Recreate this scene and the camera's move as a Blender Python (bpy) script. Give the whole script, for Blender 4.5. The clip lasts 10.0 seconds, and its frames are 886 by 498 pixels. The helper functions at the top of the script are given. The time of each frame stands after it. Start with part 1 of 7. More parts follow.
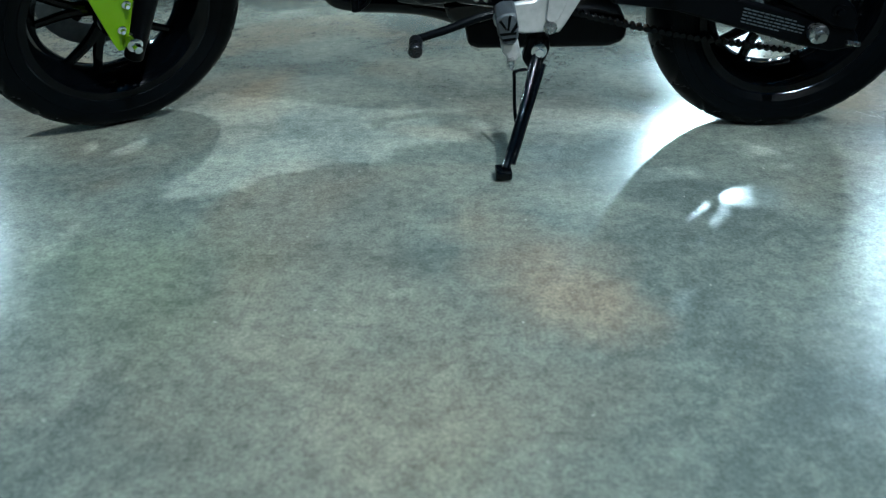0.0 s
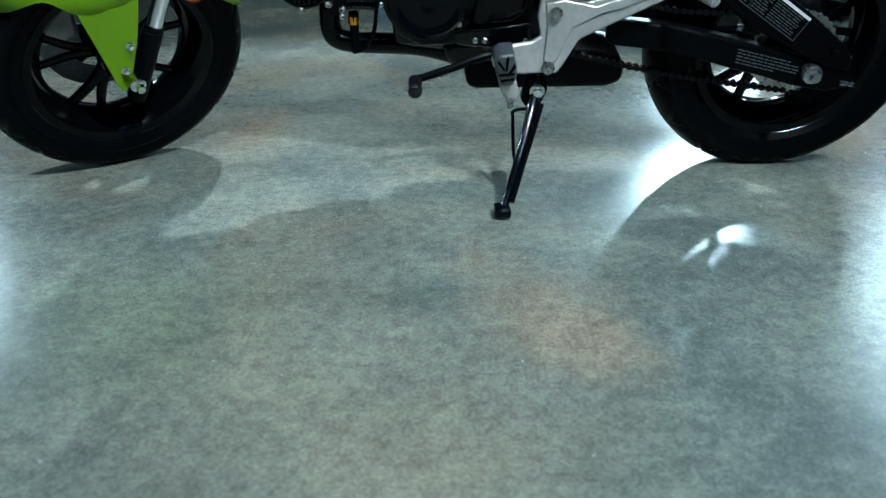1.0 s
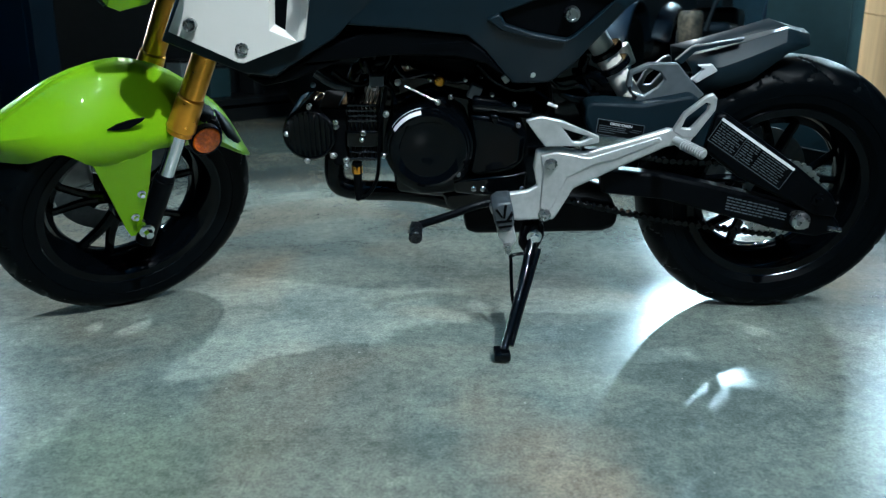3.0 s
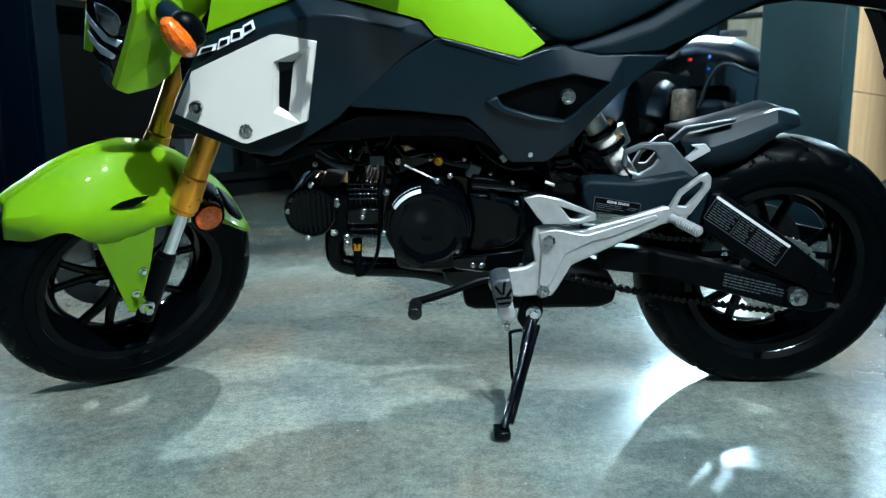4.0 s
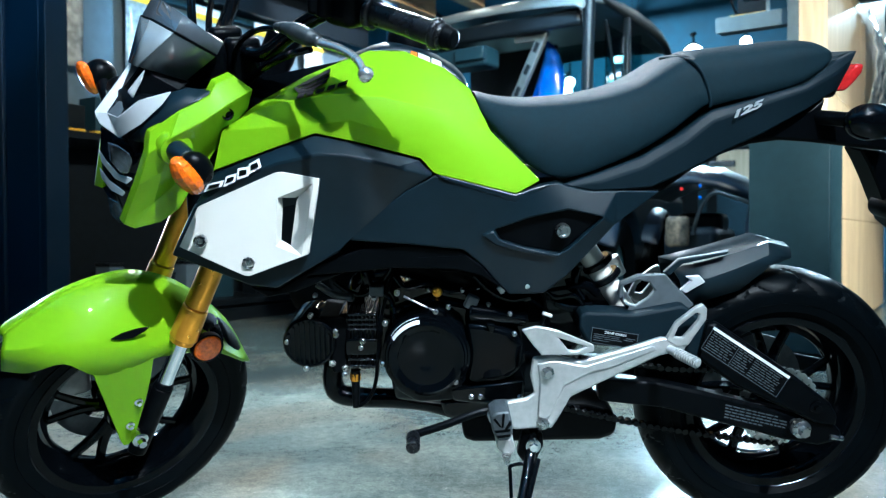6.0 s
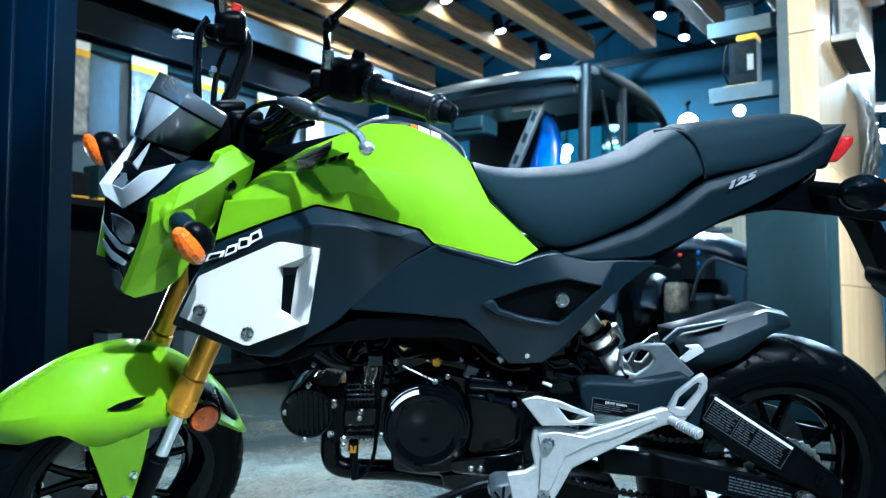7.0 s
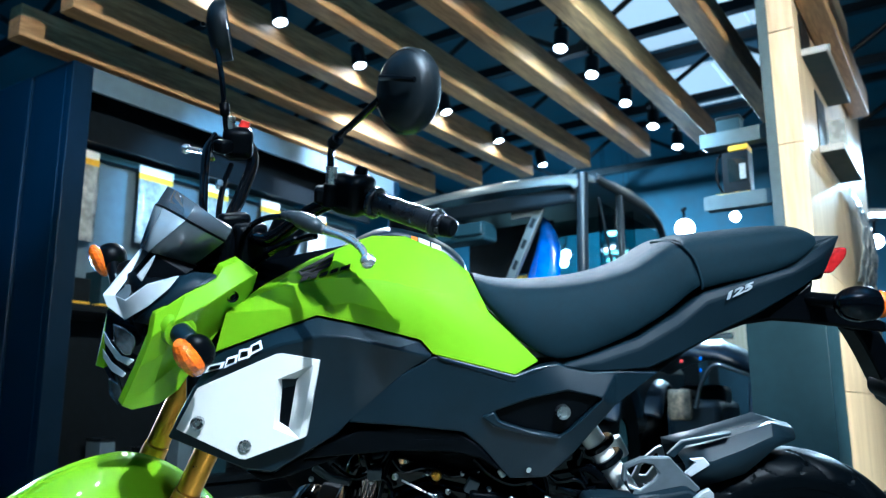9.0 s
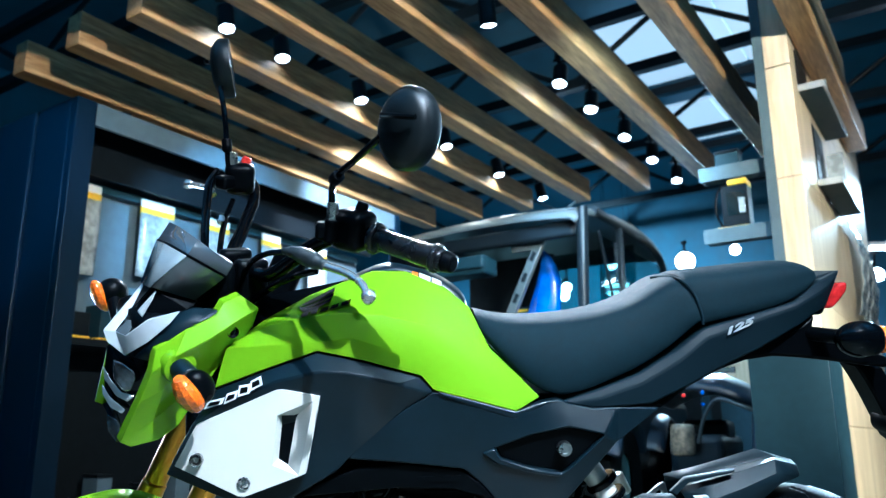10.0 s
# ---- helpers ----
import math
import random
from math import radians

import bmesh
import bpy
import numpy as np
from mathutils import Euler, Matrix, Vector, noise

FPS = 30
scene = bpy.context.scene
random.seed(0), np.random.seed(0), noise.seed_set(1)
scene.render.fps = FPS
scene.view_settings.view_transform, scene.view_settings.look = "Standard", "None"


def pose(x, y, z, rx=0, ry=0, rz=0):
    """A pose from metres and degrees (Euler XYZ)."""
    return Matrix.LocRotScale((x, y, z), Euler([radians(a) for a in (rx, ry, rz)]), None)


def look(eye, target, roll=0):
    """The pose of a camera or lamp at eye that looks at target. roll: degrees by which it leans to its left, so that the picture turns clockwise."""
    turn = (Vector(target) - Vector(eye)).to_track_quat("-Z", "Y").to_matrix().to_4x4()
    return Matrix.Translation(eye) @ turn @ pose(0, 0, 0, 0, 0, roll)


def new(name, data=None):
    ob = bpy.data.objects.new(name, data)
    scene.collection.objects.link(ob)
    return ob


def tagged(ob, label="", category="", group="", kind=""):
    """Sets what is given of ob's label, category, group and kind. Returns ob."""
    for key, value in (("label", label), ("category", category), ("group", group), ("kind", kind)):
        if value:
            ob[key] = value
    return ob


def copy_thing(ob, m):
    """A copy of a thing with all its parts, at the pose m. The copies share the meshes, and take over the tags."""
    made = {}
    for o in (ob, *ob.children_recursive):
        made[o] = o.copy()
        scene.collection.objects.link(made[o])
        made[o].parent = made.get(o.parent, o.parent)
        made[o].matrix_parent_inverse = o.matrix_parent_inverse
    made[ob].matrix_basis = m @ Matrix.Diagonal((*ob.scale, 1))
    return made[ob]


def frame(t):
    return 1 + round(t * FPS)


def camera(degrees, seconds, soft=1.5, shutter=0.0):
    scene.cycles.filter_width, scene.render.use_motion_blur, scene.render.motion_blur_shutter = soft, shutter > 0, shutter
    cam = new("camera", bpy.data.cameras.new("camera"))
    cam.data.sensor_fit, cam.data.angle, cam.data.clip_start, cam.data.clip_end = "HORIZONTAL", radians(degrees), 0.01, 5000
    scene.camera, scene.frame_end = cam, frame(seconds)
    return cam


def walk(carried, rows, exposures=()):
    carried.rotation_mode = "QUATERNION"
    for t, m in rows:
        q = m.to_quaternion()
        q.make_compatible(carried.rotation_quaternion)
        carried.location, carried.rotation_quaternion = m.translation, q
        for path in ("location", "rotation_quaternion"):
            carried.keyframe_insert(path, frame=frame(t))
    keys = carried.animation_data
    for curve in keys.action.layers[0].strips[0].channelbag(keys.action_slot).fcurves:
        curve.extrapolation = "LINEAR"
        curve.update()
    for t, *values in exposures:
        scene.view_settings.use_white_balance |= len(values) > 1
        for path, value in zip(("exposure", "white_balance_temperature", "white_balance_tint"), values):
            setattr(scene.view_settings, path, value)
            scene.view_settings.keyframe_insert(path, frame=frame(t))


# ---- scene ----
from mathutils.bvhtree import BVHTree

# ---- camera and its tilt ----
cam = camera(59.26, 10.0, soft=1.3)
cam.data.dof.use_dof, cam.data.dof.focus_distance, cam.data.dof.aperture_fstop = True, 1.40, 5.0
# seconds, eye, a point one metre ahead, lean
TILT = [
    (0.0, -0.0002, 0.1283, 0.4822, -0.0036, 1.0144, 0.0187, -0.16),
    (0.5, -0.0002, 0.1278, 0.4840, -0.0032, 1.0213, 0.0349, -0.15),
    (1.0, -0.0001, 0.1269, 0.4874, -0.0026, 1.0331, 0.0645, -0.15),
    (1.5, -0.0001, 0.1257, 0.4915, -0.0023, 1.0465, 0.1014, -0.16),
    (2.0, -0.0001, 0.1239, 0.4965, -0.0022, 1.0612, 0.1478, -0.15),
    (2.5, -0.0000, 0.1220, 0.5014, -0.0022, 1.0737, 0.1943, -0.15),
    (4.0, 0.0001, 0.1144, 0.5161, -0.0008, 1.0995, 0.3437, -0.14),
    (4.5, 0.0002, 0.1120, 0.5200, -0.0002, 1.1029, 0.3857, -0.14),
    (5.0, 0.0002, 0.1093, 0.5239, 0.0004, 1.1048, 0.4288, -0.16),
    (5.5, 0.0003, 0.1067, 0.5275, 0.0010, 1.1050, 0.4700, -0.15),
    (7.0, 0.0004, 0.0969, 0.5386, 0.0028, 1.0947, 0.6054, -0.14),
    (7.5, 0.0004, 0.0939, 0.5416, 0.0030, 1.0886, 0.6436, -0.15),
    (8.0, 0.0004, 0.0907, 0.5444, 0.0030, 1.0812, 0.6820, -0.14),
    (8.5, 0.0004, 0.0879, 0.5468, 0.0031, 1.0736, 0.7153, -0.14),
    (9.0, 0.0004, 0.0850, 0.5491, 0.0030, 1.0652, 0.7473, -0.15),
    (9.5, 0.0004, 0.0828, 0.5507, 0.0027, 1.0581, 0.7716, -0.18),
    (10.0, 0.0004, 0.0810, 0.5521, 0.0025, 1.0519, 0.7915, -0.18),
]
walk(cam, [(t, look((ex, ey, ez), (ax, ay, az), roll)) for t, ex, ey, ez, ax, ay, az, roll in TILT], [(0, -0.42, 5450, 3), (2.5, -0.46, 5350, 3), (4, -0.06, 5370, 3), (5, 0.16, 5350, 3), (7.5, 0.50, 4760, 4), (10, 0.44, 4820, 3)])

# ---- world, lamps, exposure ----
world = bpy.data.worlds.new("showroom_air")
scene.world = world
world.use_nodes = True
world.node_tree.nodes["Background"].inputs[0].default_value = (0.07, 0.27, 0.55, 1)
world.node_tree.nodes["Background"].inputs[1].default_value = 0.08

# room axes: ALONG runs with the timber beams, ACROSS to the right of it
TURN = radians(34.4)
ALONG = Vector((math.sin(TURN), math.cos(TURN), 0))
ACROSS = Vector((math.cos(TURN), -math.sin(TURN), 0))
ROOM = Matrix.Rotation(-TURN, 4, "Z")   # local y is along, local x is across


def spot(place, target, watts, degrees=60, blend=0.5, size=0.05, colour=(1, 0.95, 0.88)):
    lamp = bpy.data.lights.new("spot_light", "SPOT")
    lamp.energy, lamp.spot_size, lamp.spot_blend, lamp.shadow_soft_size = watts, radians(degrees), blend, size
    lamp.color = colour
    ob = new("spot_light", lamp)
    ob.matrix_world = look(place, target)
    return ob


# ---- materials ----
def mat(name, colour, rough=0.5, metal=0.0, vary=0.12, scale=30.0, bump=0.0, bump_scale=200.0, coat=0.0, rough_vary=0.1, second=None, mix=0.5, spec=0.5, stretch=(1, 1, 1)):
    m = bpy.data.materials.new(name)
    m.use_nodes = True
    n, l = m.node_tree.nodes, m.node_tree.links
    b = n["Principled BSDF"]
    b.inputs["Metallic"].default_value = metal
    b.inputs["Coat Weight"].default_value = coat
    b.inputs["Coat Roughness"].default_value = 0.03
    b.inputs["Specular IOR Level"].default_value = spec
    co = n.new("ShaderNodeTexCoord")
    mp = n.new("ShaderNodeMapping")
    mp.inputs["Scale"].default_value = stretch
    l.new(co.outputs["Object"], mp.inputs["Vector"])
    big, fine = n.new("ShaderNodeTexNoise"), n.new("ShaderNodeTexNoise")
    big.inputs["Scale"].default_value, big.inputs["Detail"].default_value = scale * 0.25, 4
    fine.inputs["Scale"].default_value, fine.inputs["Detail"].default_value = scale, 6
    for t in (big, fine):
        l.new(mp.outputs["Vector"], t.inputs["Vector"])
    both = n.new("ShaderNodeMath")
    both.operation = "MULTIPLY_ADD"
    both.inputs[1].default_value = 0.5
    l.new(big.outputs["Fac"], both.inputs[0])
    half = n.new("ShaderNodeMath")
    half.operation = "MULTIPLY"
    half.inputs[1].default_value = 0.5
    l.new(fine.outputs["Fac"], half.inputs[0])
    l.new(half.outputs[0], both.inputs[2])
    ramp = n.new("ShaderNodeValToRGB")
    lo = tuple(max(0, c * (1 - vary)) for c in colour)
    hi = second or tuple(min(1, c * (1 + vary)) for c in colour)
    ramp.color_ramp.elements[0].color, ramp.color_ramp.elements[1].color = (*lo, 1), (*hi, 1)
    ramp.color_ramp.elements[0].position, ramp.color_ramp.elements[1].position = 0.5 - 0.25 * mix * 2 / 2, 0.5 + 0.25 * mix * 2 / 2
    l.new(both.outputs[0], ramp.inputs["Fac"])
    l.new(ramp.outputs["Color"], b.inputs["Base Color"])
    rr = n.new("ShaderNodeMapRange")
    rr.inputs["To Min"].default_value, rr.inputs["To Max"].default_value = max(0.02, rough * (1 - rough_vary)), min(1, rough * (1 + rough_vary))
    rr.inputs["From Min"].default_value, rr.inputs["From Max"].default_value = 0.35, 0.65
    l.new(both.outputs[0], rr.inputs["Value"])
    l.new(rr.outputs["Result"], b.inputs["Roughness"])
    if bump:
        bn, bp = n.new("ShaderNodeTexNoise"), n.new("ShaderNodeBump")
        bn.inputs["Scale"].default_value, bn.inputs["Detail"].default_value = bump_scale, 3
        bp.inputs["Strength"].default_value, bp.inputs["Distance"].default_value = bump, 0.002
        l.new(mp.outputs["Vector"], bn.inputs["Vector"])
        l.new(bn.outputs["Fac"], bp.inputs["Height"])
        l.new(bp.outputs["Normal"], b.inputs["Normal"])
    return m


def dimpled(m, scale=520.0, strength=0.35):
    """Adds rows of small dimples to a material."""
    n, l = m.node_tree.nodes, m.node_tree.links
    co, v, bp = n.new("ShaderNodeTexCoord"), n.new("ShaderNodeTexVoronoi"), n.new("ShaderNodeBump")
    v.inputs["Scale"].default_value, v.inputs["Randomness"].default_value = scale, 0.1
    bp.inputs["Strength"].default_value, bp.inputs["Distance"].default_value = strength, 0.0015
    l.new(co.outputs["Object"], v.inputs["Vector"])
    l.new(v.outputs["Distance"], bp.inputs["Height"])
    l.new(bp.outputs["Normal"], n["Principled BSDF"].inputs["Normal"])
    return m


def glow(name, colour, strength):
    m = bpy.data.materials.new(name)
    m.use_nodes = True
    b = m.node_tree.nodes["Principled BSDF"]
    b.inputs["Base Color"].default_value = (*colour, 1)
    b.inputs["Emission Color"].default_value = (*colour, 1)
    b.inputs["Emission Strength"].default_value = strength
    return m


def clear(name, colour, rough=0.05, ior=1.45):
    m = bpy.data.materials.new(name)
    m.use_nodes = True
    b = m.node_tree.nodes["Principled BSDF"]
    b.inputs["Base Color"].default_value = (*colour, 1)
    b.inputs["Transmission Weight"].default_value = 1
    b.inputs["Roughness"].default_value, b.inputs["IOR"].default_value = rough, ior
    return m


GREEN = mat("lime_green_paint", (0.140, 0.285, 0.0002), 0.40, vary=0.05, scale=8, coat=0.42, rough_vary=0.15, spec=0.05)
GREY_PLASTIC = mat("dark_grey_plastic", (0.0032, 0.0084, 0.0128), 0.34, vary=0.10, scale=60, bump=0.10, bump_scale=900, spec=0.23)
TAIL_GREY = mat("tail_plastic", (0.0026, 0.0078, 0.0120), 0.58, vary=0.10, scale=60, bump=0.10, bump_scale=900, spec=0.12)
SATIN_GREY = mat("satin_grey_plastic", (0.0045, 0.011, 0.016), 0.48, vary=0.10, scale=60, bump=0.08, bump_scale=900, spec=0.22)
# paler base puts the lamplight on the hugger arch into its colour
ARCH_GREY = mat("pale_grey_plastic", (0.055, 0.066, 0.074), 0.5, vary=0.15, scale=60, bump=0.08, bump_scale=900, spec=0.35)
LIGHT_GREY = mat("silver_grey_paint", (0.48, 0.50, 0.52), 0.34, metal=0.2, vary=0.06, scale=40)
BLACK_PLASTIC = mat("black_plastic", (0.0010, 0.0014, 0.0020), 0.33, vary=0.2, scale=60, bump=0.08, bump_scale=700, spec=0.055)
MIRROR_SHELL = dimpled(mat("dimpled_black_plastic", (0.0035, 0.0055, 0.007), 0.38, vary=0.15, scale=60, spec=0.28), 520.0, 0.22)
GLOSS_BLACK = mat("gloss_black_enamel", (0.0008, 0.0012, 0.0018), 0.08, vary=0.2, scale=40, bump=0.02, bump_scale=300, spec=0.18)
CHROME_BLACK = mat("polished_black_edge", (0.03, 0.034, 0.04), 0.16, metal=0.9, vary=0.2, scale=40)
ENGINE_BLACK = mat("engine_black_enamel", (0.0005, 0.0008, 0.0011), 0.10, vary=0.25, scale=60, bump=0.03, bump_scale=400, spec=0.28)
RUBBER = mat("tyre_rubber", (0.0008, 0.0015, 0.0022), 0.40, vary=0.3, scale=80, bump=0.06, bump_scale=600, spec=0.05)
GRIP_RUBBER = mat("grip_rubber", (0.004, 0.0045, 0.0055), 0.28, vary=0.2, scale=120, bump=0.3, bump_scale=900, spec=0.35)
BOOT_RUBBER = mat("grey_boot_rubber", (0.035, 0.042, 0.048), 0.5, vary=0.3, scale=90, bump=0.3, bump_scale=300)
LEVER_RUBBER = mat("black_boot_rubber", (0.012, 0.016, 0.019), 0.42, vary=0.3, scale=90, bump=0.3, bump_scale=300, spec=0.4)
SEAT_VINYL = mat("seat_vinyl", (0.0042, 0.0120, 0.0170), 0.68, vary=0.12, scale=120, bump=0.3, bump_scale=1500, spec=0.08)
WHITE_PANEL = mat("pearl_white_paint", (0.57, 0.55, 0.51), 0.3, vary=0.03, scale=10, coat=0.3)
SILVER = mat("cast_aluminium", (0.45, 0.455, 0.45), 0.36, metal=0.6, vary=0.1, scale=90, bump=0.2, bump_scale=500)
CHROME = mat("bright_chrome", (0.75, 0.76, 0.78), 0.12, metal=1.0, vary=0.04, scale=50)
LEVER = mat("polished_aluminium", (0.70, 0.69, 0.66), 0.26, metal=0.9, vary=0.05, scale=60)
ZINC = mat("zinc_plated_steel", (0.42, 0.42, 0.42), 0.28, metal=1.0, vary=0.15, scale=150)
GOLD = mat("gold_anodised_aluminium", (0.66, 0.30, 0.022), 0.3, metal=0.75, vary=0.08, scale=60)
AMBER = mat("amber_lens", (0.62, 0.105, 0.0004), 0.14, vary=0.3, scale=170, bump=0.9, bump_scale=260, coat=0.4, spec=0.4)
RED = mat("red_lens", (0.45, 0.015, 0.015), 0.15, vary=0.25, scale=120, coat=0.6)
RED_SWITCH = mat("red_switch", (0.5, 0.02, 0.01), 0.35)
LENS = mat("headlight_lens", (0.16, 0.18, 0.20), 0.12, metal=0.8, vary=0.8, scale=70, coat=1.0, bump=0.6, bump_scale=110)
SMOKE = mat("smoked_screen", (0.045, 0.052, 0.06), 0.12, vary=0.1, scale=30, coat=0.8)
STICKER = mat("white_sticker", (0.7, 0.7, 0.7), 0.4, vary=0.04)
STICKER_BLACK = mat("black_sticker", (0.002, 0.0025, 0.003), 0.7, vary=0.2, spec=0.02)
STICKER_ORANGE = mat("orange_sticker", (0.7, 0.16, 0.01), 0.4, vary=0.04)
CONCRETE_STEEL = mat("painted_steel_grey", (0.013, 0.037, 0.053), 0.5, vary=0.1, scale=20, bump=0.05, spec=0.25)
COLUMN_STEEL = mat("pale_blue_grey_steel", (0.085, 0.120, 0.140), 0.5, vary=0.1, scale=20, bump=0.05, spec=0.25)
DARK_STEEL = mat("dark_powder_coat", (0.0055, 0.008, 0.011), 0.42, vary=0.15, scale=25, bump=0.1, bump_scale=400, spec=0.18)
BLUE_CAB = mat("blue_black_laminate", (0.003, 0.013, 0.030), 0.38, vary=0.1, scale=12, spec=0.3)
BACK_PANEL = mat("grey_back_panel", (0.09, 0.13, 0.165), 0.5, vary=0.1, scale=15)
# dark wall paint, its blue deepened to stand in for haze round the lamps
WALL_DARK = mat("dark_blue_grey_wall", (0.03, 0.09, 0.14), 0.7, vary=0.15, scale=4, bump=0.1, bump_scale=80)
TIMBER = mat("pine_beam", (0.34, 0.185, 0.068), 0.5, vary=0.3, scale=14, bump=0.2, bump_scale=60, second=(0.52, 0.32, 0.14), stretch=(6, 0.5, 6))
PLY = mat("birch_veneer", (0.61, 0.47, 0.29), 0.42, vary=0.12, scale=9, second=(0.73, 0.60, 0.41), stretch=(4, 4, 0.4))
CAMO = mat("mottled_camouflage", (0.02, 0.018, 0.012), 0.6, vary=0.5, scale=60, second=(0.12, 0.10, 0.07), mix=0.6)
YELLOW_PRINT = mat("yellow_print", (0.75, 0.45, 0.02), 0.4, vary=0.05)
SHOCK_SILVER = mat("shock_silver_paint", (0.62, 0.60, 0.56), 0.4, metal=0.2, vary=0.06)
SILVER_PRINT = mat("silver_print", (0.30, 0.32, 0.34), 0.45, vary=0.05)
BRAKE_STEEL = mat("brake_steel", (0.10, 0.11, 0.12), 0.35, metal=0.8, vary=0.15, scale=90)
PRINT_GREY = mat("label_print", (0.040, 0.050, 0.060), 0.5, vary=0.05)
# pale base stands in for light behind and on the smoked visor
VISOR_FACE = mat("lit_grey_visor", (0.17, 0.195, 0.21), 0.20, vary=0.35, scale=9, coat=0.7)
PACK = mat("clear_blister_pack", (0.34, 0.37, 0.38), 0.2, vary=0.35, scale=25, coat=0.5)
CAR_BLACK = mat("utility_vehicle_black", (0.006, 0.009, 0.012), 0.35, vary=0.15, scale=20, spec=0.25)
CAR_ROOF = mat("moulded_roof_grey", (0.085, 0.098, 0.103), 0.35, vary=0.1, scale=10)
BLUE_COVER = mat("glossy_blue_cover", (0.015, 0.09, 0.45), 0.2, vary=0.3, scale=20, coat=0.6)
BLUE_PAINT = mat("metallic_blue_paint", (0.002, 0.008, 0.018), 0.45, metal=0.1, vary=0.2, scale=20, spec=0.3)
DARK_GLASS = mat("tinted_glass", (0.010, 0.018, 0.022), 0.05, vary=0.1, spec=0.6)
CAB_GLASS = clear("tinted_cab_glass", (0.30, 0.45, 0.45), 0.02)
LAMP_GLOW = glow("lamp_glow", (1.0, 0.98, 0.95), 13)
FLOOD_GLOW = glow("flood_lamp_glow", (0.93, 0.98, 1.0), 40)
# emission stands in for lamplight on the pale roof sheets
SHEET_GLOW = glow("roof_sheet_glow", (0.66, 0.76, 0.80), 0.60)


# soft warm and dark spots of the floor: place, reach, colour, strength
FLOOR_SPOTS = ((0.12, 1.00, 0.13, (0.246, 0.181, 0.123), 0.40), (0.16, 0.90, 0.11, (0.275, 0.210, 0.145), 0.45), (0.06, 1.14, 0.09, (0.217, 0.167, 0.116), 0.35),
          (-0.22, 0.84, 0.34, (0.167, 0.160, 0.123), 0.40), (-0.05, 0.62, 0.30, (0.174, 0.160, 0.123), 0.40), (-0.42, 0.98, 0.22, (0.109, 0.145, 0.087), 0.30))


def floor_material():
    m = bpy.data.materials.new("polished_concrete")
    m.use_nodes = True
    n, l = m.node_tree.nodes, m.node_tree.links
    b = n["Principled BSDF"]
    co = n.new("ShaderNodeTexCoord")
    def noise_at(scale, detail, rough=0.6, dist=0.0):
        t = n.new("ShaderNodeTexNoise")
        t.inputs["Scale"].default_value, t.inputs["Detail"].default_value = scale, detail
        t.inputs["Roughness"].default_value, t.inputs["Distortion"].default_value = rough, dist
        l.new(co.outputs["Object"], t.inputs["Vector"])
        return t
    def ramp(src, stops):
        r = n.new("ShaderNodeValToRGB")
        r.color_ramp.elements[0].position, r.color_ramp.elements[0].color = stops[0][0], (*stops[0][1], 1)
        r.color_ramp.elements[1].position, r.color_ramp.elements[1].color = stops[-1][0], (*stops[-1][1], 1)
        for p, c in stops[1:-1]:
            e = r.color_ramp.elements.new(p)
            e.color = (*c, 1)
        l.new(src, r.inputs["Fac"])
        return r.outputs["Color"]
    def blend(kind, fac, a, b2):
        x = n.new("ShaderNodeMix")
        x.data_type, x.blend_type = "RGBA", kind
        if isinstance(fac, float):
            x.inputs[0].default_value = fac
        else:
            l.new(fac, x.inputs[0])
        l.new(a, x.inputs[6]), l.new(b2, x.inputs[7])
        return x.outputs[2]
    cloud = ramp(noise_at(2.3, 6, 0.62, 0.5).outputs["Fac"], [(0.32, (0.065, 0.084, 0.081)), (0.5, (0.115, 0.136, 0.123)), (0.68, (0.184, 0.204, 0.175))])
    brown = ramp(noise_at(3.1, 4, 0.6, 0.3).outputs["Fac"], [(0.0, (0.145, 0.138, 0.113)), (1.0, (0.254, 0.167, 0.090))])
    where = ramp(noise_at(1.7, 3, 0.5, 0.8).outputs["Fac"], [(0.48, (0, 0, 0)), (0.72, (0.5, 0.5, 0.5))])
    base = blend("MIX", where, cloud, brown)
    wander = n.new("ShaderNodeVectorMath")
    wander.operation = "MULTIPLY_ADD"
    wander.inputs[1].default_value = (0.16, 0.16, 0)
    l.new(noise_at(7, 5, 0.65).outputs["Color"], wander.inputs[0])
    l.new(co.outputs["Object"], wander.inputs[2])
    def colour_spot(x, y, r, colour, amount, under):
        """A soft uneven spot of another colour in the floor."""
        d = n.new("ShaderNodeVectorMath")
        d.operation = "DISTANCE"
        d.inputs[1].default_value = (x + 0.08, y + 0.08, 0)
        l.new(wander.outputs[0], d.inputs[0])
        m = n.new("ShaderNodeMapRange")
        m.inputs["From Min"].default_value, m.inputs["From Max"].default_value = r * 0.2, r
        m.inputs["To Min"].default_value, m.inputs["To Max"].default_value = amount, 0
        l.new(d.outputs["Value"], m.inputs["Value"])
        tint = n.new("ShaderNodeRGB")
        tint.outputs[0].default_value = (*colour, 1)
        return blend("MIX", m.outputs["Result"], under, tint.outputs[0])
    for x, y, r, colour, amount in FLOOR_SPOTS:
        base = colour_spot(x, y, r, colour, amount, base)
    mottle = ramp(noise_at(14, 10, 0.78, 0.4).outputs["Fac"], [(0.32, (0.80, 0.81, 0.82)), (0.68, (1.20, 1.19, 1.17))])
    base = blend("MULTIPLY", 1.0, base, mottle)
    grain = ramp(noise_at(55, 6, 0.72, 0.3).outputs["Fac"], [(0.34, (0.72, 0.73, 0.74)), (0.66, (1.29, 1.28, 1.26))])
    base = blend("MULTIPLY", 0.9, base, grain)
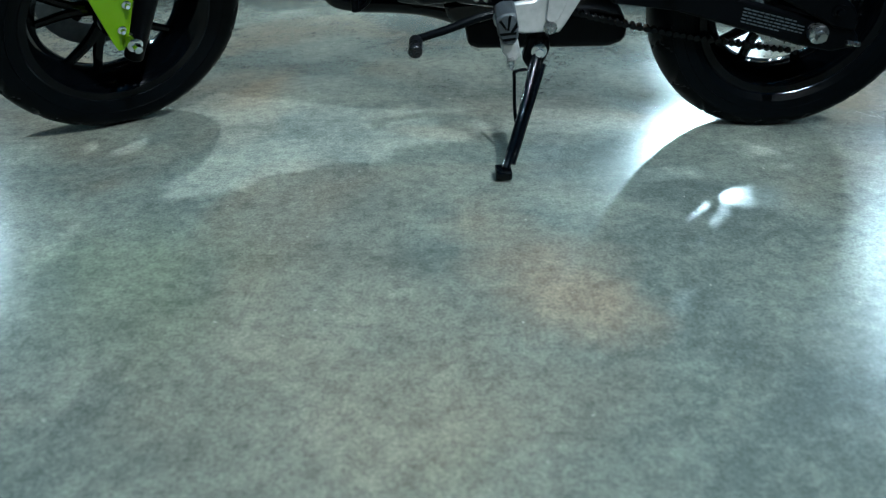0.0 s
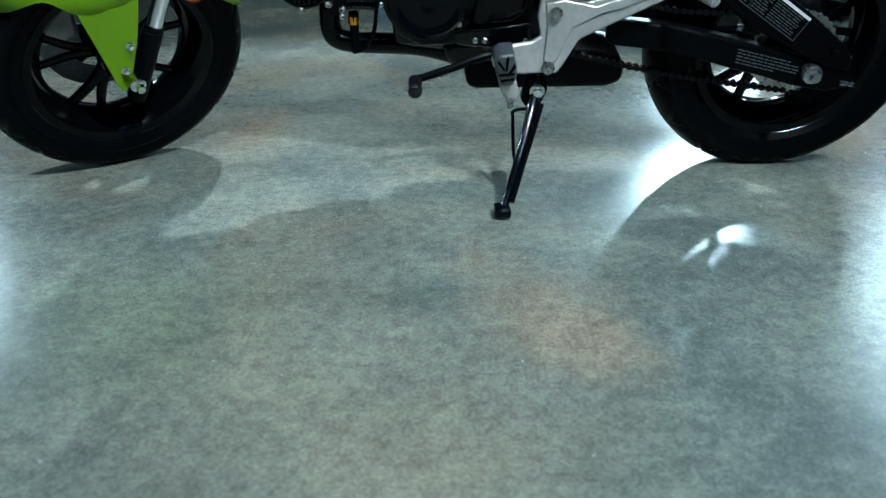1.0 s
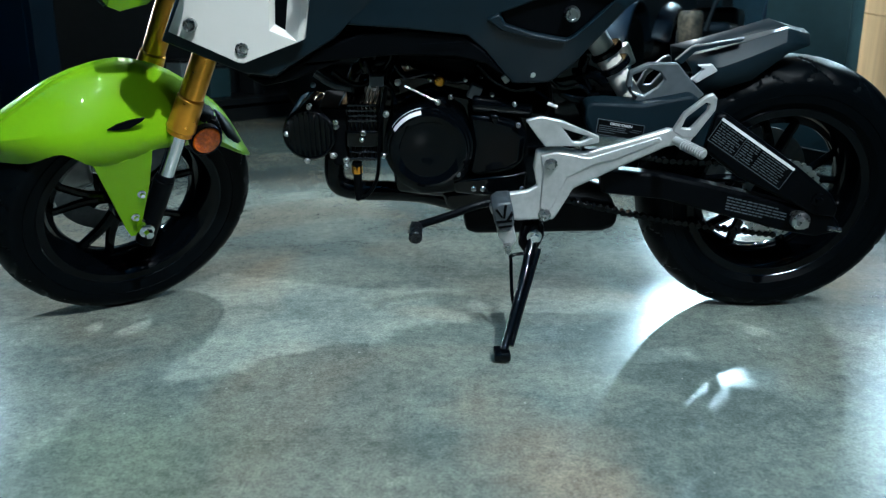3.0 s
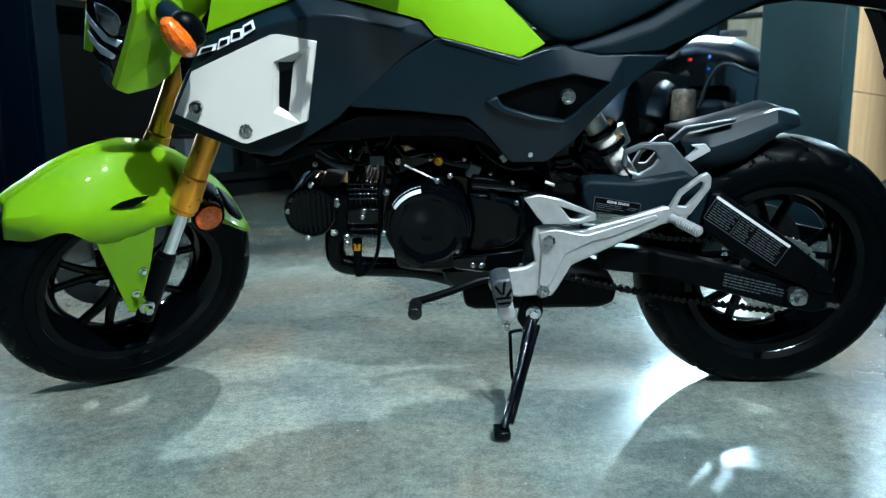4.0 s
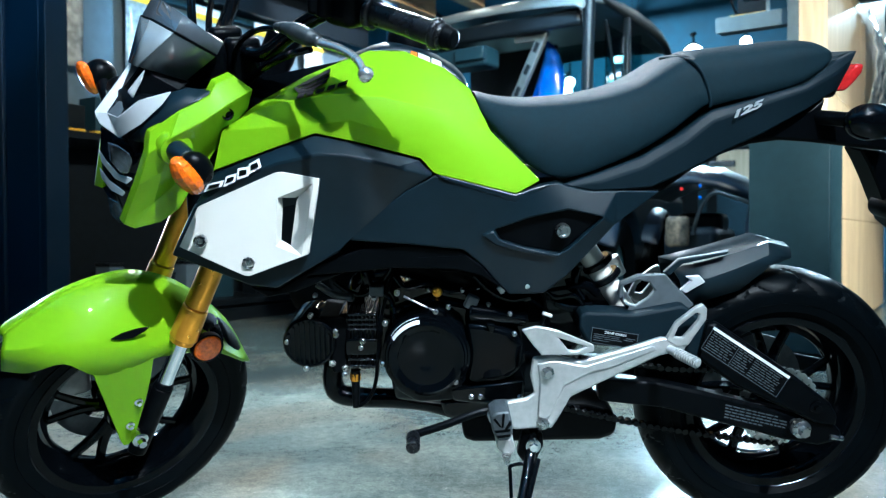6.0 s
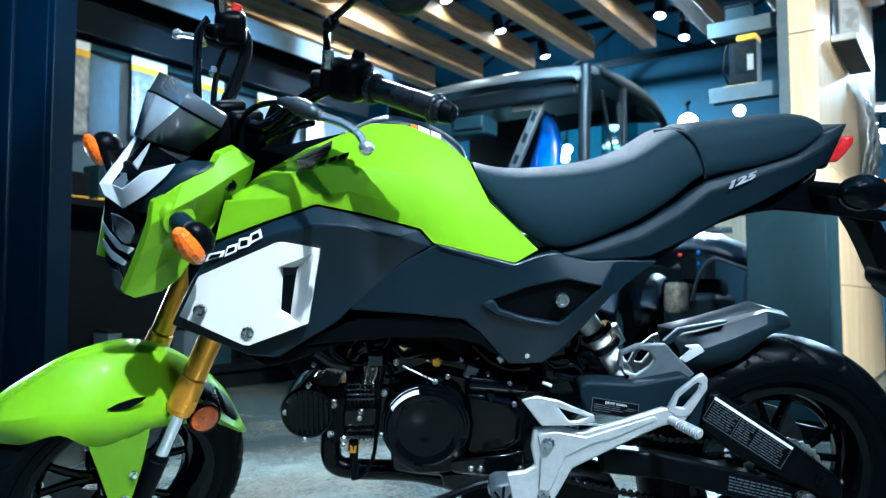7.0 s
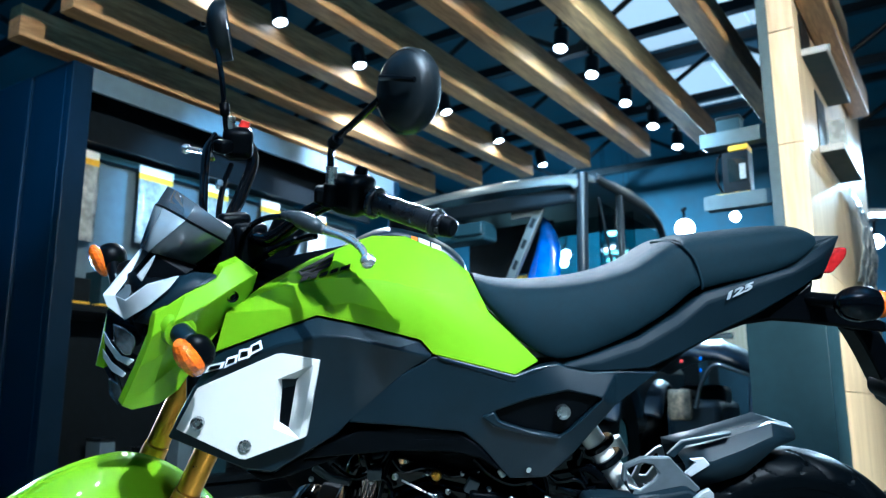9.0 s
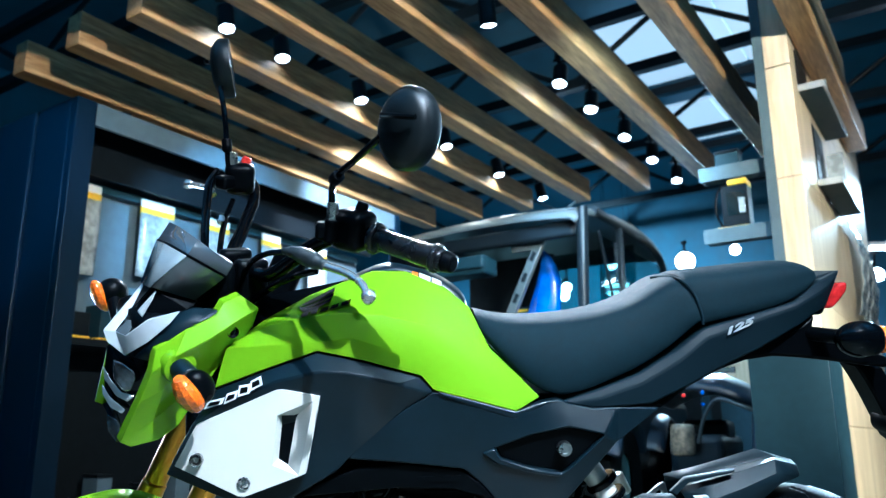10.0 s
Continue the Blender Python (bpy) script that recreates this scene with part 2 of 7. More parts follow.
    speck = ramp(noise_at(230, 3, 0.7).outputs["Fac"], [(0.36, (0.68, 0.68, 0.68)), (0.64, (1.30, 1.30, 1.30))])
    base = blend("MULTIPLY", 0.8, base, speck)
    fleck = ramp(noise_at(75, 2, 0.5).outputs["Fac"], [(0.74, (0, 0, 0)), (0.78, (0.7, 0.7, 0.7))])
    pale = n.new("ShaderNodeRGB")
    pale.outputs[0].default_value = (0.36, 0.36, 0.33, 1)
    base = blend("MIX", fleck, base, pale.outputs[0])
    l.new(base, b.inputs["Base Color"])
    b.inputs["Specular IOR Level"].default_value = 0.30
    rr = n.new("ShaderNodeMapRange")
    rr.inputs["From Min"].default_value, rr.inputs["From Max"].default_value = 0.3, 0.7
    rr.inputs["To Min"].default_value, rr.inputs["To Max"].default_value = 0.19, 0.27
    l.new(noise_at(9, 5).outputs["Fac"], rr.inputs["Value"])
    l.new(rr.outputs["Result"], b.inputs["Roughness"])
    bp = n.new("ShaderNodeBump")
    bp.inputs["Strength"].default_value, bp.inputs["Distance"].default_value = 0.05, 0.0015
    l.new(noise_at(160, 5, 0.7).outputs["Fac"], bp.inputs["Height"])
    l.new(bp.outputs["Normal"], b.inputs["Normal"])
    return m


FLOOR = floor_material()


# ---- mesh helpers ----
def part(name, bm, material, parent=None, label="", angle=35, bevel=0.0, sub=0, solid=0.0, segments=2):
    """One bmesh as one mesh object under a thing or a part."""
    bmesh.ops.recalc_face_normals(bm, faces=bm.faces)
    me = bpy.data.meshes.new(name)
    bm.to_mesh(me)
    bm.free()
    me.materials.append(material)
    for p in me.polygons:
        p.use_smooth = True
    me.set_sharp_from_angle(angle=radians(angle))
    ob = new(name, me)
    ob.parent = parent
    if solid:
        s = ob.modifiers.new("solidify", "SOLIDIFY")
        s.thickness, s.offset = solid, -1
    if bevel:
        v = ob.modifiers.new("bevel", "BEVEL")
        v.width, v.segments, v.limit_method, v.angle_limit = bevel, segments, "ANGLE", radians(28)
        v.harden_normals = False
    if sub:
        s = ob.modifiers.new("subdivision", "SUBSURF")
        s.levels = s.render_levels = sub
    if label:
        ob["label"] = label
    return ob


def thing(name, label, category, m=None, group=""):
    ob = new(name)
    if m is not None:
        ob.matrix_world = m
    return tagged(ob, label, category, group)


def box(bm, x0, x1, y0, y1, z0, z1, m=None):
    made = bmesh.ops.create_cube(bm, size=1, matrix=Matrix.Translation(((x0 + x1) / 2, (y0 + y1) / 2, (z0 + z1) / 2)) @ Matrix.Diagonal((abs(x1 - x0), abs(y1 - y0), abs(z1 - z0), 1)))
    if m is not None:
        bmesh.ops.transform(bm, matrix=m, verts=made["verts"])
    return bm


def one_box(x0, x1, y0, y1, z0, z1, m=None):
    return box(bmesh.new(), x0, x1, y0, y1, z0, z1, m)


def between(a, b):
    """The pose at a whose z axis points to b."""
    a, b = Vector(a), Vector(b)
    return Matrix.Translation(a) @ (b - a).to_track_quat("Z", "Y").to_matrix().to_4x4()


def rod(bm, a, b, r, r2=None, sides=16):
    length = (Vector(b) - Vector(a)).length
    bmesh.ops.create_cone(bm, cap_ends=True, segments=sides, radius1=r, radius2=r if r2 is None else r2, depth=length, matrix=between(a, b) @ Matrix.Translation((0, 0, length / 2)))
    return bm


def one_rod(a, b, r, r2=None, sides=16):
    return rod(bmesh.new(), a, b, r, r2, sides)


def curve_points(points, steps=8):
    """A smooth line through the points (Catmull-Rom)."""
    p = [Vector(v) for v in points]
    p = [p[0] * 2 - p[1]] + p + [p[-1] * 2 - p[-2]]
    out = []
    for i in range(1, len(p) - 2):
        for k in range(steps):
            t = k / steps
            out.append(0.5 * (2 * p[i] + (p[i + 1] - p[i - 1]) * t + (2 * p[i - 1] - 5 * p[i] + 4 * p[i + 1] - p[i + 2]) * t * t + (3 * p[i] - p[i - 1] - 3 * p[i + 1] + p[i + 2]) * t ** 3))
    out.append(p[-2])
    return out


def tube(bm, points, r, sides=12, steps=8, flat=1.0):
    line = curve_points(points, steps) if steps > 1 else [Vector(v) for v in points]
    rings, up = [], None
    for i, c in enumerate(line):
        d = (line[min(i + 1, len(line) - 1)] - line[max(i - 1, 0)]).normalized()
        if up is None:
            up = d.orthogonal().normalized()
        up = (up - d * up.dot(d)).normalized()
        side = d.cross(up)
        rad = r(i / (len(line) - 1)) if callable(r) else r
        rings.append([bm.verts.new(c + rad * (math.cos(a) * up + flat * math.sin(a) * side)) for a in (2 * math.pi * k / sides for k in range(sides))])
    for a, b in zip(rings, rings[1:]):
        for k in range(sides):
            bm.faces.new((a[k], a[(k + 1) % sides], b[(k + 1) % sides], b[k]))
    bm.faces.new(rings[0][::-1]), bm.faces.new(rings[-1])
    return bm


def one_tube(points, r, sides=12, steps=8, flat=1.0):
    return tube(bmesh.new(), points, r, sides, steps, flat)


def lathe(profile, centre, sides=64, axis="Y", closed=False):
    """Turns (radius, offset) pairs round an axis through centre."""
    bm = bmesh.new()
    c = Vector(centre)
    rings = []
    for k in range(sides):
        a = 2 * math.pi * k / sides
        ring = []
        for r, o in profile:
            v = (r * math.cos(a), o, r * math.sin(a)) if axis == "Y" else (o, r * math.cos(a), r * math.sin(a)) if axis == "X" else (r * math.cos(a), r * math.sin(a), o)
            ring.append(bm.verts.new(c + Vector(v)))
        rings.append(ring)
    n = len(profile)
    for k in range(sides):
        a, b = rings[k], rings[(k + 1) % sides]
        for i in range(n if closed else n - 1):
            j = (i + 1) % n
            bm.faces.new((a[i], a[j], b[j], b[i]))
    bmesh.ops.remove_doubles(bm, verts=bm.verts, dist=1e-5)
    return bm


def grid(rows, close=False):
    """A sheet through rows of points, all of one length."""
    bm = bmesh.new()
    v = [[bm.verts.new(p) for p in row] for row in rows]
    for a, b in zip(v, v[1:]):
        for i in range(len(a) - 1):
            bm.faces.new((a[i], a[i + 1], b[i + 1], b[i]))
    return bm


def fold_in(bm, depth, shrink=0.0):
    """Turns the open border of a left-hand sheet inwards, to the right, by depth."""
    edges = [e for e in bm.edges if len(e.link_faces) == 1]
    made = bmesh.ops.extrude_edge_only(bm, edges=edges)["geom"]
    for v in (g for g in made if isinstance(g, bmesh.types.BMVert)):
        v.co.y += depth
    return bm


def plate(outline, depth, holes=()):
    """A flat-ish plate from an outline of 3D points, with holes, folded inwards by depth and closed behind."""
    bm = bmesh.new()
    edges = []
    for loop in (outline, *holes):
        vs = [bm.verts.new(p) for p in loop]
        edges += [bm.edges.new((vs[i], vs[(i + 1) % len(vs)])) for i in range(len(vs))]
    bmesh.ops.triangle_fill(bm, use_beauty=True, use_dissolve=False, edges=edges)
    made = bmesh.ops.extrude_face_region(bm, geom=list(bm.faces))["geom"]
    for v in (g for g in made if isinstance(g, bmesh.types.BMVert)):
        v.co.y += depth
    return bm


def mirrored(bm):
    """A copy of a left-hand mesh on the right-hand side."""
    other = bm.copy()
    bmesh.ops.transform(other, matrix=Matrix.Diagonal((1, -1, 1, 1)), verts=other.verts)
    bmesh.ops.reverse_faces(other, faces=other.faces)
    return other


def pair(name, bm, material, parent, label="", **kw):
    """A left-hand part and its twin on the right."""
    twin = mirrored(bm)
    return part(name, bm, material, parent, label, **kw), part(name, twin, material, parent, label, **kw)


def snapped(points, under, lift=0.0008, depth=0.003):
    """Points of a thin decal laid on the left-hand face of a part."""
    me = under.data
    tree = BVHTree.FromPolygons([v.co for v in me.vertices], [p.vertices for p in me.polygons])
    out = []
    for x, y, z in points:
        hit = tree.ray_cast(Vector((x, -0.6, z)), Vector((0, 1, 0)))[0]
        out.append((x, (hit.y if hit else y) - lift, z))
    return plate(out, depth)


def lens_blob(centre, size, m):
    bm = bmesh.new()
    bmesh.ops.create_uvsphere(bm, u_segments=12, v_segments=8, radius=1, matrix=Matrix.Translation(centre) @ m @ Matrix.Diagonal((*size, 1)))
    return bm


def bolt(name, place, r, material, parent, m=None, depth=0.006, label=""):
    """A flanged hexagon bolt that points to the left."""
    x, y, z = place
    bm = lathe([(0, -depth * 0.35), (r * 0.55, -depth * 0.35), (r, 0), (r, depth)], place, 20)
    made = bmesh.ops.create_cone(bm, cap_ends=True, segments=6, radius1=r * 0.62, radius2=r * 0.55, depth=depth, matrix=Matrix.Translation((x, y - depth * 0.7, z)) @ Matrix.Rotation(math.pi / 2, 4, "X"))
    if m is not None:
        bmesh.ops.transform(bm, matrix=m, verts=bm.verts)
    return part(name, bm, material, parent, label)


# ---- lamps ----
COOL, BLUE = (0.80, 1.0, 1.0), (0.45, 0.80, 1.0)
KEY, BACK, FRONT = (1.02, -0.74, 2.70), (-0.10, 3.36, 2.70), (0.45, -1.15, 2.66)
LAMP_W, LAMP_E, LAMP_E2, LAMP_N, LAMP_N2 = (-1.95, 2.95, 0.85), (3.8, 5.3, 2.75), (4.35, 6.8, 2.75), (2.57, 8.08, 2.38), (3.35, 8.70, 2.66)
spot(KEY, (-0.12, 1.15, 0.30), 930, 50, 1.0, 0.015, (1.0, 0.97, 0.89))
spot(BACK, (-0.15, 1.70, 0.0), 800, 56, 0.6, 0.016, (1.0, 0.97, 0.90))
# three fill spots added at unseen track lamps to lift the floor
spot(ROOM @ Vector((0.35, 0.2, 2.685)), (-0.40, 0.45, 0), 100, 66, 0.7, 0.04, COOL)
spot(ROOM @ Vector((0.35, 0.9, 2.685)), (0.40, 0.50, 0), 50, 66, 0.7, 0.04, COOL)
spot(ROOM @ Vector((-1.95, 3.3, 2.685)), (0.25, 3.9, 0), 170, 76, 0.6, 0.05, COOL)
spot(FRONT, (-0.15, 1.45, 0.66), 120, 40, 0.6, 0.04, (1.0, 1.0, 0.95))
spot(LAMP_N, (0.3, 1.2, 0.3), 1000, 40, 0.5, 0.08, COOL)
spot(LAMP_N2, (0.4, 1.2, 0.3), 700, 40, 0.5, 0.06, COOL)
spot(LAMP_E, (0.6, 1.0, 0.2), 190, 45, 0.5, 0.05, COOL)
spot(LAMP_E2, (0.6, 1.0, 0.2), 150, 40, 0.5, 0.05, COOL)
spot(LAMP_W, (-0.5, 1.1, 0.0), 32, 60, 0.5, 0.03, COOL)
# spots added to brighten column, beams, vehicle, cabinet and quad; their lamps are unseen
spot(ROOM @ Vector((0.35, 2.3, 2.7)), ROOM @ Vector((-0.62, 4.5, 1.8)), 150, 85, 0.6, 0.05, (1.0, 0.86, 0.62))
spot(ROOM @ Vector((1.6, 1.2, 2.685)), ROOM @ Vector((-0.60, 5.1, 0.15)), 3000, 26, 0.8, 0.05, (1.0, 0.86, 0.62))
spot(ROOM @ Vector((1.6, 0.2, 2.25)), ROOM @ Vector((-2.6, 4.2, 2.72)), 1300, 75, 0.7, 0.05, (1.0, 0.84, 0.60))
spot(ROOM @ Vector((-1.0, 3.0, 2.45)), ROOM @ Vector((-2.2, 4.6, 1.7)), 230, 75, 0.7, 0.05, COOL)
spot(ROOM @ Vector((-2.9, 3.9, 2.5)), ROOM @ Vector((-3.95, 4.5, 2.25)), 400, 60, 0.7, 0.05, (1.0, 0.97, 0.90))
spot(ROOM @ Vector((-2.4, 3.0, 2.45)), ROOM @ Vector((-4.3, 3.4, 1.75)), 240, 45, 0.7, 0.05, BLUE)
# blue spot added to imitate lens flare on the cabinet end panel
spot(ROOM @ Vector((-3.0, 0.9, 2.45)), ROOM @ Vector((-4.4, 2.2, 1.9)), 85, 40, 0.7, 0.05, (0.45, 0.75, 1.0))
spot(ROOM @ Vector((-1.95, 3.3, 2.685)), (1.6, 4.9, 0.8), 300, 70, 0.7, 0.05, (0.6, 0.85, 1.0))
# blue spot added so the far wall carries the lamps' haze
spot((0.5, 9.5, 3.6), (1.5, 11.5, 1.8), 2900, 120, 0.8, 0.1, (0.62, 0.92, 1.0))
for y in (4.15, 5.22, 6.40):
    spot(ROOM @ Vector((-1.95, y, 2.685)), ROOM @ Vector((-2.1, y - 0.2, 0)), 10, 128, 0.3, 0.08, (1.0, 0.86, 0.62))
for y in (2.53, 3.64, 4.63, 5.41):
    spot(ROOM @ Vector((-3.12, y, 2.685)), ROOM @ Vector((-3.0, y - 0.2, 0)), 10, 128, 0.3, 0.08, (1.0, 0.88, 0.64))


def fill_bay_lamp(place, watts):
    """An added, unseen long cool lamp that lights the roof as fill, with its housing."""
    lamp = bpy.data.lights.new("fill_bay_light", "AREA")
    lamp.shape, lamp.size, lamp.size_y, lamp.energy, lamp.color = "RECTANGLE", 2.4, 0.5, watts, (0.48, 0.82, 1.0)
    ob = new("fill_bay_light", lamp)
    ob.matrix_world = Matrix.Translation(place) @ ROOM @ Matrix.Rotation(math.pi, 4, "X")
    box_ = part("fill_bay_lamp", one_box(-1.25, 1.25, -0.28, 0.28, -0.09, -0.02), DARK_STEEL, None, bevel=0.01)
    box_.matrix_world = Matrix.Translation(place) @ ROOM
    tagged(box_, "added long hanging lamp, out of view, that lights the roof", "ceiling lamp", "bay lamps")


# added out of view, to fill the room with cool light off the roof
for p in ((-0.5, -2.2), (3.6, 0.0), (-3.8, 0.2)):
    fill_bay_lamp((p[0], p[1], 3.5), 260)

# ---- the showroom ----
def room_box(name, material, x0, x1, y0, y1, z0, z1, label="", bevel=0.0, parent=None):
    ob = part(name, one_box(x0, x1, y0, y1, z0, z1, ROOM), material, parent, label, bevel=bevel)
    return ob


def setting(name, material, x0, x1, y0, y1, z0, z1, label, category):
    return tagged(room_box(name, material, x0, x1, y0, y1, z0, z1), label, category, kind="structure")


setting("floor", FLOOR, -9, 7, -6, 13, -0.2, 0, "polished mottled grey concrete showroom floor", "floor")
setting("wall_north", WALL_DARK, -9, 7, 13, 13.2, 0, 4.8, "dark blue-grey far showroom wall", "wall")
setting("wall_south", WALL_DARK, -9, 7, -6.2, -6, 0, 4.8, "dark blue-grey showroom wall", "wall")
setting("wall_west", WALL_DARK, -9.2, -9, -6, 13, 0, 4.8, "dark blue-grey showroom wall", "wall")
setting("wall_east", WALL_DARK, 7, 7.2, -6, 13, 0, 4.8, "dark blue-grey showroom wall", "wall")
setting("ceiling", WALL_DARK, -9, 7, -6, 13, 4.8, 5.0, "dark painted roof deck", "ceiling")

# timber beams on short posts
beam = part("timber_beam", one_box(-0.062, 0.062, 0, 4.05, 0, 0.19), TIMBER, None, bevel=0.004)
tagged(beam, "long pale pine ceiling beam with square ends", "beam", "timber ceiling beams")
beam.matrix_world = ROOM @ Matrix.Translation((-4.30, 2.05, 2.58))
for k in (1, 2):
    copy_thing(beam, ROOM @ Matrix.Translation((-4.30 + 0.535 * k, 2.05, 2.58)))
long_beam = part("timber_beam", one_box(-0.062, 0.062, 0, 5.95, 0, 0.19), TIMBER, None, bevel=0.004)
tagged(long_beam, "long pale pine ceiling beam with square ends", "beam", "timber ceiling beams")
long_beam.matrix_world = ROOM @ Matrix.Translation((-4.30 + 0.535 * 3, 0.2, 2.58))
for k in range(4, 9):
    copy_thing(long_beam, ROOM @ Matrix.Translation((-4.30 + 0.535 * k, 0.2, 2.58)))
for y in (2.7, 3.5, 4.3, 5.1):
    tagged(room_box("beam_post", DARK_STEEL, -4.33, -4.27, y, y + 0.06, 2.4, 2.58), "short black post under a timber beam", "post", "beam posts")


def track_lamp(place, aim=(0, 0, -1), size=1.0):
    """Black can spotlight with a glowing face, on a stem."""
    x, y, z = place
    lamp = thing("track_spotlight", "small black can spotlight, lit, under a ceiling track", "spotlight", Matrix.Translation(place), "track spotlights")
    d = Vector(aim).normalized()
    m = between((0, 0, 0), d)
    can = lathe([(0, -0.15), (0.036, -0.15), (0.041, -0.145), (0.046, -0.135), (0.046, 0.0), (0.043, 0.004), (0.040, -0.004)], (0, 0, 0), 28, "Z")
    m = m @ Matrix.Scale(size, 4)
    bmesh.ops.transform(can, matrix=m, verts=can.verts)
    part("can", can, DARK_STEEL, lamp)
    face = lathe([(0, -0.003), (0.040, -0.003)], (0, 0, 0), 28, "Z")
    bmesh.ops.transform(face, matrix=m, verts=face.verts)
    part("lamp_face", face, FLOOD_GLOW if size > 1 else LAMP_GLOW, lamp, "glowing lamp face")
    part("stem", one_rod(-d * 0.10, (0, 0, 0.22), 0.012), DARK_STEEL, lamp)
    part("yoke", one_box(-0.052 * size, 0.052 * size, -0.010, 0.010, 0.02, 0.03, Matrix.Translation(-d * 0.17 * size)), DARK_STEEL, lamp, bevel=0.002)
    part("adapter", one_box(-0.016, 0.016, -0.05, 0.05, 0.19, 0.22), DARK_STEEL, lamp, bevel=0.003)
    return lamp


for x in (-1.95, -3.12, 0.35, 1.6):
    tagged(room_box("lighting_track", DARK_STEEL, x - 0.018, x + 0.018, -1.0, 7.0, 2.92, 2.955), "black lighting track under the roof", "track", "lighting tracks")
for y in (4.15, 4.62, 5.22, 5.80, 6.40):
    track_lamp(ROOM @ Vector((-1.95, y, 2.70)), (-0.15, -0.35, -1))
for y in (2.53, 2.94, 3.64, 4.63, 5.41, 6.2):
    track_lamp(ROOM @ Vector((-3.12, y, 2.70)), (0.2, -0.2, -1))
for p in ((1.506, 9.6, 2.834), (1.56, 9.6, 2.40), (1.53, 9.62, 2.30), (2.138, 9.6, 2.689), (3.962, 7.0, 2.007)):
    track_lamp(p, (-0.2, -1, -0.25), 1.5)
for x0, x1, y, z in ((2.03, 2.34, 9.6, 2.41), (2.05, 2.40, 9.55, 2.30), (3.926, 4.5, 7.0, 2.24)):
    strip = thing("strip_light", "white batten strip light hanging from the roof, lit", "strip light", Matrix.Translation((x0, y, z)), "strip lights")
    part("housing", one_box(0, x1 - x0, -0.01, 0.05, 0.036, 0.075), STICKER, strip, bevel=0.004)
    part("tube", one_rod((0.006, 0.005, 0.016), (x1 - x0 - 0.006, 0.005, 0.016), 0.019), LAMP_GLOW, strip, "glowing tube")
    for x in (0.02, x1 - x0 - 0.02):
        part("drop_wire", one_rod((x, 0.02, 0.075), (x, 0.02, 3.9 - z), 0.003, sides=6), DARK_STEEL, strip)
for p in (LAMP_N, LAMP_N2, LAMP_E, LAMP_E2):
    d = (Vector((0.3, 1.0, 0.4)) - Vector(p)).normalized()
    track_lamp(Vector(p) - d * 0.03, d, 1.4 if p == LAMP_N2 else 2.4)
# lamp out of view known by its floor glare; this stand is made up
stand_lamp = thing("side_lamp_stand_in", "stand-in for an unseen side lamp, lit, on an added slim floor stand", "floor lamp", Matrix.Translation((LAMP_W[0], LAMP_W[1], 0)))
part("base", lathe([(0, 0), (0.16, 0), (0.16, 0.012), (0.02, 0.03), (0, 0.03)], (0, 0, 0), 32, "Z"), DARK_STEEL, stand_lamp)
part("pole", one_rod((0, 0, 0.03), (0, 0, LAMP_W[2] - 0.06), 0.012), DARK_STEEL, stand_lamp)
aim = (Vector((-0.5, 1.1, 0.0)) - Vector(LAMP_W)).normalized()
head = lathe([(0, -0.10), (0.05, -0.10), (0.075, -0.02), (0.07, -0.012), (0.066, -0.03)], (0, 0, 0), 32, "Z")
bmesh.ops.transform(head, matrix=between(Vector((0, 0, LAMP_W[2])) - aim * 0.01, Vector((0, 0, LAMP_W[2])) + aim), verts=head.verts)
part("head", head, DARK_STEEL, stand_lamp)
face = lathe([(0, -0.03), (0.066, -0.03)], (0, 0, 0), 32, "Z")
bmesh.ops.transform(face, matrix=between(Vector((0, 0, LAMP_W[2])) - aim * 0.01, Vector((0, 0, LAMP_W[2])) + aim), verts=face.verts)
part("lamp_face", face, LAMP_GLOW, stand_lamp, "glowing lamp face")
for x, ys in ((-1.95, (0.9, 1.5, 2.1, 2.7, 3.3)), (-3.12, (0.6, 1.2, 1.9)), (0.35, (0.2, 0.9, 1.6, 2.3)), (1.6, (-0.8, 0.2, 1.2))):
    for y in ys:
        track_lamp(ROOM @ Vector((x, y, 2.70)), (0.1, 0.2, -1))
for p in (KEY, BACK, FRONT):
    d = (Vector((-0.1, 1.4, 0.4)) - Vector(p)).normalized()
    track_lamp(Vector(p) - d * 0.03, d)

# display cabinet with a lit fascia
cab = thing("display_cabinet", "tall dark display cabinet with pale fascia and hanging packs", "cabinet", ROOM)
X0 = -3.92
part("fascia", one_box(X0 - 0.02, X0, 2.32, 5.07, 2.265, 2.40), BACK_PANEL, cab, "pale grey fascia", bevel=0.003)
part("upright", one_box(X0 - 0.06, X0 + 0.004, 2.20, 2.32, 0, 2.40), BLUE_CAB, cab, bevel=0.003)
part("upright", one_box(X0 - 0.06, X0 + 0.004, 5.03, 5.10, 0, 2.40), BLUE_CAB, cab, bevel=0.003)
# back board in two tones, darker below the middle shelf
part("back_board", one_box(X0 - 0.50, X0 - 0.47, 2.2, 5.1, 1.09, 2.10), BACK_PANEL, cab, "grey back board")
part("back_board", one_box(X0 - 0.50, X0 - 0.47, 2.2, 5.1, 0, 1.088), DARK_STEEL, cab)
part("header_board", one_box(X0 - 0.30, X0 - 0.27, 2.3, 5.05, 2.075, 2.38), DARK_STEEL, cab, "black header board")
part("top_board", one_box(X0 - 1.7, X0 - 0.02, 2.2, 5.1, 2.38, 2.40), DARK_STEEL, cab)
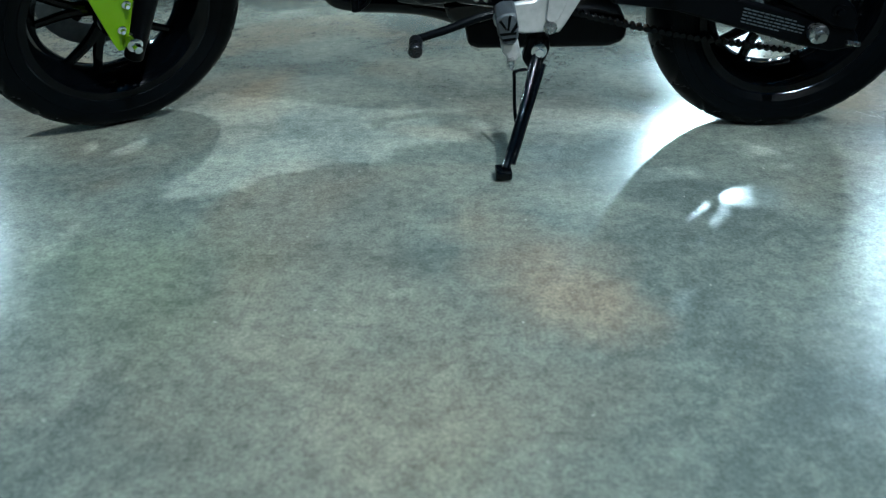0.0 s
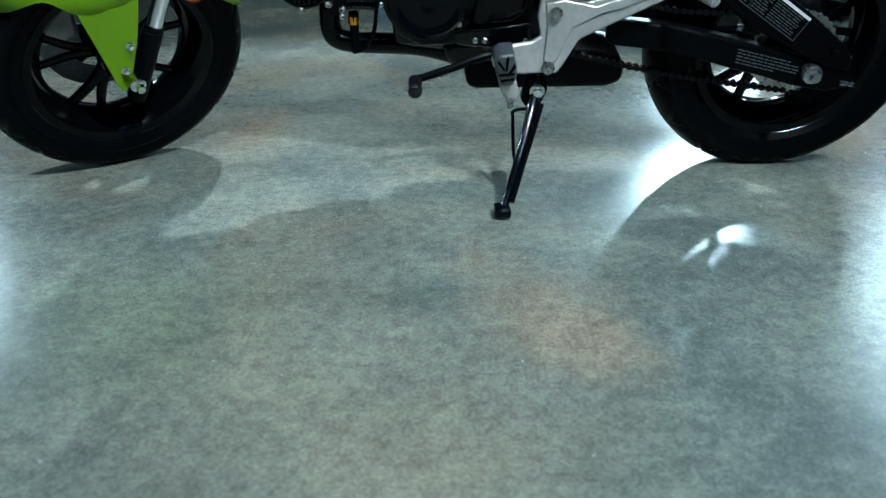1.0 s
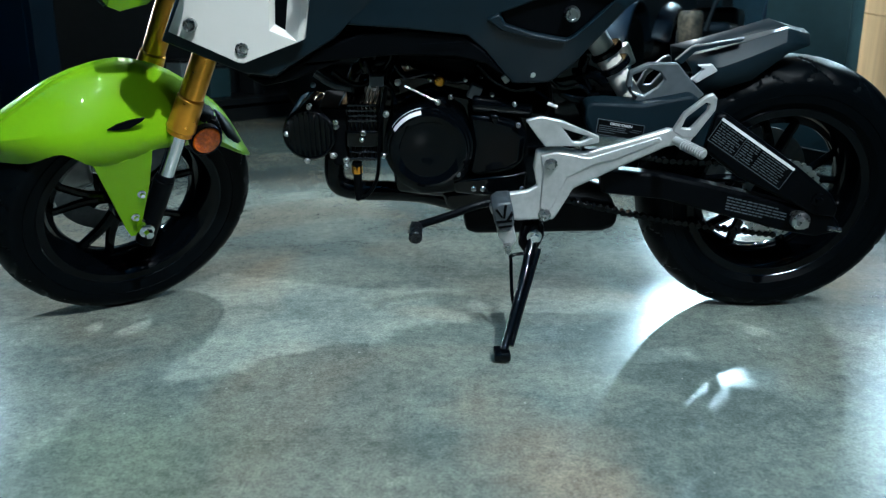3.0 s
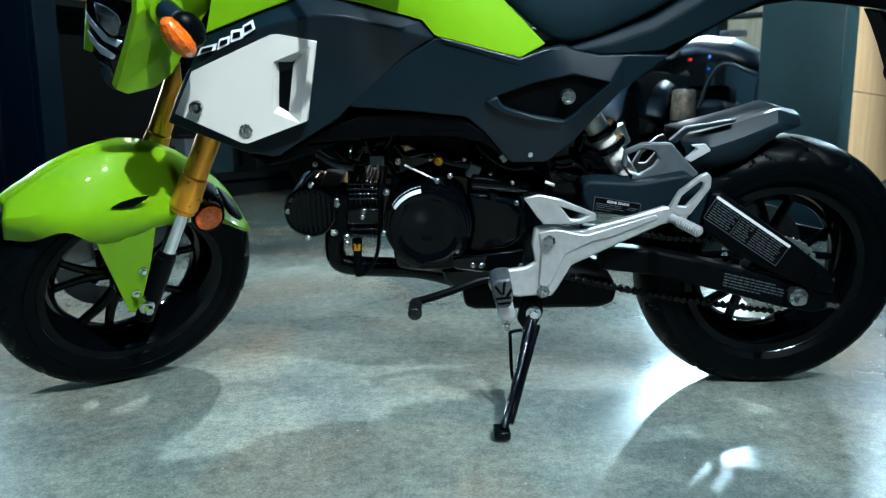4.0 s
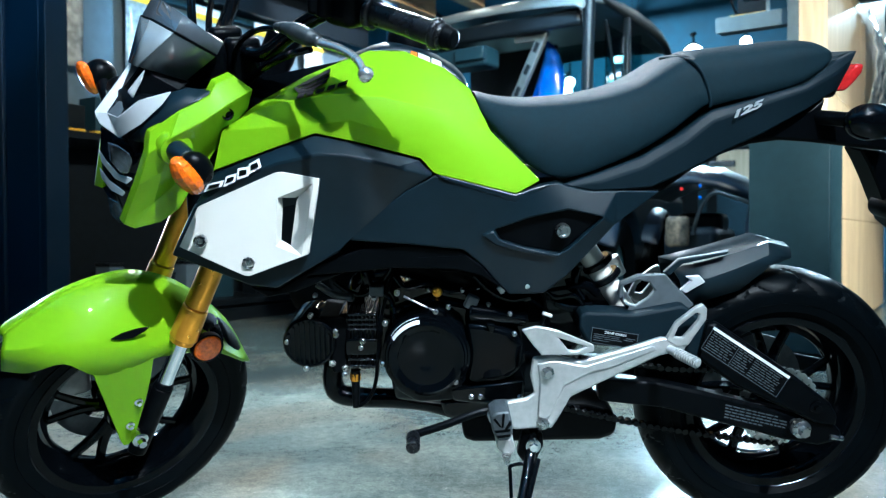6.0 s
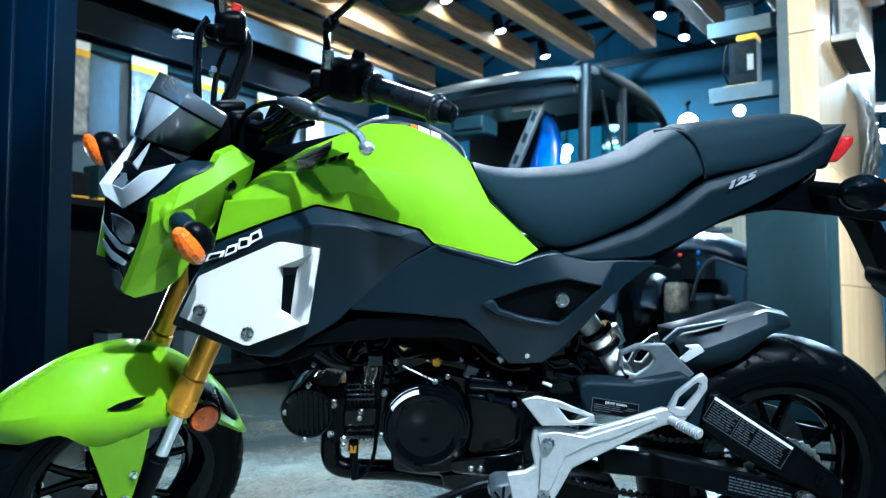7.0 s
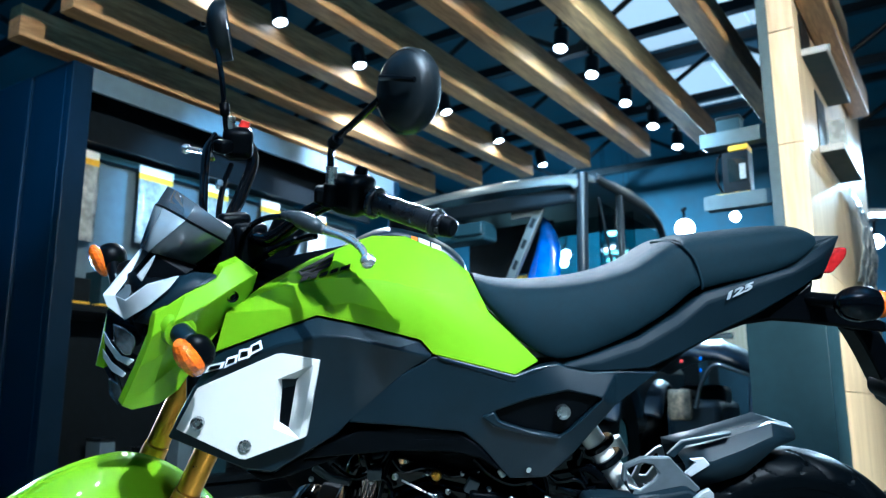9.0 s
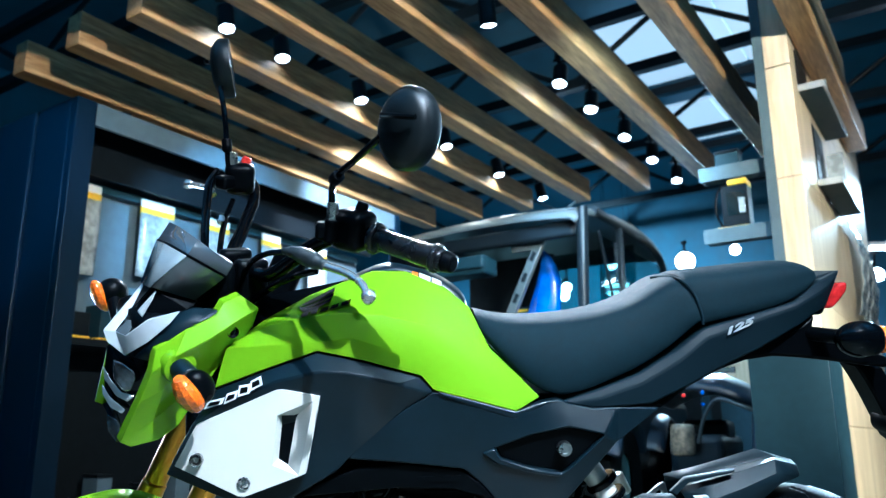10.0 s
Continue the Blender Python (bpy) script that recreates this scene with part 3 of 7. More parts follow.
for y in (2.20, ):
    part("end_panel", one_box(X0 - 0.385, X0 - 0.06, y, y + 0.03, 0, 2.40), BLUE_CAB, cab, "glossy blue-black end panel", bevel=0.004)
    part("end_panel", one_box(X0 - 1.7, X0 - 0.405, y - 0.01, y + 0.03, 0, 2.40), BLUE_CAB, cab, "glossy blue-black end panel", bevel=0.004)
for z in (0.10, 1.05):
    part("shelf", one_box(X0 - 0.46, X0 - 0.02, 2.3, 5.03, z, z + 0.04), DARK_STEEL, cab, bevel=0.003)
part("hang_rail", one_box(X0 - 0.46, X0 - 0.40, 2.3, 5.03, 2.03, 2.07), CONCRETE_STEEL, cab)
part("plinth", one_box(X0 - 0.45, X0 - 0.02, 2.3, 5.03, 0, 0.08), DARK_STEEL, cab)


for y, w, h, m_ in ((2.70, 0.09, 0.22, BACK_PANEL), (2.82, 0.04, 0.10, RED), (3.02, 0.14, 0.16, DARK_STEEL), (3.22, 0.10, 0.22, BACK_PANEL), (3.46, 0.16, 0.18, CONCRETE_STEEL), (3.78, 0.08, 0.18, DARK_STEEL)):
    b = thing("shelf_box", "small boxed part on the low cabinet shelf", "box", ROOM @ Matrix.Translation((X0 - 0.24, y, 0.14)), "boxes on the low shelf")
    part("carton", one_box(-0.07, 0.07, -w / 2, w / 2, 0, h), m_, b, bevel=0.003)
    part("lid", one_box(-0.073, 0.073, -w / 2 - 0.003, w / 2 + 0.003, h + 0.001, h + 0.02), DARK_STEEL, b, bevel=0.002)


def blister(place, w, h):
    x, y, z = place
    t = thing("hanging_pack", "clear hanging blister pack with a yellow header card", "package", ROOM @ Matrix.Translation(place), "hanging packs")
    part("card", one_box(-0.006, 0.006, -w / 2, w / 2, -0.05, 0), STICKER, t, bevel=0.002)
    part("header", one_box(-0.008, 0.008, -w / 2, w / 2, -0.09, -0.05), YELLOW_PRINT, t, bevel=0.002)
    part("pouch", grid([[(0.010 + 0.02 * math.sin(math.pi * i / 8) * math.sin(math.pi * k / 6) + 0.004 * math.sin(7 * i + 3 * k), -w / 2 + w * k / 6, -0.09 - (h - 0.09) * i / 8) for k in range(7)] for i in range(9)]), PACK, t, solid=0.01)
    return t


for y, w, h, z in ((2.555, 0.12, 0.55, 2.05), (3.015, 0.25, 0.50, 2.05), (3.5, 0.2, 0.42, 2.05), (4.0, 0.18, 0.45, 2.05), (4.5, 0.2, 0.4, 2.05)):
    blister((X0 - 0.36, y, z), w, h)
for k, (y, w, h, m_) in enumerate(((2.45, 0.12, 0.16, DARK_STEEL), (2.62, 0.10, 0.22, CONCRETE_STEEL), (2.80, 0.16, 0.12, DARK_STEEL), (3.1, 0.2, 0.2, CONCRETE_STEEL), (3.5, 0.25, 0.15, DARK_STEEL))):
    b = thing("boxed_part", "dark boxed spare part with a yellow band on a shelf", "box", ROOM @ Matrix.Translation((X0 - 0.24, y, 1.09)), "boxed parts on shelf")
    part("carton", one_box(-0.08, 0.08, -w / 2, w / 2, 0.03, h), m_, b, bevel=0.003)
    part("band", one_box(-0.083, 0.083, -w / 2 - 0.003, w / 2 + 0.003, 0, 0.03), YELLOW_PRINT, b, bevel=0.002)

# wood-clad gondola with shelves and leaflet holders
gon = thing("display_column", "birch-clad display column with grey steel edge and side shelves", "display stand", ROOM)
part("steel_edge", one_box(-0.772, -0.722, 4.05, 4.12, 0, 3.3), COLUMN_STEEL, gon, "grey steel edge strip", bevel=0.004)
part("steel_side", one_box(-0.772, -0.724, 4.122, 6.8, 0, 3.3), DARK_STEEL, gon)
for k in range(6):
    part("veneer_board", one_box(-0.722, -0.60, 4.06, 6.8, 0.02 + 0.60 * k, 0.62 + 0.60 * k - 0.004), PLY, gon, "pale birch veneer board", bevel=0.002)
for z in (1.56, 1.90):
    ledge = part("side_shelf", one_box(-1.12, -0.774, 4.128, 4.24, z, z + 0.035), CONCRETE_STEEL, gon, bevel=0.004)
    part("shelf_lip", one_box(-1.12, -0.774, 4.118, 4.126, z - 0.012, z + 0.065), COLUMN_STEEL, ledge, "grey steel lip", bevel=0.002)


for y0, y1, z, back in ((4.15, 4.90, 2.62, 0.20), (4.21, 5.05, 2.315, 0.24), (4.53, 5.26, 1.885, 0.36)):
    tray = part("wall_tray", one_box(-0.598, -0.482, y0, y1, z, z + 0.012), CONCRETE_STEEL, gon, "grey steel wall tray with a pale edge", bevel=0.002)
    part("tray_edge", one_box(-0.481, -0.475, y0, y1, z - 0.003, z + 0.035), SILVER, tray, bevel=0.002)
    part("tray_end", one_box(-0.598, -0.482, y0 - 0.008, y0 - 0.001, z, z + 0.035), SILVER, tray)
    part("tray_back", one_box(-0.598, -0.592, y0, y0 + 0.30, z + 0.014, z + back), DARK_STEEL, tray, bevel=0.002)
    part("tray_divider", one_box(-0.590, -0.50, y0 + 0.36, y0 + 0.366, z + 0.014, z + back * 0.8), PACK, tray)
for k, y in enumerate((5.40, 5.62, 5.84, 6.06)):
    part("hanging_bag", grid([[(-0.575 + 0.05 * math.sin(math.pi * i / 9) + 0.010 * math.sin(5 * j + 3 * i + k), y + 0.036 * j, 1.30 + 0.066 * i) for j in range(6)] for i in range(10)]), PACK, gon, "clear hanging bags", solid=0.006)


for ob in gon.children_recursive:
    ob.data.transform(Matrix.Translation((-0.025, 0, 0)))
pod = thing("dark_plinth", "plain dark grey display plinth standing on the floor", "plinth", ROOM)
part("front_panel", one_box(-0.852, -0.540, 3.55, 3.57, 0.05, 0.96), CONCRETE_STEEL, pod, bevel=0.003)
part("body", one_box(-0.842, -0.550, 3.572, 3.98, 0.05, 0.94), CONCRETE_STEEL, pod)
part("top_panel", one_box(-0.842, -0.550, 3.572, 3.98, 0.942, 0.96), CONCRETE_STEEL, pod, bevel=0.003)
part("toe_kick", one_box(-0.822, -0.570, 3.60, 3.96, 0, 0.048), DARK_STEEL, pod)
b = thing("tool_pack", "black boxed tool with yellow bands on a shelf", "box", ROOM @ Matrix.Translation((-0.985, 4.185, 1.596)), "tool packs")
part("carton", one_box(-0.060, 0.075, -0.05, 0.05, 0.035, 0.255), DARK_STEEL, b, bevel=0.004)
part("window", one_box(-0.03, 0.062, -0.053, -0.05, 0.09, 0.22), DARK_GLASS, b, bevel=0.002)
part("cord", one_tube([(-0.065, -0.045, 0.04), (-0.09, -0.045, 0.12), (-0.08, -0.045, 0.22), (-0.05, -0.045, 0.255)], 0.006, 8), BLACK_PLASTIC, b)
part("band", one_box(-0.095, 0.075, -0.055, 0.055, 0, 0.034), YELLOW_PRINT, b, bevel=0.003)
part("label", one_box(0.030, 0.060, -0.057, -0.054, 0.10, 0.18), PACK, b)
part("band", one_box(-0.02, 0.075, -0.055, 0.055, 0.257, 0.285), YELLOW_PRINT, b, bevel=0.003)
b = thing("tool_pack", "small dark grey boxed tool on the upper shelf", "box", ROOM @ Matrix.Translation((-1.0, 4.185, 1.936)), "tool packs")
part("carton", one_box(-0.06, 0.06, -0.045, 0.045, 0, 0.10), CONCRETE_STEEL, b, bevel=0.004)
part("lid", one_box(-0.063, 0.063, -0.048, 0.048, 0.101, 0.116), DARK_STEEL, b, bevel=0.003)
ctr = thing("back_counter", "long dark blue-grey counter along the far aisle", "counter", ROOM)
part("counter_body", one_box(-3.6, -1.40, 7.4, 7.9, 0.05, 1.42), CONCRETE_STEEL, ctr, bevel=0.006)
part("counter_top", one_box(-3.64, -1.38, 7.36, 7.94, 1.422, 1.47), DARK_STEEL, ctr, bevel=0.006)
part("toe_kick", one_box(-3.58, -1.42, 7.44, 7.86, 0, 0.048), DARK_STEEL, ctr)
for x in (-3.5, -2.8, -2.1):
    part("counter_door", one_box(x, x + 0.62, 7.385, 7.398, 0.12, 1.36), DARK_STEEL, ctr, bevel=0.003)
dw = thing("display_wall", "birch display wall on a dark base behind the quad bike", "display wall", ROOM)
part("base_panel", one_box(-1.88, -1.0, 6.9, 7.0, 0, 0.93), CONCRETE_STEEL, dw, "dark base panel", bevel=0.004)
part("veneer_panel", one_box(-1.88, -1.0, 6.895, 7.0, 0.934, 1.5), PLY, dw, "pale birch panel", bevel=0.004)

# pale roof sheets between dark trusses, glowing in place of light thrown up on them
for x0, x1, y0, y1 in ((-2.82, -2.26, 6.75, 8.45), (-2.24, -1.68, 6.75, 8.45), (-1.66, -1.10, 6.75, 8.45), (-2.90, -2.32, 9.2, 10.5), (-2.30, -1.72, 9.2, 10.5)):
    tagged(room_box("roof_sheet", SHEET_GLOW, x0, x1, y0, y1, 4.62, 4.66), "pale corrugated roof sheet whose glow stands in for light on it", "roof light", "roof lights")
for y in (3.4, 4.9, 6.6, 8.5, 10.55):
    tr = thing("roof_truss", "dark steel roof truss", "truss", ROOM, "roof trusses")
    part("chord", one_box(-8, 6, y, y + 0.09, 3.9, 4.0), DARK_STEEL, tr)
    part("chord", one_box(-8, 6, y, y + 0.09, 4.5, 4.6), DARK_STEEL, tr)
    for j in range(14):
        part("web", one_rod((-8 + j, y + 0.045, 3.95 if j % 2 else 4.55), (-7 + j, y + 0.045, 4.55 if j % 2 else 3.95), 0.03, sides=8), DARK_STEEL, tr)

# utility vehicle with a cab roof
utv = thing("utility_vehicle", "black side-by-side utility vehicle with a moulded cab roof", "utility vehicle", ROOM @ Matrix.Translation((-2.64, 4.3, 0)) @ Matrix.Diagonal((1, 1, 1.045, 1)))
roof_rows = []
for y, z, w in ((-0.04, 1.80, 0.70), (0.05, 1.90, 0.73), (0.5, 1.95, 0.75), (1.1, 1.95, 0.75), (1.45, 1.90, 0.73), (1.55, 1.82, 0.70)):
    roof_rows.append([(-w, y, z - 0.07), (-w, y, z - 0.02), (-w * 0.9, y, z), (-w * 0.4, y, z + 0.03), (w * 0.4, y, z + 0.03), (w * 0.9, y, z), (w, y, z - 0.02), (w, y, z - 0.07)])
part("roof", grid(roof_rows), CAR_ROOF, utv, "moulded grey cab roof", sub=1, solid=0.03, angle=60)
for x in (-0.72, 0.72):
    part("front_pillar", one_tube([(x, -0.02, 0.9), (x, 0.0, 1.4), (x, 0.04, 1.86)], 0.034, 12, 4), CAR_BLACK, utv)
    part("mid_pillar", one_box(x - 0.02, x + 0.02, 0.60, 0.65, 0.8, 1.86), CAR_BLACK, utv, bevel=0.01)
    part("rear_pillar", one_tube([(x, 0.2, 1.88), (x, 1.2, 1.86), (x, 1.50, 1.70), (x, 1.62, 1.3), (x, 1.66, 0.9)], 0.03, 10, 5), CAR_BLACK, utv)
part("dashboard", one_box(-0.70, 0.70, -0.10, 0.25, 0.85, 1.12), CAR_BLACK, utv, bevel=0.04)
part("bonnet", grid([[(-0.62, -1.0, 0.78), (-0.3, -1.05, 0.84), (0.3, -1.05, 0.84), (0.62, -1.0, 0.78)], [(-0.70, -0.5, 0.95), (-0.35, -0.5, 1.02), (0.35, -0.5, 1.02), (0.70, -0.5, 0.95)], [(-0.72, -0.1, 1.02), (-0.35, -0.1, 1.10), (0.35, -0.1, 1.10), (0.72, -0.1, 1.02)]]), CAR_BLACK, utv, solid=0.05, sub=1)
part("body_tub", one_box(-0.70, 0.70, -0.95, 1.9, 0.35, 0.80), CAR_BLACK, utv, bevel=0.05, segments=3)
part("rear_wall", one_box(-0.68, 0.06, 0.95, 0.98, 0.8, 1.84), CAR_BLACK, utv)
part("rear_window", one_box(0.07, 0.69, 0.955, 0.965, 0.85, 1.82), CAB_GLASS, utv, "tinted rear window")
part("header_rail", one_box(-0.66, 0.66, 0.03, 0.09, 1.70, 1.80), CAR_BLACK, utv, bevel=0.02)
part("roof_console", one_box(-0.42, 0.02, 0.02, 0.20, 1.55, 1.67), CONCRETE_STEEL, utv, "grey roof console", bevel=0.02, segments=3)
part("console_latch", one_box(-0.20, 0.02, -0.01, 0.03, 1.58, 1.66), CONCRETE_STEEL, utv, bevel=0.01)
part("sticker_panel", one_box(-0.05, 0.30, 0.55, 0.57, 1.22, 1.40), CONCRETE_STEEL, utv, bevel=0.01)
part("sticker_stripe", one_box(-0.04, 0.29, 0.544, 0.55, 1.37, 1.385), YELLOW_PRINT, utv)
lean = Matrix.Translation((0.37, 0.12, 1.685)) @ Matrix.Rotation(radians(28), 4, "Y")
bf = part("belt_frame", one_box(-0.03, 0.03, -0.02, 0.02, -0.75, 0.04, lean), CAR_ROOF, utv, "grey perforated seat frame", bevel=0.006)
for k in range(5):
    part("frame_hole", one_box(-0.014, 0.014, -0.024, -0.02, -0.66 + 0.14 * k, -0.60 + 0.14 * k, lean), CAR_BLACK, bf)
part("frame_head", one_box(0.18, 0.37, 0.10, 0.14, 1.665, 1.715), CAR_ROOF, utv, bevel=0.006)
seat_rows = ((0.95, 0.0, 0.36), (1.12, 0.05, 0.365), (1.28, 0.10, 0.375), (1.40, 0.14, 0.39), (1.50, 0.175, 0.40), (1.60, 0.22, 0.375), (1.67, 0.25, 0.34), (1.72, 0.27, 0.30))
part("blue_seat", grid([[(xl + (xr - xl) * k / 5, 0.40 - 0.07 * math.sin(math.pi * k / 5) + 0.014 * math.sin(9 * z + 2.3 * k), z) for k in range(6)] for z, xl, xr in seat_rows]), BLUE_COVER, utv, "crumpled glossy blue seat cover", solid=0.03, sub=1)
part("side_window", one_box(0.705, 0.712, 0.30, 1.45, 1.12, 1.75), CAB_GLASS, utv, "tinted rear side window")
part("door_rail", one_tube([(0.73, 0.25, 1.76), (0.735, 0.45, 1.30), (0.74, 0.55, 0.95)], 0.010, 8, 4), CAR_BLACK, utv)
for x in (-0.66, 0.66):
    for y in (-0.65, 1.5):
        w = part("wheel", lathe([(0.16, -0.10), (0.18, -0.11), (0.30, -0.12), (0.32, -0.08), (0.32, 0.08), (0.30, 0.12), (0.18, 0.11), (0.16, 0.10)], (x, y, 0.32), 40, "X"), RUBBER, utv, "black off-road tyre")
        part("rim", lathe([(0, -0.06), (0.10, -0.06), (0.165, -0.09), (0.165, 0.09), (0.10, 0.06), (0, 0.06)], (x, y, 0.32), 32, "X"), CAR_BLACK, w)

# quad bike
quad = thing("quad_bike", "dark blue quad bike with black tyres", "quad bike", Matrix.Translation((1.62, 4.95, 0)) @ Matrix.Rotation(radians(-25), 4, "Z") @ Matrix.Scale(1.12, 4))
part("body", grid([[(-0.36, -0.55, 0.62), (-0.15, -0.60, 0.78), (0.15, -0.60, 0.78), (0.36, -0.55, 0.62)], [(-0.38, -0.2, 0.72), (-0.16, -0.2, 0.88), (0.16, -0.2, 0.88), (0.38, -0.2, 0.72)], [(-0.20, 0.1, 0.70), (-0.14, 0.1, 0.82), (0.14, 0.1, 0.82), (0.20, 0.1, 0.70)], [(-0.38, 0.6, 0.70), (-0.16, 0.6, 0.84), (0.16, 0.6, 0.84), (0.38, 0.6, 0.70)]]), BLUE_PAINT, quad, "dark blue moulded bodywork", solid=0.08, sub=1)
part("rack", one_tube([(-0.34, -0.55, 0.90), (0.34, -0.55, 0.90), (0.34, -0.15, 0.94), (-0.34, -0.15, 0.94), (-0.34, -0.55, 0.90)], 0.014, 8, 1), CAR_BLACK, quad)
part("bars", one_tube([(-0.36, -0.05, 1.06), (-0.1, -0.12, 1.02), (0.1, -0.12, 1.02), (0.36, -0.05, 1.06)], 0.016, 8, 5), CAR_BLACK, quad)
for x in (-0.42, 0.42):
    for y in (-0.58, 0.6):
        w = part("wheel", lathe([(0.13, -0.09), (0.24, -0.12), (0.29, -0.08), (0.30, 0), (0.29, 0.08), (0.24, 0.12), (0.13, 0.09)], (x, y, 0.30), 36, "X"), RUBBER, quad, "black knobbly tyre")
        part("rim", lathe([(0, -0.04), (0.13, -0.08), (0.13, 0.08), (0, 0.04)], (x, y, 0.30), 28, "X"), CONCRETE_STEEL, w)
part("headlamp", lathe([(0, -0.03), (0.05, -0.02), (0.055, 0.03), (0, 0.05)], (-0.12, -0.62, 0.76), 24), LENS, quad)
part("chassis", one_box(-0.13, 0.13, -0.5, 0.6, 0.28, 0.52), CAR_BLACK, quad, bevel=0.04)
part("engine_block", one_box(-0.12, 0.12, -0.12, 0.25, 0.30, 0.60), CAR_BLACK, quad, bevel=0.03)
for x in (-0.42, 0.42):
    for y in (-0.58, 0.6):
        part("fender", grid([[(x + dx, y - 0.36 * math.cos(radians(a)), 0.32 + 0.36 * math.sin(radians(a)) - 0.05 * (abs(dx) > 0.1)) for a in range(20, 161, 20)] for dx in (-0.15, -0.08, 0.08, 0.15)]), BLUE_PAINT, quad, "dark blue fender", solid=0.02, sub=1)
part("lamp_strip", one_box(-0.22, -0.10, -0.63, -0.60, 0.80, 0.83), LENS, quad, bevel=0.004)
part("bumper", one_tube([(0.03, -0.66, 0.48), (0.07, -0.68, 0.60), (0.131, -0.70, 0.675), (0.22, -0.70, 0.65), (0.34, -0.66, 0.60)], 0.008, 10, 5), BRAKE_STEEL, quad, "steel tubular bumper")
part("side_marker", lens_blob(Vector((0.067, -0.67, 0.71)), (0.009, 0.008, 0.010), Matrix.Identity(4)), BLUE_COVER, quad, "small blue marker")
part("side_marker", lens_blob(Vector((0.066, -0.67, 0.655)), (0.008, 0.008, 0.009), Matrix.Identity(4)), BLUE_COVER, quad, "small blue marker")
part("red_badge", one_box(-0.030, -0.012, -0.655, -0.645, 0.692, 0.708), RED, quad, bevel=0.003)
part("camouflage_guard", grid([[(-0.10 + 0.03 * k, -0.66 - 0.02 * math.sin(math.pi * k / 4), 0.42 + 0.05 * i) for k in range(5)] for i in range(4)]), CAMO, quad, "mottled brown guard panel", solid=0.01, sub=1)
part("lamp_strip", one_box(0.10, 0.22, -0.63, -0.60, 0.80, 0.83), LENS, quad, bevel=0.004)


# ---- the motorcycle ----
# bike axes: x to the rear from the rear contact, y to its right, z up; it leans on its side stand, bars on full left lock
BIKE = Matrix.Translation((0.603, 1.611, 0)) @ Matrix.Rotation(radians(0.586), 4, "Z") @ Matrix.Rotation(radians(12.070), 4, "X")
PIVOT = Matrix.Translation((-1.281, 0, 0))
STEER = PIVOT @ Matrix.Rotation(radians(39.500), 4, Vector((math.sin(radians(25)), 0, math.cos(radians(25))))) @ PIVOT.inverted()
bike = thing("motorcycle", "small lime-green and black naked motorcycle leaning on its side stand", "motorcycle", BIKE)


def steered(bm):
    bmesh.ops.transform(bm, matrix=STEER, verts=bm.verts)
    return bm


# wheels
def tyre_mesh(cx, radius, half, sides=240):
    """A tyre with a rounded crown, shoulder grooves and a plain sidewall."""
    rim = 0.158
    prof = []
    for k in range(-14, 15):
        s = k / 14
        y = half * math.sin(s * math.pi / 2 * 0.98)
        r = radius - (radius - 0.5 * (rim + radius) - 0.004) * (1 - math.cos(s * math.pi / 2)) ** 1.15
        prof.append((r, y, s))
    left = [(rim + 0.018, -half * 0.93, -2), (rim, -half * 0.72, -2)]
    prof = left[::-1] + prof + [(r, -y, -s) for r, y, s in left]
    bm = bmesh.new()
    rings = []
    for k in range(sides):
        a = 2 * math.pi * k / sides
        ring = []
        for r, y, s in prof:
            if abs(s) <= 0.83:
                phase = (a * 16 / (2 * math.pi) + (0.35 if s > 0 else 0) + abs(s) * 0.85) % 1
                phase2 = (a * 16 / (2 * math.pi) + 0.5 - abs(s) * 0.5) % 1
                if (0.12 < abs(s) < 0.8 and phase < 0.10) or (0.35 < abs(s) < 0.83 and phase2 < 0.08):
                    r -= 0.0045
            ring.append(bm.verts.new((cx + r * math.cos(a), y, radius + r * math.sin(a))))
        rings.append(ring)
    for k in range(sides):
        p, q = rings[k], rings[(k + 1) % sides]
        for i in range(len(prof) - 1):
            bm.faces.new((p[i], p[i + 1], q[i + 1], q[i]))
    return bm


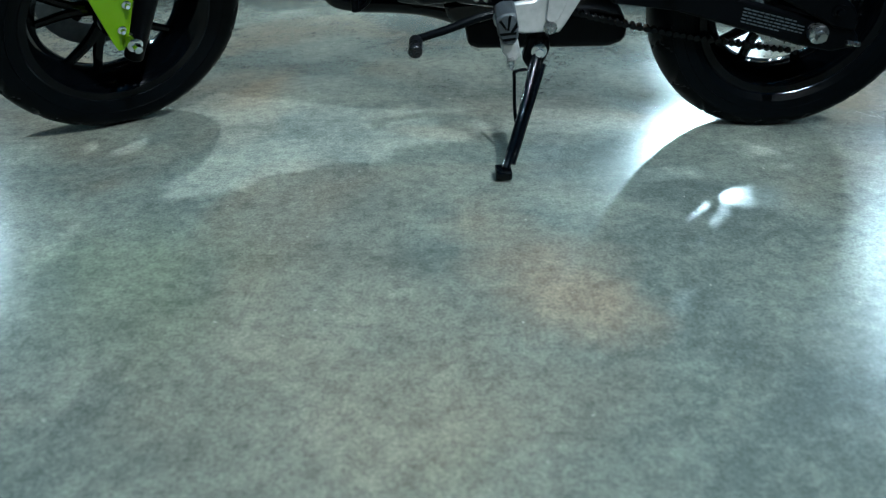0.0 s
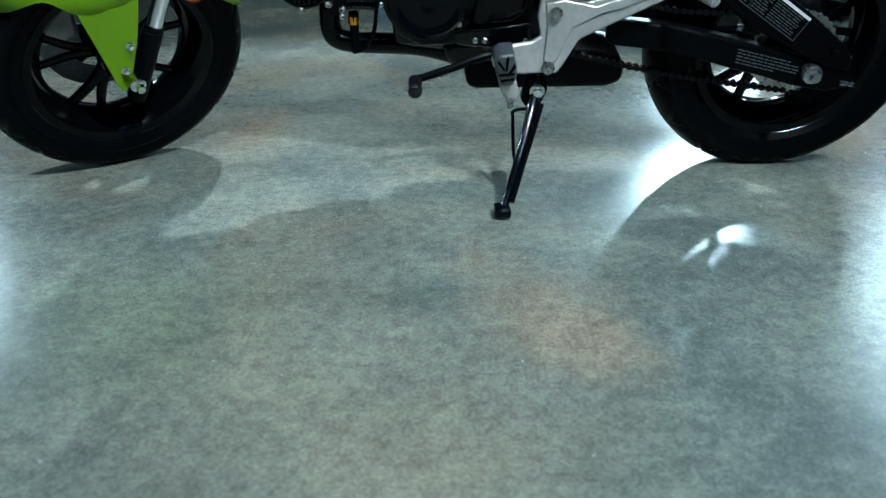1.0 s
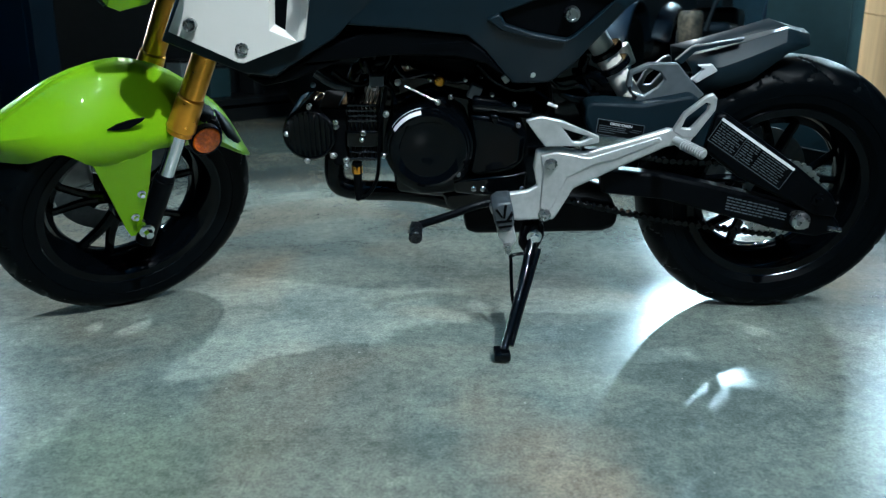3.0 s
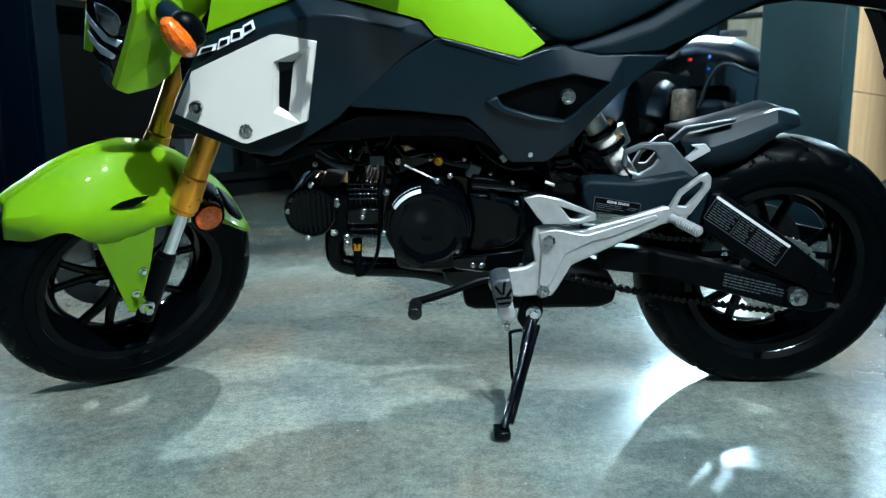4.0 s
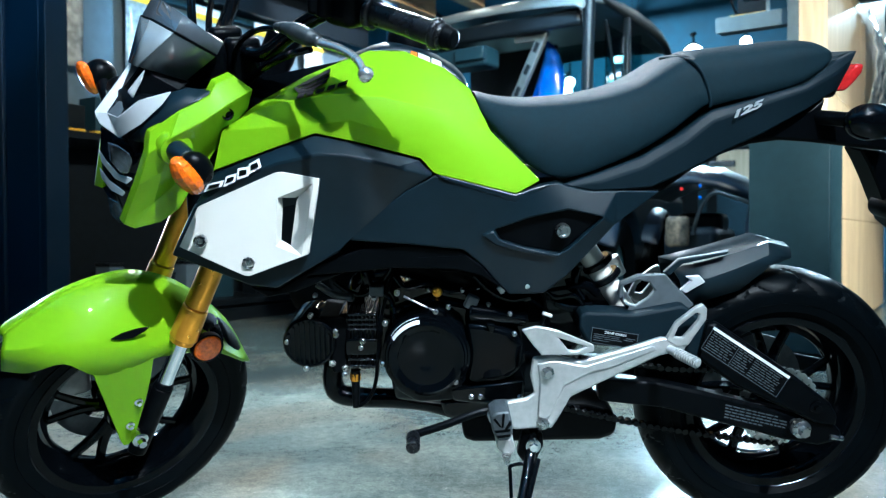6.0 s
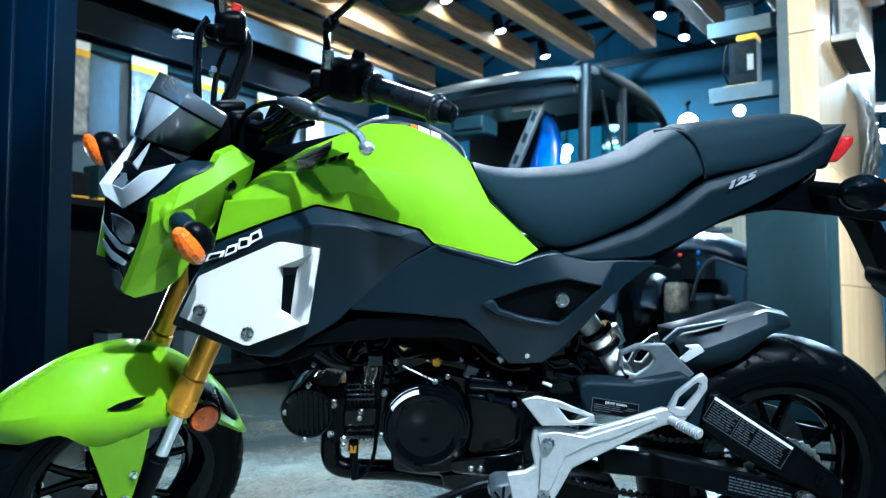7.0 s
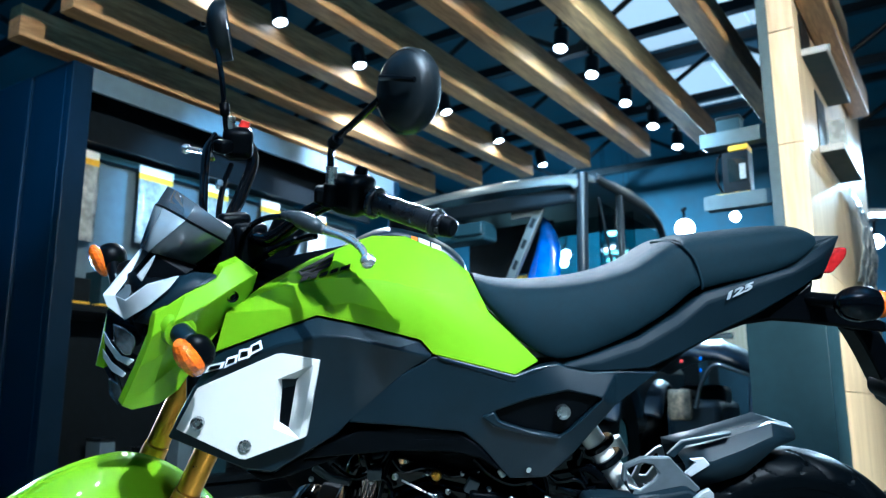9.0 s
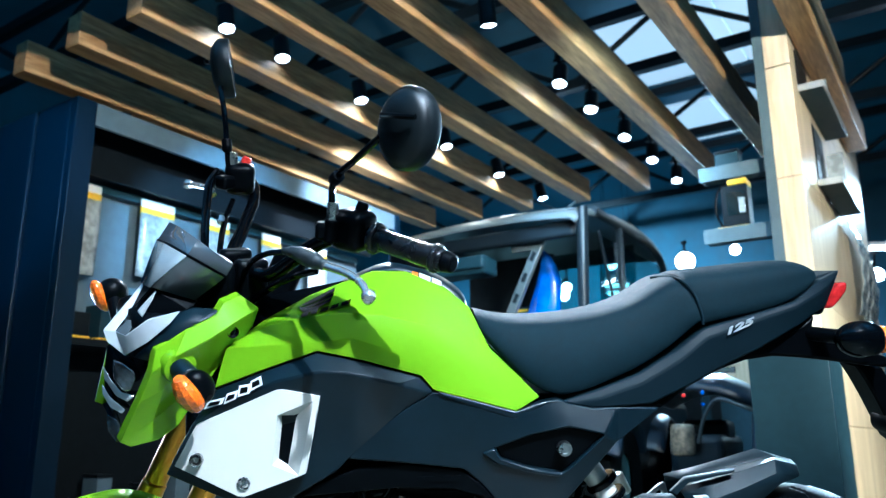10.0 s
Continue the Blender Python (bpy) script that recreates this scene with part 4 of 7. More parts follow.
def wheel(name, cx, radius, half, turn, label):
    """Rim with the tyre, five forked spokes and hub."""
    rim = lathe([(0.150, -half * 0.78), (0.163, -half * 0.80), (0.166, -half * 0.70), (0.152, -half * 0.62), (0.140, -half * 0.30), (0.138, 0), (0.140, half * 0.30), (0.152, half * 0.62), (0.166, half * 0.70), (0.163, half * 0.80), (0.150, half * 0.78), (0.128, half * 0.3), (0.126, 0), (0.128, -half * 0.3)], (cx, 0, radius), 96, closed=True)
    rim = turn(rim)
    w = part(name, rim, GLOSS_BLACK, bike, label, bevel=0.0)
    part("tyre", turn(tyre_mesh(cx, radius, half)), RUBBER, w, "black grooved road tyre", angle=25)
    for r, y in ((0.1655, -half * 0.80), (0.148, -half * 0.60), (0.1655, half * 0.80)):
        ring = lathe([(r - 0.0016, y), (r, y - 0.0016), (r + 0.0016, y), (r, y + 0.0016)], (cx, 0, radius), 96, closed=True)
        part("rim_edge", turn(ring), CHROME_BLACK, w)
    for r in (radius * 0.79, radius * 0.87):
        ring = lathe([(r - 0.002, -half * 0.90), (r, -half * 0.985), (r + 0.002, -half * 0.90)], (cx, 0, radius), 96)
        part("sidewall_ridge", turn(ring), RUBBER, w)
    part("hub", turn(lathe([(0, -0.055), (0.028, -0.055), (0.032, -0.045), (0.036, -0.02), (0.030, 0), (0.036, 0.02), (0.032, 0.05), (0, 0.05)], (cx, 0, radius), 32)), GLOSS_BLACK, w)
    for k in range(5):
        a = 2 * math.pi * k / 5 + 0.3
        for d in (-0.17, 0.17):
            def at(r, b):
                return (cx + r * math.cos(b), 0, radius + r * math.sin(b))
            bm = tube(bmesh.new(), [at(0.028, a + d * 0.6), at(0.075, a + d * 0.75), at(0.132, a + d * 1.35)], lambda t: 0.0088 - 0.002 * t, sides=8, steps=4, flat=1.3)
            part("spoke", turn(bm), GLOSS_BLACK, w)
    return w


def same(bm):
    return bm


rear_wheel = wheel("rear_wheel", 0, 0.243, 0.064, same, "gloss black cast rear wheel")
front_wheel = wheel("front_wheel", -1.2, 0.236, 0.058, steered, "gloss black cast front wheel")


def drilled_disc(cx, cz, r, y, holes, teeth=0):
    bm = bmesh.new()
    n = max(holes * 4, teeth * 4, 72)
    outer, inner = [], []
    for k in range(n):
        a = 2 * math.pi * k / n
        ro = r * (1 + (0.035 if teeth and k % 4 in (0, 1) else 0))
        ri = r * (0.80 if teeth else 0.62)
        outer.append([bm.verts.new((cx + ro * math.cos(a), y + o, cz + ro * math.sin(a))) for o in (-0.002, 0.002)])
        inner.append([bm.verts.new((cx + ri * math.cos(a), y + o, cz + ri * math.sin(a))) for o in (-0.002, 0.002)])
    for k in range(n):
        j = (k + 1) % n
        bm.faces.new((outer[k][0], outer[j][0], outer[j][1], outer[k][1]))
        bm.faces.new((inner[k][1], inner[j][1], inner[j][0], inner[k][0]))
        bm.faces.new((outer[k][0], inner[k][0], inner[j][0], outer[j][0]))
        bm.faces.new((outer[k][1], outer[j][1], inner[j][1], inner[k][1]))
    return bm


def carrier(cx, cz, r, y):
    """Five arms from hub to disc in one star-shaped plate."""
    pts = []
    for k in range(40):
        a = 2 * math.pi * k / 40
        rr = 0.034 + (r - 0.034) * (1 if k % 8 in (0, 1) else 0.12)
        pts.append((cx + rr * math.cos(a), y, cz + rr * math.sin(a)))
    return plate(pts, 0.003)


part("sprocket", drilled_disc(0, 0.243, 0.072, -0.062, 0, 34), ZINC, rear_wheel, "zinc-plated rear sprocket")
part("sprocket_carrier", carrier(0, 0.243, 0.062, -0.0615), BLACK_PLASTIC, rear_wheel)
part("disc_carrier", carrier(0, 0.243, 0.062, 0.0585), BLACK_PLASTIC, rear_wheel)
part("disc_carrier", steered(carrier(-1.2, 0.236, 0.072, 0.0535)), BLACK_PLASTIC, front_wheel)
part("brake_disc", drilled_disc(0, 0.243, 0.095, 0.06, 18), BRAKE_STEEL, rear_wheel)
part("brake_disc", steered(drilled_disc(-1.2, 0.236, 0.11, 0.055, 20)), BRAKE_STEEL, front_wheel)
caliper = one_box(-1.305, -1.235, 0.045, 0.085, 0.245, 0.315)
part("brake_caliper", steered(caliper), SILVER, bike, "cast aluminium front brake caliper", bevel=0.01, segments=3)

# chain: a link every 13 mm on both runs
def chain_run(a, b, n=36):
    bm = bmesh.new()
    for k in range(n):
        x, z = a[0] + (b[0] - a[0]) * k / n, a[1] + (b[1] - a[1]) * k / n - 0.010 * math.sin(math.pi * k / n)
        rod(bm, (x, -0.068, z), (x, -0.056, z), 0.0056, sides=8)
        box(bm, x - 0.0128, x + 0.0005, -0.0665 if k % 2 else -0.0645, -0.058, z - 0.0030, z + 0.0030)
    return bm


chain = part("drive_chain", chain_run((0.0, 0.312), (-0.46, 0.345)), GLOSS_BLACK, bike, "dark roller drive chain")
part("lower_run", chain_run((0.0, 0.172), (-0.46, 0.262)), GLOSS_BLACK, chain)

# fork
LEG = Vector((math.sin(radians(25)), 0, math.cos(radians(25))))
for side in (-1, 1):
    foot = Vector((-1.188, side * 0.084, 0.222))
    leg = part("fork_leg", steered(one_rod(foot + LEG * 0.0, foot + LEG * 0.60, 0.0140, sides=24)), CHROME, bike, "chrome inner fork tube")
    part("fork_slider", steered(rod(rod(bmesh.new(), foot - LEG * 0.035, foot + LEG * 0.10, 0.0165, 0.0180, 24), foot + LEG * 0.10, foot + LEG * 0.112, 0.0180, 0.0150, 24)), BLACK_PLASTIC, leg, "black fork bottom", bevel=0.002)
    part("fork_upper_tube", steered(rod(one_rod(foot + LEG * 0.262, foot + LEG * 0.64, 0.0205, sides=28), foot + LEG * 0.200, foot + LEG * 0.262, 0.0245, 0.0225, 28)), GOLD, leg, "gold anodised upper fork tube", bevel=0.0025)
    part("dust_seal", steered(one_rod(foot + LEG * 0.192, foot + LEG * 0.201, 0.0215, sides=24)), GOLD, leg, bevel=0.001)
    for h in (0.49, 0.60):
        bm = one_box(-0.04, 0.04, -0.05, 0.05, -0.014, 0.014, Matrix.Translation(foot + LEG * h + Vector((0, -side * 0.045, 0))) @ Matrix.Rotation(radians(25), 4, "Y"))
        part("triple_clamp", steered(bm), BLACK_PLASTIC, bike, bevel=0.008)
part("steering_stem", one_rod(Vector((-1.281, 0, 0)) + LEG * 0.62, Vector((-1.281, 0, 0)) + LEG * 0.98, 0.03, sides=20), BLACK_PLASTIC, bike)
part("front_axle", steered(one_rod((-1.2, -0.112, 0.236), (-1.2, 0.112, 0.236), 0.009)), ZINC, bike)
bolt("axle_nut", (-1.2, -0.112, 0.236), 0.0135, CHROME, bike, STEER, 0.012, "bright axle nut")


# front mudguard: two pressed halves with a crease, and a skirt down to the fork
def guard_half():
    crown = curve_points([(-1.3628, 0.0000, 0.4444), (-1.3270, 0.0000, 0.4661), (-1.2715, 0.0000, 0.4954), (-1.2167, 0.0000, 0.5096), (-1.1606, 0.0000, 0.5103), (-1.1074, 0.0000, 0.4877), (-1.0559, 0.0000, 0.4423), (-0.9949, 0.0000, 0.3603), (-0.9522, 0.0000, 0.2520)], 4)
    crease = curve_points([(-1.3712, -0.0300, 0.4363), (-1.3364, -0.0520, 0.4425), (-1.2824, -0.0720, 0.4495), (-1.2334, -0.0840, 0.4409), (-1.1856, -0.0860, 0.4246), (-1.1522, -0.0830, 0.4075), (-1.0968, -0.0750, 0.3938), (-1.0433, -0.0700, 0.3569), (-0.9864, -0.0660, 0.3006)], 4)
    lower = curve_points([(-1.3780, -0.0360, 0.4023), (-1.3422, -0.0660, 0.4058), (-1.2961, -0.0930, 0.4241), (-1.2579, -0.1060, 0.3963), (-1.2103, -0.1060, 0.3881), (-1.1589, -0.0950, 0.3857), (-1.1109, -0.0800, 0.3680), (-1.0486, -0.0720, 0.3467), (-0.9890, -0.0660, 0.2976)], 4)
    rows = []
    for k in range(7):
        u = k / 6
        rise = 1 - u ** 1.6
        rows.append([Vector((q.x + (p.x - q.x) * rise, q.y * u, q.z + (p.z - q.z) * rise)) for p, q in zip(crown, crease)])
    return grid(rows + [lower])


half = guard_half()
other = mirrored(half)
guard = part("front_mudguard", steered(half), GREEN, bike, "glossy lime-green front mudguard", solid=0.003, angle=20)
part("guard_half", steered(other), GREEN, guard, solid=0.003, angle=20)
skirt = plate([(-1.2580, -0.1065, 0.3966), (-1.2326, -0.1065, 0.3908), (-1.2102, -0.1065, 0.3896), (-1.1589, -0.0955, 0.3872), (-1.1642, -0.0960, 0.3641), (-1.1752, -0.0970, 0.3213), (-1.1901, -0.0970, 0.2774), (-1.2029, -0.0960, 0.2393), (-1.2154, -0.0955, 0.2205), (-1.2251, -0.0955, 0.2221), (-1.2299, -0.0960, 0.2393), (-1.2442, -0.1020, 0.3203)], 0.004)
part("mudguard_skirt", steered(skirt), GREEN, guard, bevel=0.0012)
part("mudguard_vent", steered(plate([(-1.2204, -0.0880, 0.4416), (-1.2036, -0.0880, 0.4472), (-1.1807, -0.0880, 0.4487), (-1.1588, -0.0880, 0.4461), (-1.1649, -0.0880, 0.4412), (-1.1870, -0.0880, 0.4337), (-1.2049, -0.0880, 0.4364)], 0.003)), BLACK_PLASTIC, guard, "black slit vent")
for x, z in [(-1.1928, 0.3090), (-1.2112, 0.2646)]:
    bolt("mudguard_bolt", (x, -0.1005, z), 0.0075, CHROME, bike, STEER)
rx, ry, rz = (-1.0646, -0.0920, 0.3728)
reflector = part("side_reflector", steered(lathe([(0, -0.007), (0.016, -0.006), (0.0235, -0.004), (0.026, 0), (0.026, 0.008), (0, 0.008)], (rx, ry, rz), 32)), AMBER, bike, "round amber side reflector")
part("reflector_rim", steered(lathe([(0.0262, -0.003), (0.0285, -0.002), (0.0285, 0.010), (0.0262, 0.010)], (rx, ry, rz), 32)), BLACK_PLASTIC, reflector)
part("reflector_bracket", steered(one_tube([(rx, ry + 0.008, rz), (rx - 0.03, -0.06, rz - 0.01), (rx - 0.06, -0.07, rz - 0.03)], 0.006, 8)), BLACK_PLASTIC, reflector)

# tank cover
tank = grid([
    [(-0.9479, -0.1250, 0.7421), (-0.8864, -0.1050, 0.7867), (-0.8209, -0.0850, 0.8233), (-0.7718, -0.0720, 0.8432), (-0.7215, -0.0620, 0.8626), (-0.6657, -0.0620, 0.8617), (-0.6006, -0.0660, 0.8350), (-0.5588, -0.0720, 0.8018)],
    [(-0.9444, -0.1360, 0.7445), (-0.8781, -0.1480, 0.7774), (-0.8127, -0.1490, 0.7916), (-0.7541, -0.1470, 0.7961), (-0.6991, -0.1410, 0.7915), (-0.6435, -0.1360, 0.7790), (-0.5771, -0.1240, 0.7640), (-0.5271, -0.1060, 0.7366)],
    [(-0.9426, -0.1500, 0.7421), (-0.8764, -0.1630, 0.7468), (-0.8081, -0.1660, 0.7507), (-0.7441, -0.1620, 0.7575), (-0.6764, -0.1570, 0.7379), (-0.6299, -0.1530, 0.7110), (-0.5391, -0.1400, 0.6974), (-0.4834, -0.1220, 0.6952)],
    [(-0.9586, -0.1540, 0.6801), (-0.8764, -0.1640, 0.7113), (-0.7977, -0.1630, 0.7383), (-0.7271, -0.1580, 0.7228), (-0.6370, -0.1540, 0.6984), (-0.6177, -0.1500, 0.6755), (-0.4880, -0.1460, 0.6422), (-0.4489, -0.1260, 0.6609)]])
tank_l, tank_r = pair("tank_cover", fold_in(tank, 0.03), GREEN, bike, "glossy lime-green tank cover", bevel=0.003, segments=3, angle=22)
crown = [(-0.8094, -0.0700, 0.8230), (-0.7632, -0.0660, 0.8423), (-0.7215, -0.0620, 0.8653), (-0.6797, -0.0600, 0.8709), (-0.6379, -0.0600, 0.8590), (-0.5959, -0.0620, 0.8387), (-0.5726, -0.0660, 0.8211), (-0.5559, -0.0700, 0.7971)]
part("tank_crown", grid([crown, [(x, y * 0.6, z + 0.008) for x, y, z in crown], [(x, 0, z + 0.012) for x, y, z in crown], [(x, -y * 0.6, z + 0.008) for x, y, z in crown], [(x, -y, z) for x, y, z in crown]]), GREY_PLASTIC, bike, "dark grey tank crown strip", solid=0.02, sub=1)
part("fuel_cap", lathe([(0, 0.022), (0.030, 0.022), (0.035, 0.015), (0.036, -0.01)], (-0.66, 0, 0.875), 32, "Z"), BLACK_PLASTIC, bike)
part("tank_core", grid([[(-1.0, y, z) for y, z in ((-0.10, 0.70), (-0.07, 0.80), (0.07, 0.80), (0.10, 0.70))], [(-0.75, y, z) for y, z in ((-0.12, 0.70), (-0.06, 0.85), (0.06, 0.85), (0.12, 0.70))], [(-0.56, y, z) for y, z in ((-0.10, 0.66), (-0.06, 0.79), (0.06, 0.79), (0.10, 0.66))]]), BLACK_PLASTIC, bike, solid=0.01)
# warning labels on the crown
part("label_strip", plate([(-0.6546, -0.0610, 0.8626), (-0.6444, -0.0610, 0.8599), (-0.6444, -0.0610, 0.8525), (-0.6546, -0.0610, 0.8562)], 0.001), STICKER_ORANGE, tank_l, "orange and white warning label")
part("label_strip", plate([(-0.6425, -0.0610, 0.8599), (-0.6239, -0.0610, 0.8525), (-0.6239, -0.0610, 0.8442), (-0.6425, -0.0610, 0.8516)], 0.001), STICKER, tank_l)
part("label_strip", plate([(-0.6211, -0.0610, 0.8516), (-0.6052, -0.0610, 0.8451), (-0.6052, -0.0610, 0.8377), (-0.6211, -0.0610, 0.8433)], 0.001), STICKER, tank_l)
# wing emblem and the maker's mark as plain bars
for pts in ([(-0.8363, -0.1150, 0.8050), (-0.7820, -0.1150, 0.8352), (-0.7812, -0.1150, 0.8290), (-0.8120, -0.1150, 0.8112)], [(-0.8328, -0.1150, 0.8023), (-0.8111, -0.1150, 0.8095), (-0.7812, -0.1150, 0.8272), (-0.7813, -0.1150, 0.8219), (-0.8103, -0.1150, 0.8059)], [(-0.8257, -0.1150, 0.7997), (-0.8104, -0.1150, 0.8041), (-0.7832, -0.1150, 0.8192), (-0.7851, -0.1150, 0.8139), (-0.8069, -0.1150, 0.8014)], [(-0.8354, -0.1150, 0.8050), (-0.8211, -0.1150, 0.8041), (-0.7978, -0.1150, 0.8041), (-0.8141, -0.1150, 0.7970), (-0.8267, -0.1150, 0.7979)]):
    part("emblem_feather", snapped(pts, tank_l, 0.003), STICKER_BLACK, tank_l, "black wing emblem on the tank")
for pts in ([(-0.8269, -0.1200, 0.7900), (-0.8250, -0.1200, 0.7963), (-0.8151, -0.1200, 0.7989), (-0.8161, -0.1200, 0.7927)], [(-0.8125, -0.1200, 0.7936), (-0.8106, -0.1200, 0.7998), (-0.8007, -0.1200, 0.8025), (-0.8018, -0.1200, 0.7963)], [(-0.7982, -0.1200, 0.7971), (-0.7962, -0.1200, 0.8034), (-0.7846, -0.1200, 0.8069), (-0.7856, -0.1200, 0.8007)], [(-0.7820, -0.1200, 0.8016), (-0.7801, -0.1200, 0.8078), (-0.7693, -0.1200, 0.8114), (-0.7703, -0.1200, 0.8051)], [(-0.7667, -0.1200, 0.8060), (-0.7648, -0.1200, 0.8122), (-0.7505, -0.1200, 0.8176), (-0.7515, -0.1200, 0.8105)]):
    part("emblem_bar", snapped(pts, tank_l, 0.005), STICKER_BLACK, tank_l, "black mark under the emblem")

# radiator shroud, white insert, mark
shroud = grid([
    [(-0.9907, -0.1360, 0.6315), (-0.9598, -0.1500, 0.6769), (-0.8778, -0.1580, 0.7098), (-0.7984, -0.1580, 0.7369), (-0.7293, -0.1530, 0.7214), (-0.6371, -0.1490, 0.6968), (-0.6186, -0.1460, 0.6749)],
    [(-0.9983, -0.1420, 0.6199), (-0.9463, -0.1640, 0.6567), (-0.8546, -0.1800, 0.6948), (-0.7912, -0.1820, 0.7088), (-0.7513, -0.1790, 0.7067), (-0.6760, -0.1700, 0.6880), (-0.6221, -0.1520, 0.6713)],
    [(-1.0179, -0.1420, 0.5833), (-0.9406, -0.1520, 0.5916), (-0.8621, -0.1550, 0.6102), (-0.7945, -0.1540, 0.6234), (-0.7468, -0.1520, 0.6319), (-0.6952, -0.1500, 0.6406), (-0.6525, -0.1480, 0.6528)],
    [(-1.0389, -0.1360, 0.5423), (-0.9134, -0.1500, 0.4954), (-0.8703, -0.1500, 0.4906), (-0.8044, -0.1500, 0.5293), (-0.7698, -0.1500, 0.5496), (-0.7524, -0.1500, 0.5688), (-0.7379, -0.1480, 0.5930)]])
shroud_l, shroud_r = pair("radiator_shroud", fold_in(shroud, 0.05), GREY_PLASTIC, bike, "matt dark grey plastic radiator shroud", bevel=0.003, angle=25)


def insert_panel(outer, ring, slot):
    """A plate with a sunk, sloping recess round a slot."""
    bm = bmesh.new()
    a, b, c = ([bm.verts.new(p) for p in loop] for loop in (outer, ring, slot))
    edges = [bm.edges.new((l[i], l[(i + 1) % len(l)])) for l in (a, b) for i in range(len(l))]
    bmesh.ops.triangle_fill(bm, use_beauty=True, use_dissolve=False, edges=edges)
    for i in range(len(b)):
        j = (i + 1) % len(b)
        bm.faces.new((b[i], b[j], c[j], c[i]))
    return fold_in(bm, 0.012)


insert = insert_panel([(-0.9832, -0.1650, 0.6258), (-0.8589, -0.1780, 0.6806), (-0.8483, -0.1790, 0.6816), (-0.7921, -0.1760, 0.6706), (-0.8138, -0.1720, 0.5523), (-0.9079, -0.1700, 0.5166), (-0.9168, -0.1700, 0.5176), (-1.0183, -0.1580, 0.5613)],
                      [(-0.8568, -0.1770, 0.6418), (-0.8009, -0.1760, 0.6644), (-0.8245, -0.1720, 0.5487), (-0.8645, -0.1720, 0.5651)],
                      [(-0.8513, -0.1600, 0.6425), (-0.8303, -0.1600, 0.6389), (-0.8430, -0.1600, 0.5631), (-0.8578, -0.1600, 0.5723)])
insert_l, insert_r = pair("shroud_insert", insert, WHITE_PANEL, bike, "pearl white angular shroud insert with a slot", bevel=0.002, angle=20)
part("slot_shade", plate([(-0.8550, -0.1585, 0.6476), (-0.8269, -0.1585, 0.6440), (-0.8399, -0.1585, 0.5573), (-0.8626, -0.1585, 0.5683)], 0.002), BLACK_PLASTIC, shroud_l)
for x, z in [(-0.9814, 0.5730), (-0.9081, 0.5376)]:
    part("insert_screw", lathe([(0, -0.002), (0.0045, -0.002), (0.006, 0.001), (0.0085, -0.0035), (0.010, -0.003), (0.010, 0.006)], (x, -0.170, z), 24), ZINC, insert_l, "recessed socket screw")
# the model mark: outlined letter blocks left plain
for pts in ([(-0.9757, -0.1420, 0.6470), (-0.9683, -0.1350, 0.6595), (-0.9401, -0.1460, 0.6674), (-0.9431, -0.1560, 0.6581)], [(-0.9403, -0.1570, 0.6574), (-0.9367, -0.1410, 0.6729), (-0.9196, -0.1410, 0.6783), (-0.9210, -0.1590, 0.6665)],
            [(-0.9182, -0.1590, 0.6692), (-0.9182, -0.1310, 0.6851), (-0.9004, -0.1380, 0.6887), (-0.8994, -0.1600, 0.6755)], [(-0.8989, -0.1580, 0.6779), (-0.9001, -0.1310, 0.6923), (-0.8846, -0.1270, 0.7008), (-0.8794, -0.1530, 0.6887)]):
    part("mark_block", snapped(pts, shroud_l, 0.0055, 0.003), STICKER, shroud_l, "white outlined mark")
    cx, cz = (sum(p[i] for p in pts) / len(pts) for i in (0, 2))
    part("mark_core", snapped([(cx + (x - cx) * 0.66, y, cz + (z - cz) * 0.55) for x, y, z in pts], shroud_l, 0.0075, 0.003), BLACK_PLASTIC, shroud_l)

# side cover with a sunk lozenge
OVAL = [(-0.5215, -0.1460, 0.5848), (-0.4625, -0.1480, 0.6052), (-0.4054, -0.1490, 0.6171), (-0.3491, -0.1480, 0.6049), (-0.3715, -0.1460, 0.5825), (-0.4013, -0.1440, 0.5545), (-0.4154, -0.1430, 0.5450), (-0.4701, -0.1430, 0.5544), (-0.5121, -0.1440, 0.5677)]
cover = plate([(-0.6177, -0.1480, 0.6734), (-0.5527, -0.1500, 0.6565), (-0.4884, -0.1500, 0.6401), (-0.4470, -0.1400, 0.6539), (-0.4211, -0.1350, 0.6594), (-0.4046, -0.1340, 0.6529), (-0.3663, -0.1340, 0.6446), (-0.3246, -0.1300, 0.6457), (-0.2538, -0.1220, 0.6424), (-0.3273, -0.1300, 0.5883), (-0.4014, -0.1300, 0.5040), (-0.4372, -0.1260, 0.4734), (-0.4947, -0.1260, 0.4717), (-0.5098, -0.1270, 0.4864), (-0.5419, -0.1340, 0.5244), (-0.5699, -0.1450, 0.5515), (-0.6602, -0.1480, 0.5617), (-0.7525, -0.1490, 0.5686), (-0.7378, -0.1490, 0.5932), (-0.6596, -0.1480, 0.6492)], 0.03, [OVAL])
side_l, side_r = pair("side_cover", cover, GREY_PLASTIC, bike, "matt dark grey plastic side cover", bevel=0.003, angle=25)
lozenge = [(x, y + 0.010, z) for x, y, z in OVAL]
cx, cz = sum(p[0] for p in OVAL) / len(OVAL), sum(p[2] for p in OVAL) / len(OVAL)
pair("lozenge_panel", plate([(cx + (x - cx) * 0.99, y, cz + (z - cz) * 0.99) for x, y, z in lozenge], 0.01), BLACK_PLASTIC, bike, bevel=0.002)
